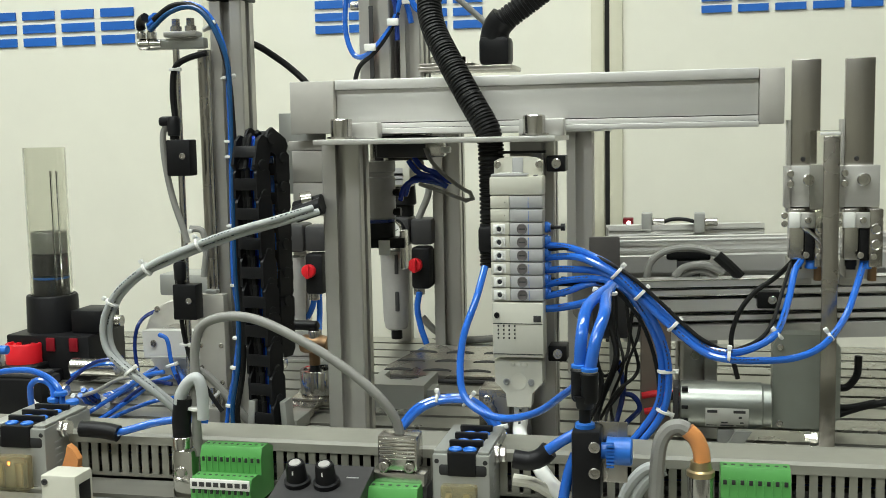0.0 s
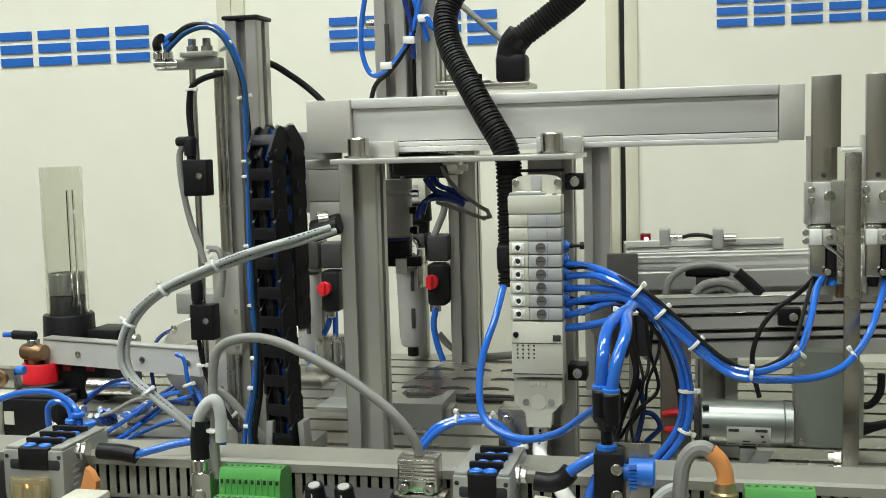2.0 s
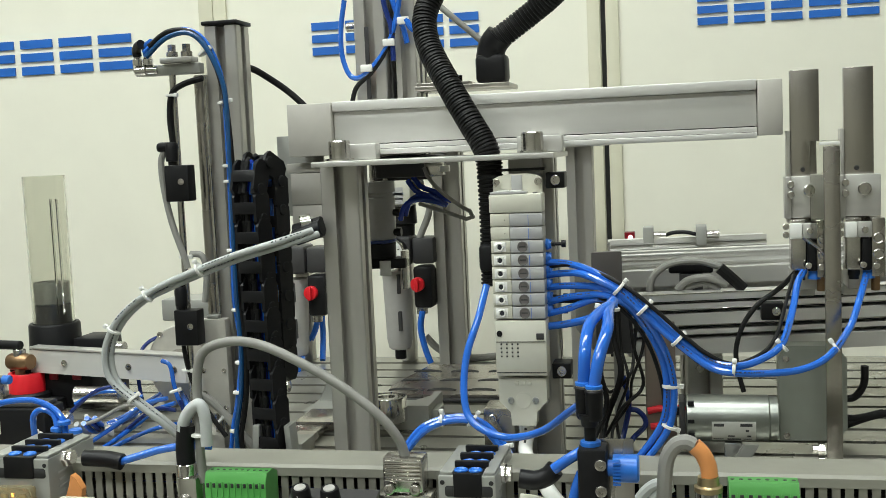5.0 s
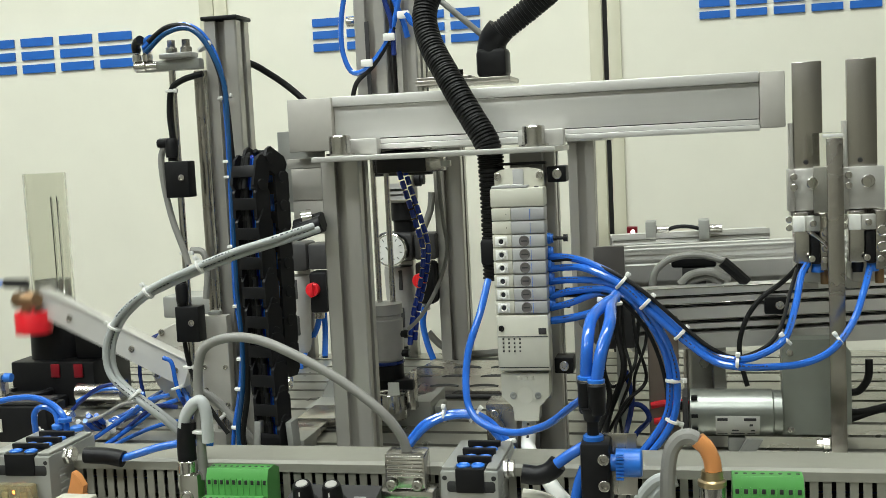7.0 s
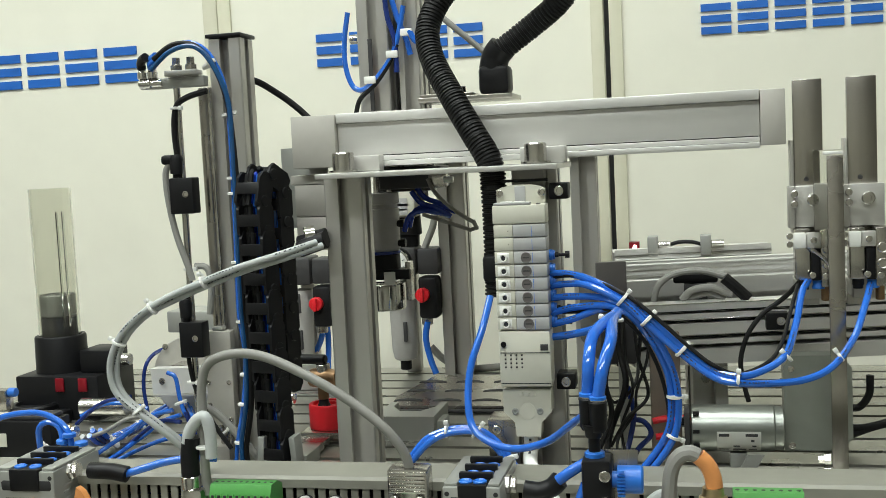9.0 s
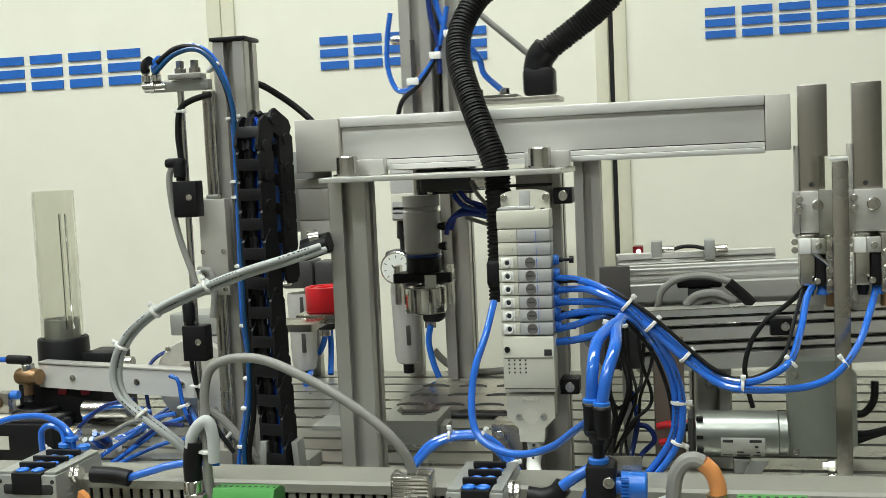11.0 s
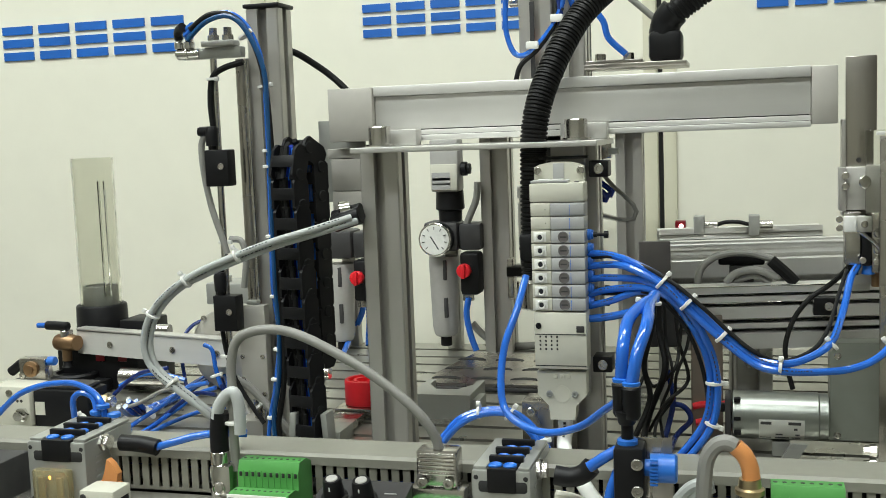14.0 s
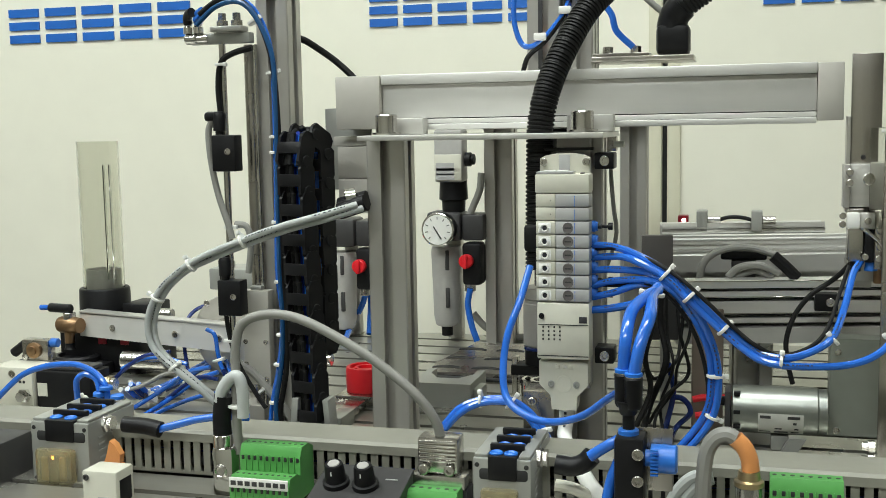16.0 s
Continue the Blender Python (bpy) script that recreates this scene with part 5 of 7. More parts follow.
def stops():
    stop_gate(0.0)
    stop_gate(0.0375)
    t = thing("guide_rail", (0.292, 0.03, TABLE), "tall narrow steel guide strip beside the conveyor", "guide rail")
    part("blade", box((0.2880, 0.022, TABLE), (0.2990, 0.026, 0.2560), 0.0006), STAINLESS, t)
    part("clear_plate", box((0.2790, 0.0262, 0.19), (0.2990, 0.0290, 0.2600), 0.0006), ACRYL, t, "clear acrylic plate")
    part("top_edge", box((0.2855, 0.0215, 0.2566), (0.2990, 0.0262, 0.2590), 0.0005), WHITE, t)
    for z in (0.036, 0.026):
        part("bolt", lathe((0.278, 0.024, z), (0.31, 0.024, z), [(0, 0.003), (0.004, 0.003), (0.0042, 0.0045), (0.0085, 0.0045)], 6), STEEL, t)


# ---- gantry slide with gripper ----
def gantry():
    t = thing("gantry_slide", (-0.02, 0.12, 0.30), "vertical handling slide with a blue-hosed gripper on the beam", "gantry slide")
    a = [(-0.0770, 0.1000, 0.3510), (-0.0500, 0.1000, 0.3500), (-0.0420, 0.1000, 0.3500), (-0.0240, 0.1000, 0.3490)]
    x0, x1, x2, x3 = (p[0] for p in a)
    part("profile", upright((x0 + x1) / 2, 0.115, 0.262, 0.52, x1 - x0, 0.03), ALU, t)
    part("profile", upright((x2 + x3) / 2, 0.115, 0.262, 0.52, x3 - x2, 0.03), ALU, t)
    part("back_plate", box((x0, 0.131, 0.24), (x3, 0.138, 0.52), 0.001), DARK, t)
    part("end_fitting", lathe((x0 - 0.0005, 0.11, 0.372), (x0 - 0.02, 0.11, 0.372), [(0, 0.004), (0.008, 0.004), (0.009, 0.003)], 12), STEEL, t)
    pl = [(-0.0200, 0.0900, 0.3140), (0.0550, 0.0900, 0.3170)]
    part("side_plate", box((x3 + 0.001, 0.085, pl[1][2] - 0.0035), (pl[1][0], 0.135, pl[1][2] + 0.0005), 0.0006), STAINLESS, t)
    part("side_plate_top", box((x3 + 0.001, 0.092, pl[1][2] + 0.0008), (x3 + 0.045, 0.13, pl[1][2] + 0.0035), 0.0006), STAINLESS, t)
    for u in (0.012, 0.034):
        part("bolt", lathe((x3 + u, 0.1, pl[1][2] + 0.0036), (x3 + u, 0.1, 0.6), [(0, 0.0042), (0.005, 0.0042), (0.0055, 0.003)], 6), STEEL, t)
    part("carriage", box((x0 - 0.005, 0.083, 0.263), (x3 + 0.01, 0.099, 0.302), 0.001), GREY, t)
    part("head_block", box((x0 + 0.012, 0.10, 0.243), (x3 + 0.014, 0.135, 0.2615), 0.002), DARK, t)
    part("switch", box((x3 + 0.004, 0.092, 0.244), (x3 + 0.02, 0.10, 0.258), 0.001), STEEL, t)
    part("white_clip", box((x3 + 0.018, 0.088, 0.247), (x3 + 0.026, 0.094, 0.252), 0.0006), WHITE, t)
    part("status_led", box((x0 + 0.010, 0.0993, 0.335), (x0 + 0.0125, 0.1, 0.3385)), LED_ORANGE, t)
    part("sensor_strip", box((x0 + 0.0095, 0.098, 0.31), (x0 + 0.013, 0.0992, 0.37)), DARK, t)
    ex = 0.0385
    ez = pl[1][2] + 0.001
    el = part("hose_elbow", box((ex - 0.0128, 0.096, ez), (ex + 0.0128, 0.120, ez + 0.0235), 0.004), BLACK, t)
    part("elbow_arm", sweep([(ex - 0.002, 0.108, ez + 0.020), (ex, 0.108, ez + 0.029), (ex + 0.003, 0.107, ez + 0.034), (ex + 0.007, 0.106, ez + 0.038)], 0.0118, 18), BLACK, el)
    part("strut", rod((x3 + 0.012, 0.125, 0.39), (ex - 0.004, 0.125, ez + 0.03), 0.0026), CABLE, t)
    part("air_tube", sweep([(-0.0810, 0.0900, 0.3920), (-0.0850, 0.0900, 0.3690), (-0.0850, 0.0900, 0.3460), (-0.0780, 0.0900, 0.3290), (-0.0650, 0.0900, 0.3310), (-0.0460, 0.0900, 0.3520), (-0.0370, 0.0900, 0.3760), (-0.0330, 0.0900, 0.3940)], 0.0022), BLUE, t)
    part("air_tube", sweep([(-0.0410, 0.0900, 0.3400), (-0.0420, 0.0900, 0.3670), (-0.0470, 0.0900, 0.3860), (-0.0490, 0.0900, 0.4090)], 0.0022), NAVY, t)
    part("air_tube", sweep([(-0.0287, 0.0880, 0.3730), (-0.0237, 0.0880, 0.3650), (-0.0157, 0.0880, 0.3600), (-0.0077, 0.0880, 0.3500), (-0.0037, 0.0880, 0.3370), (0.0093, 0.0880, 0.3240)], 0.0026), BLUE, t)
    part("wire", sweep([(-0.0790, 0.0900, 0.3060), (-0.0740, 0.0900, 0.3200), (-0.0610, 0.0900, 0.3310), (-0.0490, 0.0900, 0.3460), (-0.0400, 0.0900, 0.3630)], 0.002), RUBBER, t)
    part("air_tube", sweep([(-0.0450, 0.0950, 0.4050), (-0.0400, 0.0950, 0.3860), (-0.0330, 0.0950, 0.3670), (-0.0300, 0.0950, 0.3540)], 0.0024), BLUE, t)
    for p in [(-0.0310, 0.0880, 0.3720), (-0.0440, 0.0880, 0.3550), (-0.0640, 0.0880, 0.3350)]:
        p = Vector(p)
        part("tie", box(p - Vector((0.005, 0.002, 0.003)), p + Vector((0.005, 0.002, 0.003)), 0.001), WHITE, t)
    # gripper that goes up and down
    c = (-0.0700, 0.1200, 0.2170)
    gx, gy = c[0], 0.12
    g = part("gripper", lathe((gx, gy, 0.190), (gx, gy, 0.3), [(0, 0.0145), (0.002, 0.0158), (0.036, 0.0158), (0.037, 0.0146), (0.040, 0.0146), (0.041, 0.0162), (0.050, 0.0162)], 28), GREY, t, "grey gripper cylinder with a blue ring", pivot=(gx, gy, 0.19))
    part("blue_ring", rod((gx, gy, 0.187), (gx, gy, 0.1897), 0.0158), NAVY, g)
    part("black_collar", rod((gx, gy, 0.174), (gx, gy, 0.1868), 0.0150), BLACK, g)
    part("jaw_body", box((gx - 0.0255, gy - 0.010, 0.165), (gx + 0.0255, gy + 0.010, 0.1738), 0.001), BLACK, g)
    part("jaw", box((gx + 0.0205, gy - 0.006, 0.146), (gx + 0.0255, gy + 0.006, 0.180), 0.001), STEEL, g)
    part("jaw", box((gx - 0.0255, gy - 0.006, 0.146), (gx - 0.0205, gy + 0.006, 0.180), 0.001), STEEL, g)
    part("white_target", box((gx + 0.003, gy - 0.0115, 0.159), (gx + 0.013, gy - 0.0102, 0.172), 0.0004), WHITE, g)
    for u in (-0.006, 0.006):
        part("guide_rod", rod((gx + u + 0.001, gy + 0.006, 0.24), (gx + u + 0.001, gy + 0.006, 0.40), 0.0025), STEEL, g)
    for z in (0.213, 0.196):
        part("fitting", lathe((gx + 0.0135, gy - 0.002, z), (gx + 0.04, gy - 0.002, z), [(0, 0.003), (0.004, 0.003), (0.0042, 0.0038), (0.008, 0.0038)], 12), BLACK, g)
    return t, g, (gx, gy)


HOSE_LEFT = [(0.0520, -0.0020, 0.1650), (0.0525, -0.0020, 0.2100), (0.0520, -0.0020, 0.2420), (0.0500, -0.0010, 0.2630), (0.0370, 0.0060, 0.2850), (0.0190, 0.0200, 0.3140), (-0.0010, 0.0440, 0.3480), (-0.0040, 0.0580, 0.3760), (0.0160, 0.0700, 0.4060), (0.0580, 0.0800, 0.4200), (0.1020, 0.0900, 0.4030), (0.0950, 0.0950, 0.3880), (0.0740, 0.1020, 0.3730), (0.0440, 0.1050, 0.3530)]
HOSE_RIGHT = [(0.0520, -0.0020, 0.1630), (0.0525, -0.0020, 0.2090), (0.0530, -0.0020, 0.2370), (0.0540, -0.0010, 0.2670), (0.0590, 0.0040, 0.2930), (0.0700, 0.0200, 0.3240), (0.0850, 0.0400, 0.3530), (0.1080, 0.0600, 0.3760), (0.1360, 0.0700, 0.3900), (0.1600, 0.0800, 0.3900), (0.1720, 0.0900, 0.3720), (0.1700, 0.1000, 0.3550), (0.1590, 0.1050, 0.3400), (0.1480, 0.1050, 0.3310)]
HOSE_ARRIVE = [(0.0520, -0.0020, 0.1650), (0.0525, -0.0020, 0.2110), (0.0530, -0.0020, 0.2440), (0.0530, -0.0010, 0.2670), (0.0510, 0.0040, 0.2960), (0.0510, 0.0200, 0.3250), (0.0560, 0.0400, 0.3530), (0.0690, 0.0600, 0.3780), (0.0900, 0.0700, 0.3990), (0.1190, 0.0800, 0.4130)] + HOSE_RIGHT[-4:]
HOSE_ARRIVE[-5:] = [(x + 0.1000, y, z) for x, y, z in HOSE_LEFT[-5:]]
HOSE_RIGHT[-5:] = [(x + 0.1000, y, z) for x, y, z in HOSE_LEFT[-5:]]
NHOSE = 46


def hose_line(u, v):
    """The hose's line: u along the ride, v of settling after it."""
    a, b, c = (curve(p, 12) for p in (HOSE_LEFT, HOSE_ARRIVE, HOSE_RIGHT))
    return [p.lerp(q.lerp(r, v), u) for p, q, r in zip(a, b, c)]


def even(line, n):
    """n even stretches along a line: their ends."""
    d = [0.0]
    for p, q in zip(line, line[1:]):
        d.append(d[-1] + (q - p).length)
    out, k = [], 0
    for i in range(n + 1):
        s = d[-1] * i / n
        while k < len(d) - 2 and d[k + 1] < s:
            k += 1
        f = (s - d[k]) / max(1e-9, d[k + 1] - d[k])
        out.append(line[k].lerp(line[k + 1], f))
    return out


def corrugated_hose():
    t = thing("corrugated_hose", HOSE_LEFT[0], "black corrugated plastic cable hose hanging in a loop", "hose")
    bits, first = [], None
    for i in range(NHOSE):
        if first is None:
            rings = [(-0.0062, 0.0087)]
            for k in range(4):
                h = -0.0056 + k * 0.0029
                rings += [(h, 0.0087), (h + 0.0005, 0.0098), (h + 0.0016, 0.0098), (h + 0.0021, 0.0087)]
            rings.append((0.0066, 0.0087))
            first = ob = finish("hose_piece", lathe((0, 0, 0), (0, 0, 1), rings, 20), RUBBER, (0, 0, 0))
        else:
            ob = first.copy()
            scene.collection.objects.link(ob)
        ob.parent = t
        bits.append(ob)
    e = (0.0500, -0.0040, 0.1790)
    lone("hose_end", box((e[0] - 0.007, e[1] - 0.010, e[2] - 0.004), (e[0] + 0.007, e[1] + 0.010, e[2] + 0.016), 0.003), BLACK, "black clamp at the lower end of the hose", "clamp")
    return t, bits


# ---- tubes that follow the gripper ----
LOOP_UP = [(-0.0360, 0.1000, 0.2400), (-0.0290, 0.1000, 0.2310), (-0.0160, 0.1000, 0.2260), (-0.0040, 0.1000, 0.2190), (-0.0150, 0.1000, 0.2225), (-0.0300, 0.1000, 0.2240), (-0.0400, 0.1000, 0.2190), (-0.0440, 0.1000, 0.2080)]
LOOP_DOWN = [(-0.0450, 0.1000, 0.2450), (-0.0380, 0.1000, 0.2200), (-0.0320, 0.1000, 0.1990), (-0.0270, 0.1000, 0.1770), (-0.0300, 0.1000, 0.1530), (-0.0370, 0.1000, 0.1290), (-0.0410, 0.1000, 0.1100), (-0.0430, 0.1000, 0.0960)]
WIRE_UP = [(-0.0190, 0.0900, 0.2500), (-0.0150, 0.0900, 0.2410), (-0.0040, 0.0900, 0.2290), (0.0120, 0.0900, 0.2170), (0.0200, 0.0900, 0.2120), (0.0170, 0.0900, 0.2070), (0.0020, 0.0900, 0.2120), (-0.0240, 0.0900, 0.2210)]
WIRE_DOWN = [(-0.0090, 0.0900, 0.2430), (-0.0080, 0.0900, 0.2200), (-0.0060, 0.0900, 0.1970), (-0.0040, 0.0900, 0.1780), (-0.0110, 0.0900, 0.1540), (-0.0210, 0.0900, 0.1350), (-0.0310, 0.0900, 0.1210), (-0.0410, 0.0900, 0.1120)]


def tube_chain(name, up, n, r, material, parent):
    bits, first = [], None
    seg = sum((Vector(b) - Vector(a)).length for a, b in zip(up, up[1:])) / n
    for i in range(n):
        if first is None:
            first = ob = finish(name, rod((0, 0, -seg * 0.75), (0, 0, seg * 0.75), r, 10), material, (0, 0, 0))
        else:
            ob = first.copy()
            scene.collection.objects.link(ob)
        ob.parent = parent
        bits.append(ob)
    return bits


# ---- tubes and cables ----
def tubes():
    lab = "glossy blue pneumatic tube running from the valve terminal"
    cable("air_tube", [(0.0940, -0.0220, 0.1820), (0.1080, -0.0300, 0.1820), (0.1230, -0.0400, 0.1790), (0.1460, -0.0470, 0.1680), (0.1620, -0.0500, 0.1540), (0.1840, -0.0520, 0.1330), (0.2040, -0.0560, 0.1180), (0.2200, -0.0580, 0.1140), (0.2360, -0.0500, 0.1160), (0.2520, -0.0400, 0.1250), (0.2620, -0.0100, 0.1420), (0.2690, 0.0200, 0.1590), (0.2750, 0.0350, 0.1660)], 0.0025, BLUE, lab, "tube", "blue air tubes")
    cable("air_tube", [(0.0940, -0.0220, 0.1730), (0.1090, -0.0300, 0.1750), (0.1230, -0.0440, 0.1750), (0.1460, -0.0500, 0.1640), (0.1620, -0.0520, 0.1490), (0.1840, -0.0540, 0.1290), (0.2040, -0.0580, 0.1140), (0.2200, -0.0600, 0.1100), (0.2400, -0.0500, 0.1075), (0.2640, -0.0380, 0.1075), (0.2830, -0.0300, 0.1150), (0.3010, 0.0000, 0.1290), (0.3110, 0.0200, 0.1470), (0.3180, 0.0350, 0.1630)], 0.0025, BLUE, lab, "tube", "blue air tubes")
    cable("air_tube", [(0.0950, -0.0220, 0.1790), (0.1150, -0.0360, 0.1810), (0.1350, -0.0450, 0.1750), (0.1540, -0.0520, 0.1650), (0.1720, -0.0550, 0.1500), (0.1900, -0.0560, 0.1330), (0.2040, -0.0580, 0.1220), (0.2200, -0.0540, 0.1150), (0.2390, -0.0450, 0.1200), (0.2500, -0.0300, 0.1300), (0.2590, 0.0000, 0.1480), (0.2670, 0.0300, 0.1630)], 0.0014, RUBBER, "thin black pneumatic tube running with blue ones", "tube", "black air tubes")
    cable("air_tube", [(0.0940, -0.0220, 0.1640), (0.1100, -0.0300, 0.1660), (0.1350, -0.0450, 0.1660), (0.1540, -0.0500, 0.1560), (0.1680, -0.0480, 0.1380), (0.1780, -0.0450, 0.1150), (0.1810, -0.0450, 0.0920), (0.1770, -0.0450, 0.0690), (0.1620, -0.0450, 0.0470), (0.1500, -0.0450, 0.0380)], 0.0025, BLUE, lab, "tube", "blue air tubes")
    cable("air_tube", [(0.0940, -0.0220, 0.1530), (0.1100, -0.0300, 0.1580), (0.1350, -0.0450, 0.1610), (0.1520, -0.0480, 0.1540), (0.1640, -0.0440, 0.1370), (0.1740, -0.0420, 0.1140), (0.1760, -0.0420, 0.0910), (0.1720, -0.0420, 0.0700), (0.1560, -0.0420, 0.0470), (0.1450, -0.0420, 0.0370)], 0.0025, BLUE, lab, "tube", "blue air tubes")
    cable("air_tube", [(0.0940, -0.0220, 0.1540), (0.1140, -0.0300, 0.1550), (0.1350, -0.0430, 0.1580), (0.1500, -0.0450, 0.1480), (0.1620, -0.0420, 0.1310), (0.1700, -0.0400, 0.1100), (0.1740, -0.0410, 0.0870), (0.1720, -0.0420, 0.0680), (0.1560, -0.0420, 0.0430)], 0.0014, RUBBER, "thin black pneumatic tube running with blue ones", "tube", "black air tubes")
    cable("air_tube", [(0.0940, -0.0220, 0.1450), (0.1100, -0.0300, 0.1500), (0.1310, -0.0400, 0.1580), (0.1490, -0.0430, 0.1550), (0.1680, -0.0450, 0.1320)], 0.0025, BLUE, lab, "tube", "blue air tubes")
    cable("air_tube", [(0.0940, -0.0220, 0.1360), (0.1090, -0.0300, 0.1390), (0.1290, -0.0600, 0.1480), (0.1420, -0.0900, 0.1590)], 0.0028, BLUE, lab, "tube", "blue air tubes")
    lab2 = "thick glossy blue pneumatic tube rising from a fitting"
    cable("air_tube", [(0.1288, -0.1435, 0.120)] + [(0.1300, -0.1420, 0.1400), (0.1320, -0.1250, 0.1540), (0.1400, -0.1000, 0.1600), (0.1440, -0.0900, 0.1600)], 0.0038, BLUE, lab2, "tube", "blue air tubes", 14)
    cable("air_tube", [(0.1352, -0.1485, 0.119)] + [(0.1385, -0.1450, 0.1370), (0.1430, -0.1300, 0.1520), (0.1420, -0.1000, 0.1590), (0.1440, -0.0850, 0.1620)], 0.0038, BLUE, lab2, "tube", "blue air tubes", 14)
    cable("air_tube", [(0.0510, -0.0300, 0.1670), (0.0470, -0.0450, 0.1460), (0.0400, -0.0550, 0.1230), (0.0380, -0.0620, 0.1010), (0.0410, -0.0680, 0.0830), (0.0520, -0.0750, 0.0740), (0.0730, -0.0850, 0.0710), (0.0970, -0.1000, 0.0800), (0.1160, -0.1200, 0.0970), (0.1280, -0.1400, 0.1090)], 0.0026, BLUE, "glossy blue tube hanging in a wide loop", "tube", "blue air tubes", 12)
    cable("air_tube", [(-0.0110, -0.0450, 0.0480), (0.0030, -0.0450, 0.0630), (0.0190, -0.0450, 0.0710), (0.0380, -0.0450, 0.0720), (0.0480, -0.0450, 0.0660), (0.0590, -0.0450, 0.0520), (0.0630, -0.0450, 0.0380), (0.0660, -0.0450, 0.0220)], 0.0025, BLUE, "glossy blue tube lying over the table behind the duct", "tube", "blue air tubes")
    cable("air_tube", [(-0.0110, -0.0400, 0.0520), (0.0010, -0.0400, 0.0650), (0.0180, -0.0400, 0.0720), (0.0360, -0.0400, 0.0730), (0.0490, -0.0400, 0.0670), (0.0600, -0.0400, 0.0550), (0.0700, -0.0400, 0.0370)], 0.0025, BLUE, "glossy blue tube lying over the table behind the duct", "tube", "blue air tubes")
    cable("air_tube", [(0.1310, -0.1450, 0.0820), (0.1190, -0.1450, 0.0750), (0.1090, -0.1450, 0.0680)], 0.0034, BLUE, "short blue tube into the shut-off valve", "tube", "blue air tubes", 12)
    cable("air_tube", [(0.1260, -0.1450, 0.0660), (0.1220, -0.1450, 0.0550), (0.1190, -0.1450, 0.0410), (0.1170, -0.1450, 0.0270)], 0.0034, BLUE, "blue tube leaving the shut-off valve downwards", "tube", "blue air tubes", 12)
    cable("elbow_fitting", [(0.0840, -0.1200, 0.0540), (0.0940, -0.1200, 0.0530), (0.1020, -0.1200, 0.0560), (0.1070, -0.1200, 0.0610)], 0.0062, BLACK, "black elbow push-in fitting on the valve block", "fitting", "elbow fittings", 14)
    cable("elbow_fitting", [(-0.2350, -0.0990, 0.0555), (-0.2210, -0.0990, 0.0552), (-0.2140, -0.0990, 0.0545), (-0.2060, -0.0990, 0.0530)], 0.0060, BLACK, "black elbow push-in fitting on the valve block", "fitting", "elbow fittings", 14)
    cable("air_tube", [(-0.2080, -0.0985, 0.0530), (-0.1900, -0.0965, 0.0580), (-0.1780, -0.0940, 0.0610), (-0.1600, -0.0900, 0.0630), (-0.1440, -0.0820, 0.0610)], 0.0028, BLUE, "blue tube from the valve block towards the table", "tube", "blue air tubes", 12)
    # terminal lead
    cable("cable", [(0.0740, -0.0220, 0.0730), (0.0750, -0.0220, 0.0570), (0.0750, -0.0300, 0.0450), (0.0860, -0.0600, 0.0420), (0.1030, -0.1000, 0.0350), (0.1180, -0.1200, 0.0290)], 0.0052, WHITE, "white sheathed cable below the valve terminal", "cable", "sheathed cables", 12)
    cable("cable", [(0.1790, -0.1000, 0.0480), (0.1660, -0.1000, 0.0440), (0.1560, -0.1000, 0.0320), (0.1510, -0.1000, 0.0170)], 0.004, CABLE_LIGHT, "light grey cable curving down over the duct", "cable", "sheathed cables")
    cable("cable", [(0.1790, -0.1000, 0.0450), (0.1700, -0.1000, 0.0400), (0.1620, -0.1000, 0.0290), (0.1580, -0.1000, 0.0170)], 0.004, CABLE_LIGHT, "light grey cable curving down over the duct", "cable", "sheathed cables")
    cable("cable", [(0.0820, -0.1100, 0.0370), (0.0950, -0.1100, 0.0350), (0.1090, -0.1100, 0.0280)], 0.004, IVORY, "pale cable over the duct", "cable", "sheathed cables")
    # two light grey cables in a wide loop
    for d, k in ((0.0, 0), (0.010, 1)):
        pts = [(-0.0830, -0.0150, 0.2090), (-0.1060, -0.0350, 0.2020), (-0.1380, -0.0350, 0.1935), (-0.1690, -0.0350, 0.1830), (-0.1980, -0.0350, 0.1720), (-0.2200, -0.0350, 0.1600), (-0.2390, -0.0345, 0.1440), (-0.2500, -0.0340, 0.1240), (-0.2510, -0.0330, 0.1050), (-0.2430, -0.0320, 0.0910), (-0.2240, -0.0280, 0.0740), (-0.2100, -0.0200, 0.0580), (-0.1980, -0.0100, 0.0400)]
        cable("cable", [(x + 0.003 * k, y + 0.0045 * k, z - 0.0030 * k + (0.002 if k and i > 4 else 0)) for i, (x, y, z) in enumerate(pts)], 0.0025, CABLE_LIGHT, "light grey printed cable running in a wide loop", "cable", "sheathed cables", 12)
    t = thing("cable_plugs", (-0.0890, -0.0050, 0.2050), "pair of black round cable plugs with chrome rings", "connector")
    a = [(-0.0790, -0.0040, 0.2100), (-0.1010, -0.0040, 0.2030), (-0.0820, -0.0040, 0.2120), (-0.1050, -0.0040, 0.2060)]
    part("plug", rod(a[1], a[0], 0.0066), BLACK, t)
    part("plug", rod((a[3][0], 0.008, a[3][2]), (a[2][0], 0.008, a[2][2]), 0.0066), BLACK, t)
    r = (-0.0950, 0.0040, 0.2120)
    part("ring", rod((r[0] - 0.004, r[1], r[2]), (r[0] + 0.004, r[1] + 0.003, r[2] + 0.001), 0.0078), CHROME, t)
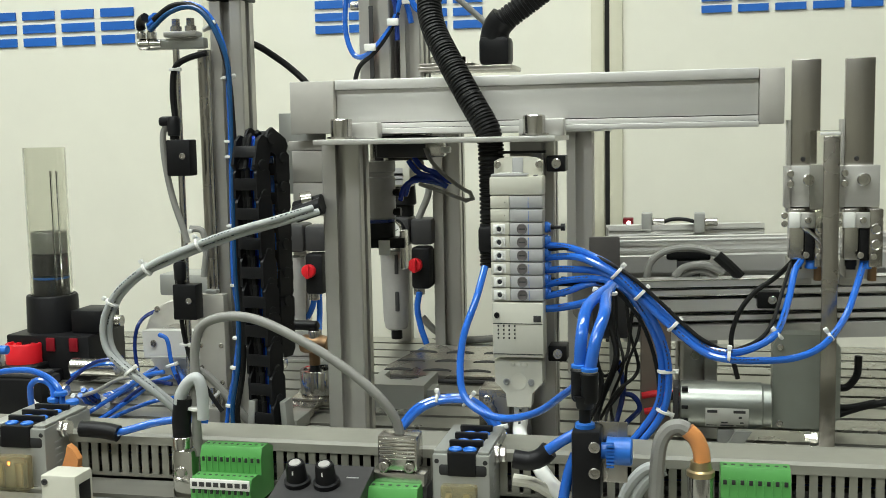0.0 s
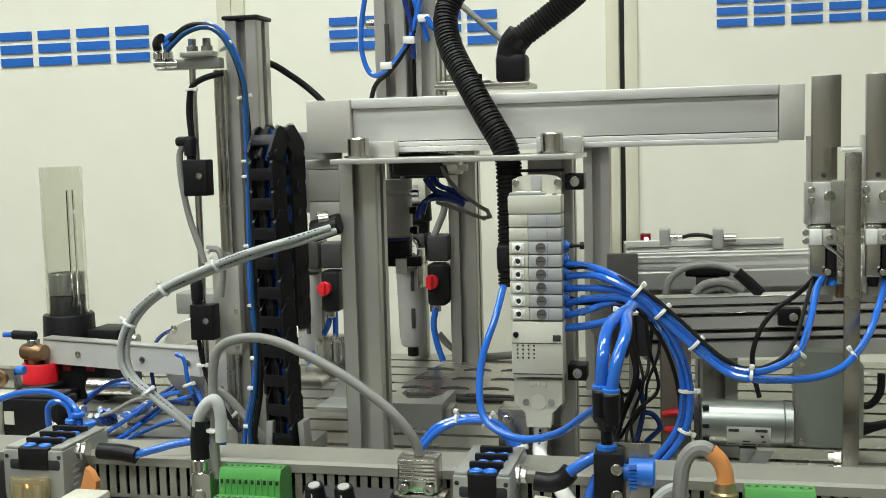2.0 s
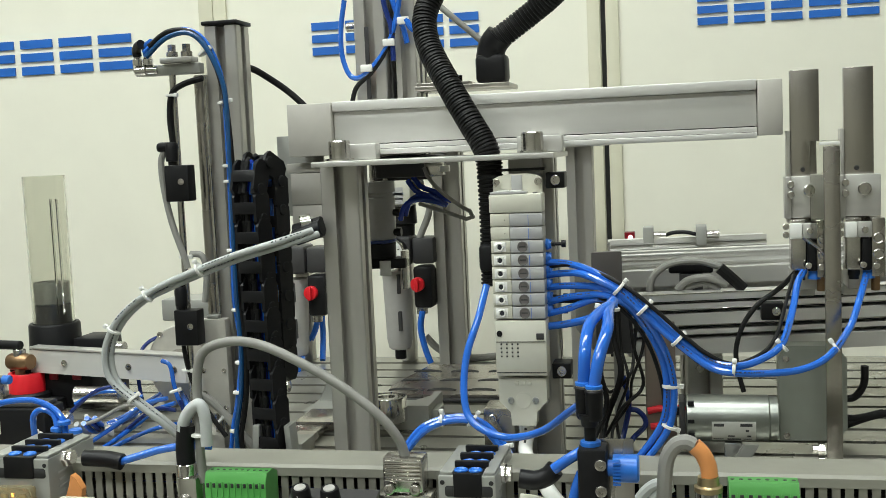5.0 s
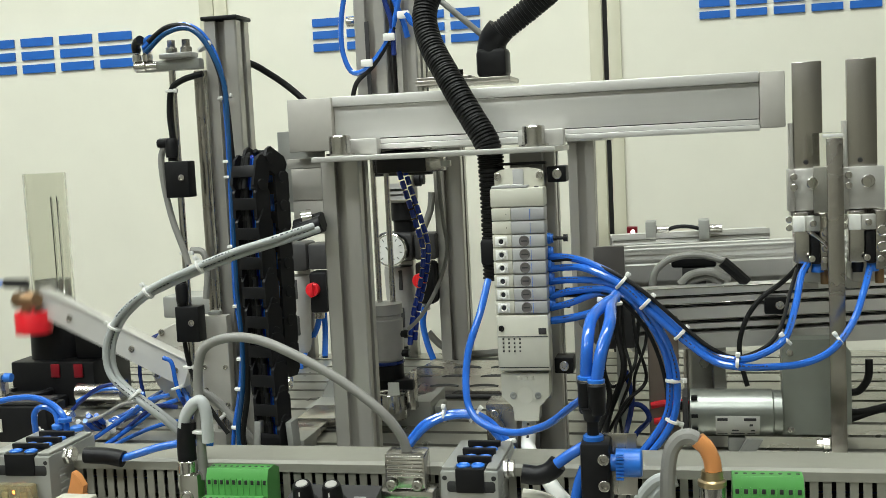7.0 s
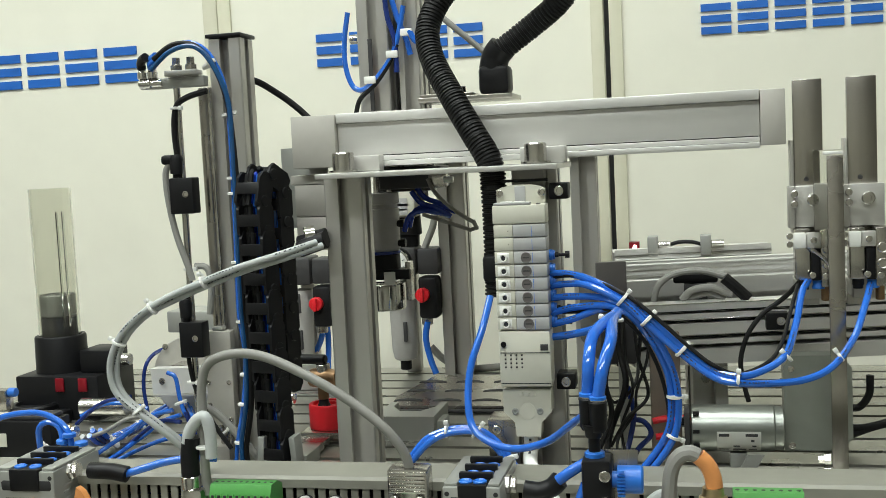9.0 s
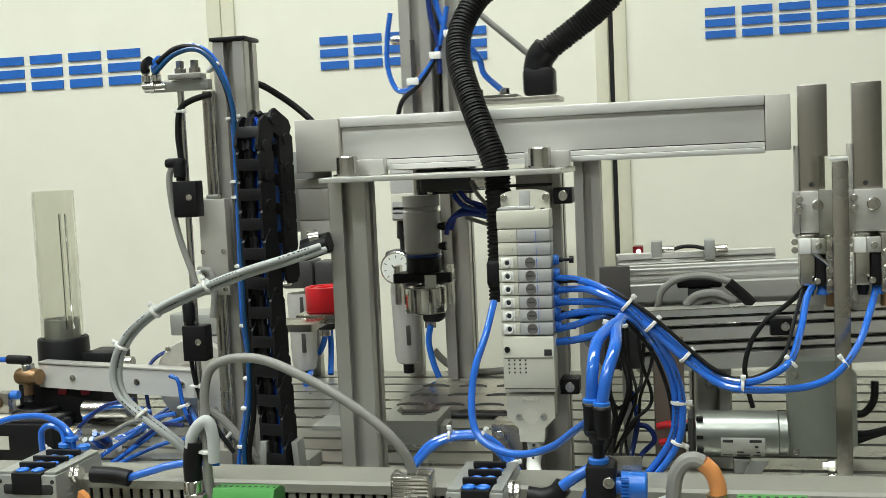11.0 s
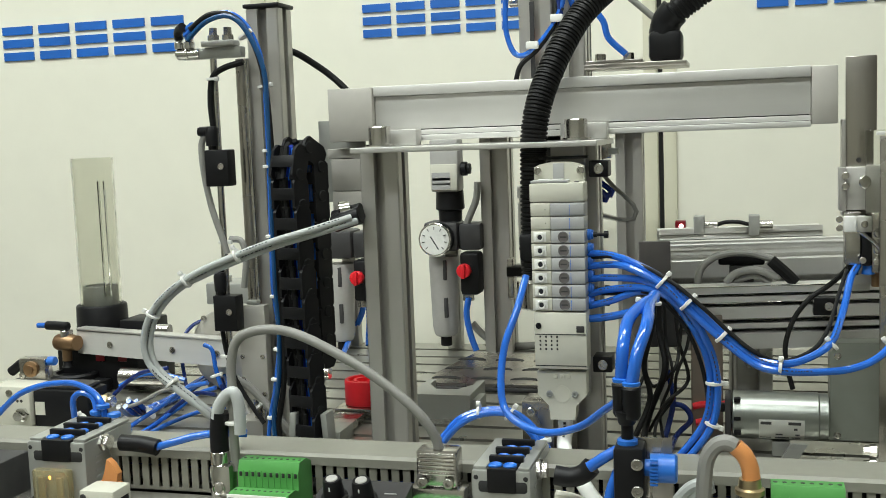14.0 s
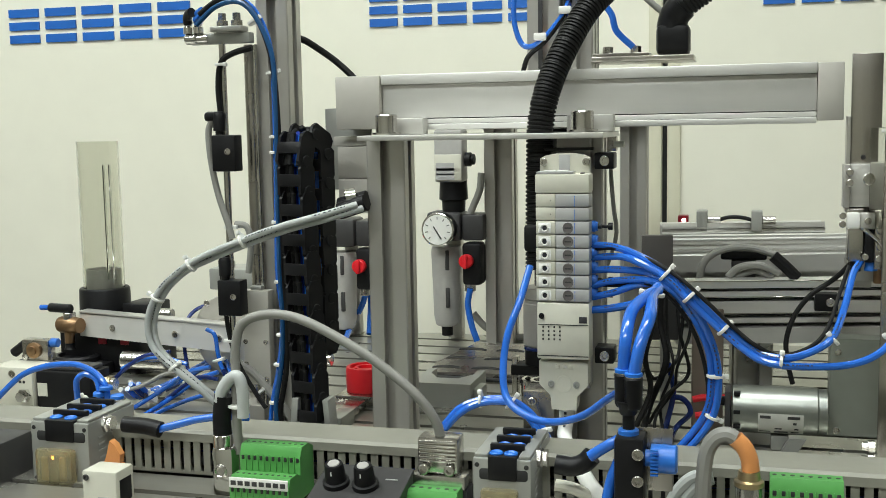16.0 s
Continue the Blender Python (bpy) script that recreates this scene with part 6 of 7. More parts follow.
    # thick grey cable over the duct
    cable("cable", [(-0.1470, -0.1200, 0.0820), (-0.1450, -0.1200, 0.0900), (-0.1390, -0.1200, 0.0980), (-0.1330, -0.1200, 0.1000), (-0.1300, -0.1200, 0.0910), (-0.1300, -0.1200, 0.0720)], 0.0042, CABLE_LIGHT, "light grey cable bent round above a plug", "cable", "sheathed cables", 12)
    cable("cable", [(-0.1360, -0.1150, 0.0450), (-0.1375, -0.1150, 0.0640), (-0.1370, -0.1150, 0.1010), (-0.1360, -0.1150, 0.1210), (-0.1310, -0.1150, 0.1350), (-0.1180, -0.1150, 0.1415), (-0.1000, -0.1150, 0.1425), (-0.0800, -0.1150, 0.1370), (-0.0480, -0.1150, 0.1210), (-0.0250, -0.1150, 0.1060), (-0.0070, -0.1150, 0.0910), (0.0030, -0.1120, 0.0760), (0.0060, -0.1080, 0.0630)], 0.0033, CABLE, "thick grey cable arching over to the flat plug", "cable", "sheathed cables", 14)
    # cables along the column
    cable("cable", [(-0.2150, -0.0030, 0.3470), (-0.1980, -0.0030, 0.3600), (-0.1790, -0.0030, 0.3630), (-0.1650, -0.0030, 0.3510), (-0.1530, -0.0030, 0.3240), (-0.1510, -0.0030, 0.2940), (-0.1510, -0.0030, 0.2510), (-0.1520, -0.0030, 0.1990), (-0.1520, -0.0030, 0.1550), (-0.1510, -0.0030, 0.1200), (-0.1530, -0.0030, 0.0840), (-0.1590, -0.0030, 0.0520), (-0.1590, -0.0030, 0.0310)], 0.0020, TEAL, "teal blue tube tied along the column", "tube", "column tubes")
    cable("air_tube", [(-0.2200, 0.0030, 0.3510), (-0.2030, 0.0030, 0.3630), (-0.1840, 0.0030, 0.3670), (-0.1680, 0.0030, 0.3570), (-0.1570, 0.0030, 0.3330), (-0.1550, 0.0030, 0.3030), (-0.1550, 0.0030, 0.2550), (-0.1560, 0.0030, 0.2030), (-0.1570, 0.0030, 0.1540), (-0.1540, 0.0030, 0.1180), (-0.1580, 0.0030, 0.0820), (-0.1650, 0.0030, 0.0500), (-0.1680, 0.0030, 0.0290)], 0.0017, BLUE, "thin blue tube tied along the column", "tube", "column tubes")
    cable("cable", [(-0.2128, -0.0020, 0.3550), (-0.1958, -0.0020, 0.3650), (-0.1768, -0.0020, 0.3630), (-0.1618, -0.0020, 0.3450), (-0.1528, -0.0020, 0.3150), (-0.1498, -0.0020, 0.2680), (-0.1498, -0.0020, 0.2210), (-0.1508, -0.0020, 0.1680), (-0.1478, -0.0020, 0.1190), (-0.1498, -0.0020, 0.0780), (-0.1558, -0.0020, 0.0460), (-0.1538, -0.0020, 0.0280)], 0.0022, RUBBER, "thin black cable tied along the column", "cable", "column tubes")
    cable("cable", [(-0.1740, 0.0080, 0.3290), (-0.1910, 0.0080, 0.3250), (-0.2010, 0.0080, 0.3180), (-0.2040, 0.0080, 0.3000), (-0.2030, 0.0080, 0.2800)], 0.0024, RUBBER, "thin black cable from the bracket to a sensor", "cable")
    cable("cable", [(-0.2090, 0.0060, 0.2740), (-0.2130, 0.0060, 0.2650), (-0.2120, 0.0060, 0.2430), (-0.2070, 0.0060, 0.2160), (-0.1990, 0.0060, 0.1910), (-0.1960, 0.0060, 0.1800)], 0.0026, CABLE, "thin grey sensor cable along the rod", "cable")
    cable("cable", [(-0.1960, 0.0120, 0.1910), (-0.1860, 0.0120, 0.1890), (-0.1830, 0.0120, 0.1750), (-0.1860, 0.0120, 0.1520)], 0.0026, CABLE, "thin grey sensor cable looping behind the rod", "cable")
    cable("cable", [(-0.2020, 0.0080, 0.1710), (-0.2070, 0.0080, 0.1520), (-0.2060, 0.0080, 0.1300), (-0.2030, 0.0080, 0.1020), (-0.1960, 0.0080, 0.0790), (-0.1830, 0.0080, 0.0570), (-0.1730, 0.0080, 0.0430)], 0.0019, RUBBER, "thin black cable hanging beside the rod", "cable")
    cable("cable", [(-0.1660, 0.0670, 0.3420), (-0.1560, 0.0720, 0.3380), (-0.1470, 0.0800, 0.3310), (-0.1360, 0.0860, 0.3220), (-0.1240, 0.0880, 0.3110), (-0.1130, 0.0880, 0.2990)], 0.0028, RUBBER, "thin black cable between column and beam", "cable")
    cable("cable", [(-0.2020, 0.0200, 0.0760), (-0.1880, 0.0200, 0.0680), (-0.1710, 0.0200, 0.0500), (-0.1540, 0.0200, 0.0300)], 0.0036, CABLE, "grey cable on the table behind the duct", "cable")
    # loose tubes on the table at the magazine
    blue = "blue tube lying loosely on the profile table"
    for x, z in ((-0.2795, 0.0690), (-0.2853, 0.0640), (-0.2700, 0.0625)):
        lone("tube_collar", lathe((x, -0.052, z - 0.002), (x, -0.052, z + 0.1), [(0, 0.0040), (0.0005, 0.0052), (0.003, 0.0052), (0.0038, 0.0042)], 18), BLUE_MID, "blue push-in collar holding an air tube", "fitting", group="tube collars")
    for k, pts in enumerate(([(-0.3820, -0.0500, 0.0540), (-0.3580, -0.0500, 0.0740), (-0.3400, -0.0500, 0.0815), (-0.3230, -0.0500, 0.0850), (-0.3050, -0.0500, 0.0855), (-0.2900, -0.0500, 0.0800), (-0.2800, -0.0520, 0.0710), (-0.2785, -0.0520, 0.0600)], [(-0.3080, -0.0480, 0.0560), (-0.3065, -0.0500, 0.0730), (-0.2985, -0.0500, 0.0785), (-0.2890, -0.0500, 0.0745), (-0.2855, -0.0520, 0.0650), (-0.2850, -0.0520, 0.0570)],
                [(-0.3230, 0.0310, 0.0210), (-0.3170, 0.0600, 0.0270), (-0.2890, 0.0600, 0.0440), (-0.2690, 0.0600, 0.0570), (-0.2490, 0.0600, 0.0620)], [(-0.3030, 0.0160, 0.0210), (-0.3050, 0.0570, 0.0220), (-0.2890, 0.0800, 0.0340), (-0.2720, 0.0800, 0.0460), (-0.2520, 0.0800, 0.0530)],
                [(-0.3930, 0.1500, 0.0340), (-0.3700, 0.1500, 0.0450), (-0.3450, 0.1500, 0.0470), (-0.3210, 0.1500, 0.0420)], [(-0.2830, 0.1200, 0.0830), (-0.2750, 0.1200, 0.0780), (-0.2720, 0.1200, 0.0590), (-0.2670, 0.1200, 0.0430), (-0.2540, 0.1200, 0.0260), (-0.2150, 0.0720, 0.0210)],
                [(-0.2940, 0.0070, 0.0210), (-0.2970, 0.0600, 0.0210), (-0.2840, 0.1000, 0.0240), (-0.2550, 0.1000, 0.0300)], [(-0.3210, 0.0220, 0.0210), (-0.3310, 0.0570, 0.0210), (-0.3070, 0.0310, 0.0210), (-0.2820, -0.0080, 0.0210)])):
        cable("air_tube", pts, 0.0024 if k < 2 else 0.0020, BLUE, blue, "tube", "loose air tubes")
    for pts in ([(-0.2920, 0.0000, 0.0210), (-0.3070, 0.0700, 0.0220), (-0.2800, 0.0700, 0.0420), (-0.2660, 0.0700, 0.0500), (-0.2470, 0.0700, 0.0490)], [(-0.3830, 0.1000, 0.0240), (-0.3610, 0.1000, 0.0440), (-0.3390, 0.1000, 0.0590), (-0.3100, 0.1000, 0.0650)], [(-0.3300, 0.1710, 0.0210), (-0.3410, 0.1850, 0.0340), (-0.3430, 0.1850, 0.0570), (-0.3390, 0.1850, 0.0770), (-0.3340, 0.1950, 0.0870), (-0.3210, 0.2050, 0.0930)], [(-0.2570, 0.1000, 0.0510), (-0.2520, 0.1000, 0.0360), (-0.2410, 0.1000, 0.0260)]):
        cable("cable", pts, 0.0019, NAVY, "dark tube lying loosely on the profile table", "tube", "loose air tubes")
    for pts in ([(-0.3300, 0.0500, 0.0390), (-0.3100, 0.0500, 0.0450), (-0.2880, 0.0500, 0.0560), (-0.2710, 0.0500, 0.0590)], [(-0.3460, 0.0600, 0.0230), (-0.3220, 0.0600, 0.0390), (-0.3020, 0.0600, 0.0490)], [(-0.2070, 0.0500, 0.0700), (-0.2000, 0.0500, 0.0500), (-0.1880, 0.0500, 0.0340)]):
        cable("cable", pts, 0.0018, CABLE, "thin grey cable lying on the profile table", "cable", "loose air tubes")
    # regulator tubes
    cable("air_tube", [(-0.1020, 0.4000, 0.0840), (-0.1050, 0.4000, 0.0650), (-0.1010, 0.4000, 0.0420), (-0.0950, 0.4000, 0.0240)], 0.0036, BLUE, "blue tube below the red shut-off valve", "tube", "blue air tubes")
    cable("air_tube", [(-0.2400, 0.4400, 0.0780), (-0.2450, 0.4400, 0.0570), (-0.2580, 0.4400, 0.0330), (-0.2460, 0.3760, 0.0210)], 0.0036, BLUE, "blue tube below the red shut-off valve", "tube", "blue air tubes")
    cable("air_tube", [(-0.2390, 0.4500, 0.0770), (-0.2390, 0.4500, 0.0490), (-0.2350, 0.4320, 0.0210)], 0.0036, BLUE, "blue tube below the red shut-off valve", "tube", "blue air tubes")
    cable("cable", [(-0.1090, 0.4400, 0.0480), (-0.0960, 0.4400, 0.0340), (-0.0780, 0.4400, 0.0240), (-0.0510, 0.4400, 0.0220), (-0.0150, 0.4400, 0.0250)], 0.0042, CABLE, "grey cable on the table behind the regulator", "cable")
    cable("cable", [(-0.0900, 0.4100, 0.2130), (-0.0920, 0.4100, 0.1940), (-0.1000, 0.4100, 0.1750), (-0.1070, 0.4100, 0.1590)], 0.004, CABLE, "grey cable from the pressure switch", "cable")
    # cables at the conveyor
    cable("cable", [(0.1700, 0.2830, 0.1725), (0.1800, 0.2830, 0.1755), (0.1920, 0.2830, 0.1755), (0.2020, 0.2830, 0.1730)], 0.0019, RUBBER, "thin black sensor cable on the conveyor", "cable")
    cable("cable", [(0.1600, 0.1400, 0.1370), (0.1640, 0.1400, 0.1510), (0.1780, 0.1400, 0.1610), (0.2000, 0.1400, 0.1630), (0.2220, 0.1400, 0.1570)], 0.0030, CABLE, "grey cable bundle curving over the conveyor", "cable", "conveyor cables")
    cable("cable", [(0.1830, 0.1300, 0.1400), (0.1920, 0.1300, 0.1480), (0.2070, 0.1300, 0.1500), (0.2240, 0.1300, 0.1440)], 0.0030, CABLE, "grey cable bundle curving over the conveyor", "cable", "conveyor cables")
    cable("cable", [(0.1870, 0.1350, 0.1380), (0.1960, 0.1350, 0.1430), (0.2070, 0.1350, 0.1450), (0.2180, 0.1350, 0.1390)], 0.0030, CABLE, "grey cable bundle curving over the conveyor", "cable", "conveyor cables")
    cable("cable", [(0.2180, 0.1300, 0.1580), (0.2280, 0.1300, 0.1490), (0.2370, 0.1300, 0.1400)], 0.0048, RUBBER, "thick black cable plug on the conveyor", "connector")
    cable("cable", [(0.2710, 0.0500, 0.1640), (0.2640, 0.0550, 0.1550), (0.2560, 0.0600, 0.1470), (0.2440, 0.0600, 0.1380), (0.2330, 0.0600, 0.1230), (0.2270, 0.0600, 0.1040), (0.2280, 0.0600, 0.0870), (0.2320, 0.0600, 0.0700)], 0.0019, RUBBER, "thin black cable hanging in a bow before the conveyor", "cable")
    for pts, r in (([(0.1340, 0.0400, 0.1450), (0.1310, 0.0400, 0.1170), (0.1240, 0.0500, 0.0880), (0.1280, 0.0500, 0.0620), (0.1170, 0.0400, 0.0340)], 0.0022), ([(0.1520, 0.0800, 0.1350), (0.1490, 0.0800, 0.1010), (0.1460, 0.0600, 0.0830), (0.1300, 0.0700, 0.0670), (0.1230, 0.0700, 0.0750), (0.1190, 0.0600, 0.0690)], 0.0014), ([(0.1390, 0.0600, 0.1420), (0.1400, 0.0600, 0.1050), (0.1450, 0.0500, 0.0810), (0.1350, 0.0600, 0.0500), (0.1380, 0.0500, 0.0280)], 0.0012),
                   ([(0.1470, 0.0500, 0.1370), (0.1500, 0.0500, 0.1070), (0.1560, 0.0600, 0.0750), (0.1400, 0.0500, 0.0590), (0.1260, 0.0600, 0.0340)], 0.0014), ([(0.1340, 0.0700, 0.1400), (0.1340, 0.0700, 0.1110), (0.1390, 0.0600, 0.0830), (0.1260, 0.0600, 0.0460), (0.1220, 0.0220, 0.0210)], 0.0026), ([(0.1580, 0.0500, 0.1370), (0.1570, 0.0500, 0.1070), (0.1480, 0.0500, 0.0810), (0.1450, 0.0600, 0.0610), (0.1320, 0.0500, 0.0410), (0.1350, 0.0250, 0.0210)], 0.0012)):
        cable("cable", pts, r, RUBBER, "thin black cable hanging behind the fittings", "cable", "hanging cables")
    for pts in ([(0.1400, 0.0700, 0.0800), (0.1440, 0.0700, 0.0580), (0.1400, 0.0700, 0.0360), (0.1350, 0.0540, 0.0210)], [(0.1360, 0.0900, 0.0480), (0.1500, 0.0900, 0.0470), (0.1560, 0.0900, 0.0360), (0.1450, 0.0900, 0.0230), (0.1420, 0.0410, 0.0210)]):
        cable("cable", pts, 0.0022, NAVY, "thin dark blue wire behind the fittings", "cable", "hanging cables")
    for pts in ([(0.1580, 0.0900, 0.0470), (0.1680, 0.0900, 0.0490), (0.1730, 0.0900, 0.0480)], [(0.1600, 0.0900, 0.0340), (0.1700, 0.0900, 0.0350), (0.1750, 0.0900, 0.0330)]):
        cable("cable", pts, 0.0028, RED, "red crimp sleeve on a motor wire", "connector", "red crimp sleeves")
    cable("cable", [(0.1730, 0.0900, 0.0480), (0.1830, 0.0900, 0.0510), (0.1890, 0.0900, 0.0490)], 0.0013, RED, "thin red wire to the conveyor motor", "cable")
    cable("cable", [(0.2680, 0.0300, 0.1960), (0.2770, 0.0300, 0.1890), (0.2870, 0.0300, 0.1800), (0.2980, 0.0300, 0.1640)], 0.0016, STEEL, "thin steel cable beside the stop gate", "cable")
    for pts in ([(0.3070, 0.1200, 0.0260), (0.3260, 0.1200, 0.0340), (0.3430, 0.1200, 0.0390), (0.3650, 0.1200, 0.0430)], [(0.3060, 0.1200, 0.0360), (0.3220, 0.1200, 0.0350), (0.3430, 0.1200, 0.0400)], [(0.3260, 0.1000, 0.0820), (0.3250, 0.1000, 0.0670), (0.3180, 0.1000, 0.0570), (0.3100, 0.1000, 0.0560)]):
        cable("cable", pts, 0.003, RUBBER, "black cable lying behind the motor", "cable", "hanging cables")
    # tied bundles on the table behind the valve block
    back = [(-0.3235, 0.0480, 0.0420), (-0.3255, 0.0700, 0.0290), (-0.3270, 0.1100, 0.0260), (-0.3290, 0.1450, 0.0260), (-0.3340, 0.1820, 0.0260), (-0.3380, 0.2240, 0.0260)]
    cross = [(-0.3300, 0.2300, 0.0420), (-0.3130, 0.2060, 0.0330), (-0.2900, 0.1700, 0.0290), (-0.2730, 0.1430, 0.0270), (-0.2290, 0.0750, 0.0250), (-0.1870, 0.0280, 0.0250)]
    for line, spread in ((back, ((0, 0, BLUE), (0.0050, 0.0005, NAVY), (0.0025, 0.0042, BLUE), (-0.0050, 0.0, CABLE_LIGHT), (0.0080, 0.0035, BLUE))), (cross, ((0, 0, NAVY), (0.0052, 0.0, BLUE), (0.0026, 0.0043, BLUE), (0.0100, 0.0, CABLE)))):
        for dx, dz, m in spread:
            cable("air_tube", [(x + dx, y + dx * 0.6, z + dz) for x, y, z in line], 0.0023, m, "tube in a tied bundle lying on the profile table", "tube", "bundled tubes")
    # ties
    for p, d, r in (((0.1460, -0.0480, 0.1660), (1, 0, -0.9), 0.0075), ((0.1620, -0.0510, 0.1520), (1, 0, -1), 0.0075), ((0.1840, -0.0530, 0.1310), (1, 0, -1), 0.0068), ((0.2200, -0.0580, 0.1120), (1, 0, -0.1), 0.0062)):
        tie(p, d, r)
    for p, d, r in (((0.2535, -0.0390, 0.1235), (1, 0, 0.9), 0.005), ((0.2890, -0.0200, 0.1200), (1, 0, 0.7), 0.005), ((0.1770, -0.0430, 0.0690), (-0.4, 0, -1), 0.0065), ((0.1790, -0.0420, 0.0970), (0, 0, -1), 0.0075), ((0.1420, -0.0900, 0.1590), (0.2, 0, 1), 0.0085),
                    ((0.0170, -0.0420, 0.0720), (1, 0, 0), 0.0068), ((0.0410, -0.0500, 0.0740), (1, 0, -0.8), 0.0075), ((0.0610, -0.0450, 0.0530), (0.3, 0, -1), 0.0068),
                    ((-0.2120, -0.0330, 0.1640), (1, 0, 0.6), 0.0072), ((-0.2430, -0.0320, 0.1370), (0.6, 0, 1), 0.0072), ((-0.1680, -0.0330, 0.1830), (1, 0, 0.4), 0.0072), ((-0.2330, -0.0280, 0.0820), (0.8, 0, -1), 0.0072),
                    ((-0.1690, 0.0020, 0.3480), (0.6, 0, -1), 0.006), ((-0.1550, 0.0020, 0.3090), (0.2, 0, -1), 0.006), ((-0.1540, 0.0020, 0.2600), (0, 0, -1), 0.006), ((-0.1540, 0.0020, 0.2480), (0, 0, -1), 0.0062), ((-0.1550, 0.0020, 0.1940), (0, 0, -1), 0.006),
                    ((-0.1540, 0.0020, 0.1470), (0, 0, -1), 0.006), ((-0.1530, 0.0020, 0.1050), (0, 0, -1), 0.0068), ((-0.1570, 0.0020, 0.0810), (0, 0, -1), 0.006), ((-0.1620, 0.0020, 0.0500), (0, 0, -1), 0.006),
                    ((-0.2020, 0.0080, 0.3170), (0, 0, -1), 0.0045), ((-0.2000, 0.0100, 0.1890), (0, 0, -1), 0.0055), ((-0.2040, 0.0090, 0.0970), (0, 0, -1), 0.005), ((-0.1350, -0.1160, 0.0790), (0, 0, 1), 0.0095),
                    ((-0.3540, 0.0300, 0.0350), (1, 0, 0.5), 0.005), ((-0.3120, 0.0700, 0.0300), (1, 0, 0.5), 0.0065), ((-0.3320, 0.0600, 0.0170), (1, 0, 0.5), 0.0065), ((-0.2620, 0.1000, 0.0590), (0.3, 0, -1), 0.006), ((-0.1830, 0.0200, 0.0530), (1, 0, -1), 0.0055), ((-0.3310, 0.0700, 0.0390), (1, 0, 0.4), 0.004), ((-0.3245, 0.1000, 0.0275), (0, 1, 0), 0.0066), ((-0.3245, 0.1350, 0.0275), (0, 1, 0), 0.0066), ((-0.3100, 0.2070, 0.0345), (0.5, -0.9, 0), 0.0062), ((-0.2470, 0.1080, 0.0275), (0.6, -0.9, 0), 0.0062)):
        tie(p, d, r)


# ---- build ----
room()
wall_mark(-0.290, 0.419, 1.0, 0.0470)
wall_mark(-0.847, 0.420, 1.13, 0.0608)
wall_mark(0.212, 0.423, 0.86, 0.0440)
table()
frame_stand()
gantry_slide, gripper, GRIP = gantry()
loop_bits = tube_chain("tube_piece", LOOP_UP, 18, 0.0023, INDIGO, gantry_slide)
loop_bits_dark = tube_chain("tube_piece", LOOP_UP, 18, 0.0023, INDIGO, gantry_slide)
wire_bits = tube_chain("wire_piece", WIRE_UP, 18, 0.0017, CABLE, gantry_slide)
hose, hose_bits = corrugated_hose()
valve_terminal()
lift_column()
slide = lift_slide()
links = drag_chain()
magazine()
arm, head = swivel_arm()
red_piece = stack_piece("workpiece", -0.471, 0.192, SEAT, RED, "red plastic cylindrical workpiece with a hollow top")
silver_piece = stack_piece("workpiece", -0.146, 0.14, REST, CHROME, "polished aluminium cylindrical workpiece")
STACK_Z = 0.0760
stack = [stack_piece("workpiece", MX, MY, STACK_Z + 0.0232 * i, m, s, r) for i, (m, s, r) in enumerate((
    (DARK, "black plastic cylindrical workpiece with a blue band, inside the magazine", True),
    (DARK, "dark grey plastic cylindrical workpiece inside the magazine", False),
    (GALV, "silver cylindrical workpiece on top of the magazine stack", False)))]
inner_things()
conveyor()
stops()
cable_duct()
control_front()
tubes()


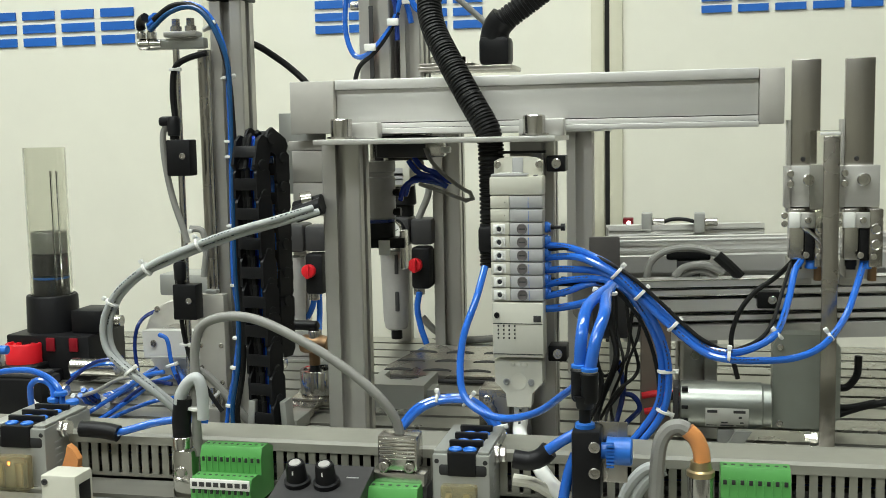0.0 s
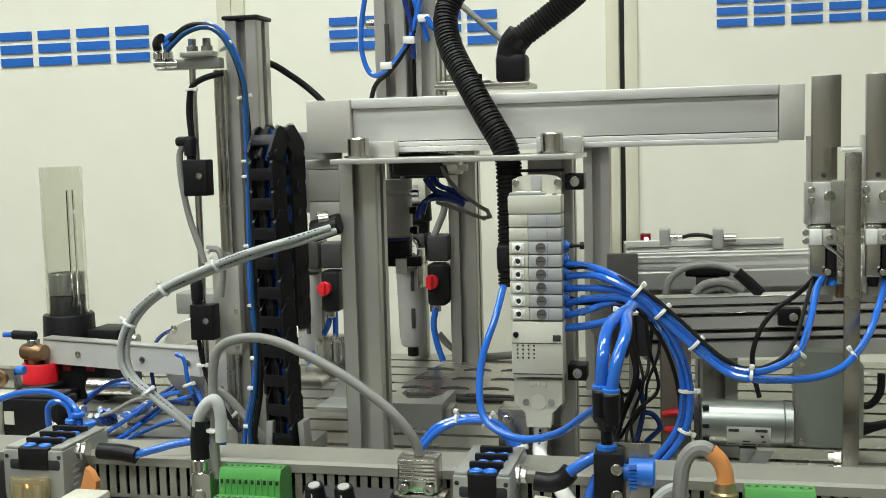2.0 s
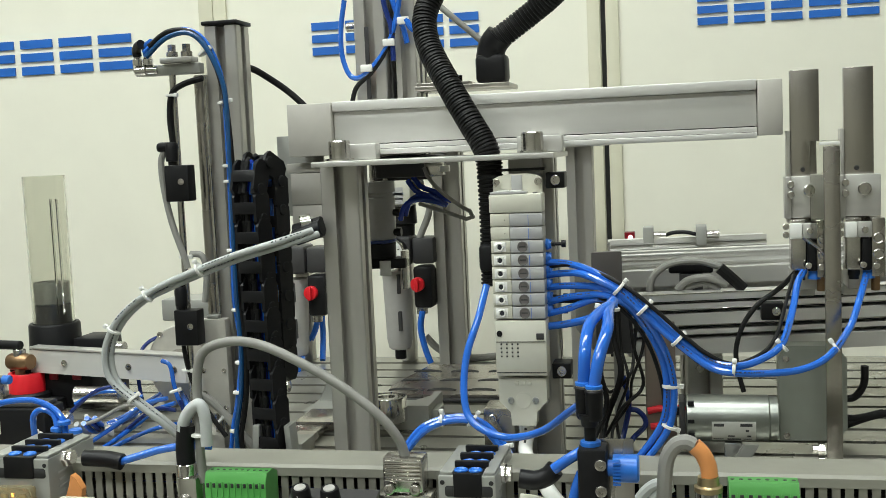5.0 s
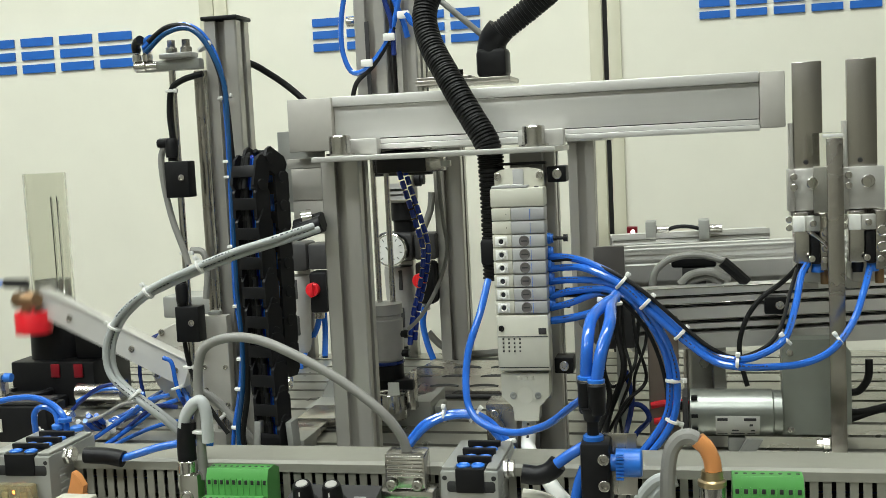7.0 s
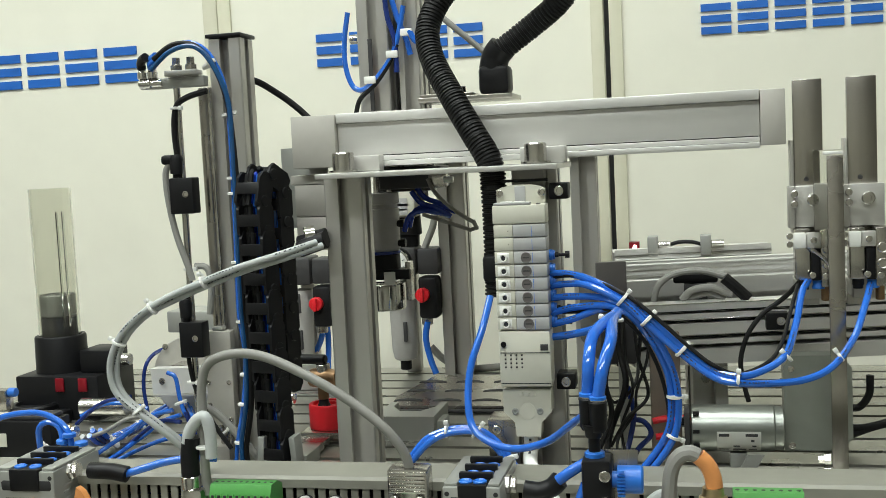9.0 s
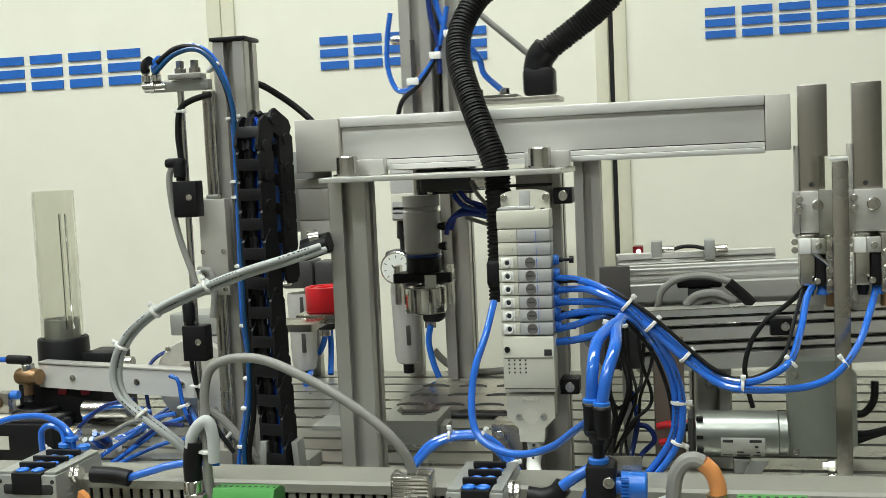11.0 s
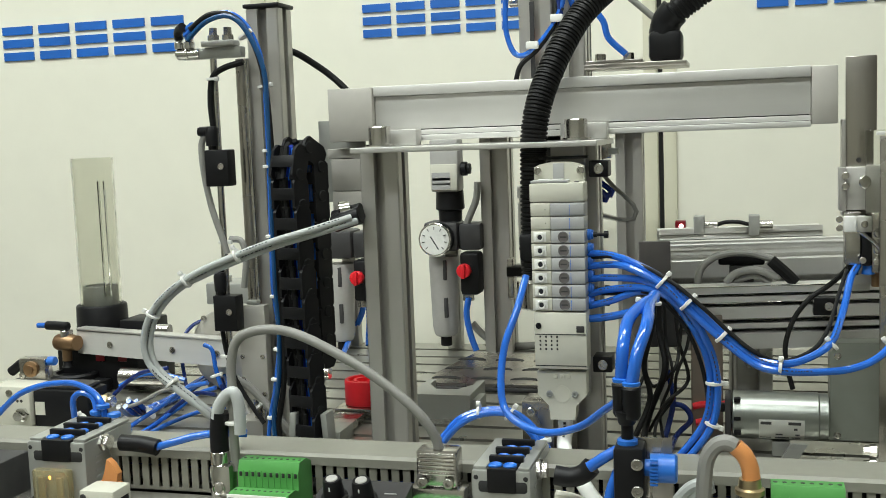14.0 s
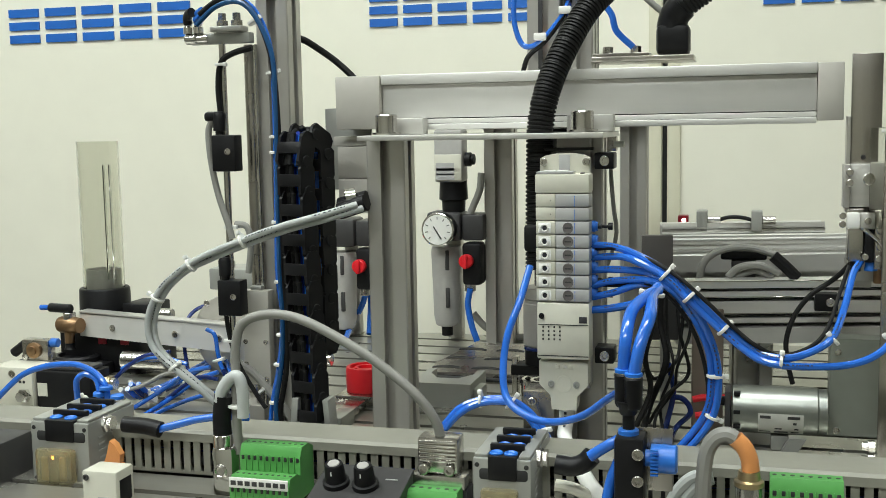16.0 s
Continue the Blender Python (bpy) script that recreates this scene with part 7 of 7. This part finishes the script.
def motions():
    # swivel arm: 180 points to the magazine, 0 to the lift
    turn = [(0, 3), (0.6, 3), (0.7, 40), (0.8, 88), (0.9, 102), (1.0, 114), (1.1, 131), (1.2, 148), (1.3, 162), (1.4, 173), (1.5, 179), (6.8, 179), (6.9, 173), (7.0, 158), (7.1, 142), (7.2, 124), (7.3, 104), (7.4, 84), (7.5, 58), (7.6, 36), (7.7, 19),
            (7.8, 8), (7.9, 3), (9.6, 3), (9.8, 40), (10.0, 90), (10.2, 130), (10.4, 160), (10.6, 179), (16, 179)]
    walk(arm, [(t, pose(PX, PY, PZ, 0, -a, YAW)) for t, a in turn])
    walk(head, [(t, Matrix.Translation((ARM, 0, 0)) @ pose(0, 0, 0, 0, a, 0)) for t, a in turn])

    def tip(a):
        r = ARM * math.cos(radians(a))
        return PX + r * math.cos(radians(YAW)), PY + r * math.sin(radians(YAW)), PZ + ARM * math.sin(radians(a))

    lift = [(0, 0), (1.75, 0), (1.9, 0.02), (2.05, 0.055), (2.2, 0.095), (2.35, LIFT), (3.7, LIFT), (3.85, 0.09), (4.0, 0.055), (4.2, 0.02), (4.5, 0), (9.7, 0), (9.9, 0.03), (10.2, 0.09), (10.5, LIFT), (12.3, LIFT), (12.4, 0.102), (12.5, 0.086), (12.65, 0.060),
            (12.8, 0.033), (12.9, 0.016), (13.05, 0.0), (16, 0)]
    walk(slide, [(t, pose(-0.21, 0.06, 0.055 + h)) for t, h in lift])
    for i, ob in enumerate(links):
        rows = []
        for t, h in lift:
            x, z, a = chain_point((i + 0.5) * PITCH, 0.2590 + h * 0.41)
            lean = -0.012 * max(0, 1 - (z - 0.03) / 0.2) if a == 90 else 0
            rows.append((t, pose(x - CHX0, lean, z - 0.03, 0, -a, 0)))
        walk(ob, rows)

    # red workpiece
    sx, sy, sz = tip(179)
    gap = SEAT - sz
    rows = [(0, pose(sx, sy, SEAT)), (6.8, pose(sx, sy, SEAT))]
    for t, a in turn:
        if 6.8 < t < 7.8:
            x, y, z = tip(a)
            rows.append((t, pose(x, y, z + gap)))
    xe, ye, ze = tip(3)
    rows += [(7.8, pose(xe, ye, REST + 0.012)), (7.9, pose(xe, ye, REST))]
    rows += [(t, pose(xe, ye, REST + h)) for t, h in lift if t > 9]
    walk(red_piece, rows)

    # silver workpiece: lifted, pushed over to the pick block, taken by the gripper
    gx, gy = GRIP
    low, high = 0.0285, 0.1385
    rows = [(t, pose(xe, ye, REST + h)) for t, h in lift if t <= 3.2] + [(3.3, pose(xe, ye, REST + LIFT)), (3.45, pose(gx, gy + 0.02, REST + LIFT)), (4.3, pose(gx, gy + 0.02, 0.10)), (5.0, pose(gx, gy, low)), (8.0, pose(gx, gy, low))]
    rows += [(8.2, pose(gx, gy, low + 0.022)), (8.45, pose(gx, gy, low + 0.073)), (8.65, pose(gx, gy, high)), (9.3, pose(gx, gy, high))]
    ride = [(0, 0), (10.35, 0), (10.6, 0.009), (11.3, 0.0525), (11.5, 0.065), (11.75, 0.0805), (11.95, 0.0925), (12.1, 0.0965), (13.1, 0.0970), (13.6, 0.1005), (14.1, 0.1015), (16, 0.1015)]
    rows += [(t, pose(gx + d, gy, high)) for t, d in ride if 9 < t < 13.7] + [(13.7, pose(gx + 0.1007, gy, high)), (14.0, pose(gx + 0.1013, gy, high - 0.018)), (14.25, pose(gx + 0.1015, gy, high - 0.060)), (14.5, pose(gx + 0.1015, gy, high - 0.100)), (14.7, pose(gx + 0.1015, gy, high - 0.110)), (16, pose(gx + 0.1015, gy, high - 0.110))]
    walk(silver_piece, rows)
    walk(gantry_slide, [(t, pose(-0.02 + d, 0.12, 0.30)) for t, d in ride])
    drop = [(0, 0), (5.6, 0), (5.9, -0.017), (6.3, -0.064), (6.5, -0.104), (6.7, -0.110), (8.0, -0.110), (8.2, -0.088), (8.45, -0.037), (8.65, 0), (13.7, 0), (14.0, -0.018), (14.25, -0.060), (14.5, -0.100), (14.7, -0.110), (16, -0.110)]
    walk(gripper, [(t, pose(gx + 0.02, gy - 0.12, 0.19 - 0.30 + h)) for t, h in drop])

    steps = [drop[0]]
    for (t0, h0), (t1, h1) in zip(drop, drop[1:]):
        cuts = 3 if h0 != h1 else 1
        steps += [(t0 + (t1 - t0) * k / cuts, h0 + (h1 - h0) * k / cuts) for k in range(1, cuts + 1)]
    slide0 = Vector((-0.02, 0.12, 0.30))
    for bits, up, down, off in ((loop_bits, LOOP_UP, LOOP_DOWN, (0, 0, 0)), (loop_bits_dark, LOOP_UP, LOOP_DOWN, (0.0035, 0.004, 0.0035)), (wire_bits, WIRE_UP, WIRE_DOWN, (0, 0, 0))):
        lines = []
        for t, h in steps:
            u = h / -0.110
            a, b = curve(up, 6), curve(down, 6)
            lines.append((t, even([p.lerp(q, u) for p, q in zip(a, b)], len(bits))))
        for i, ob in enumerate(bits):
            rows = []
            for t, line in lines:
                q = (line[i + 1] - line[i]).to_track_quat("Z", "Y")
                rows.append((t, Matrix.Translation((line[i] + line[i + 1]) / 2 - slide0 + Vector(off)) @ q.to_matrix().to_4x4()))
            walk(ob, rows)

    # hose follows the slide
    far = ride[-1][1]
    base = Vector(HOSE_LEFT[0])
    shapes = [(t, even(hose_line(d / far, 0), NHOSE)) for t, d in ride if t < 12.5]
    shapes += [(t, even(hose_line(1, v), NHOSE)) for t, v in ((12.6, 0.05), (13.0, 0.45), (13.5, 0.9), (13.9, 1.0), (16, 1.0))]
    for i, ob in enumerate(hose_bits):
        rows = []
        for t, line in shapes:
            mid = (line[i] + line[i + 1]) / 2 - base
            q = (line[i + 1] - line[i]).to_track_quat("Z", "Y")
            rows.append((t, Matrix.Translation(mid) @ q.to_matrix().to_4x4()))
        walk(ob, rows)

    # magazine stack sinks one piece at a time
    fall = [(0, 0.0232), (1.65, 0.0232), (1.95, 0.0), (9.9, 0.0), (10.2, -0.0232), (16, -0.0232)]
    for i, ob in enumerate(stack):
        walk(ob, [(t, pose(MX, MY, STACK_Z + 0.0232 * i + d)) for t, d in fall])


motions()
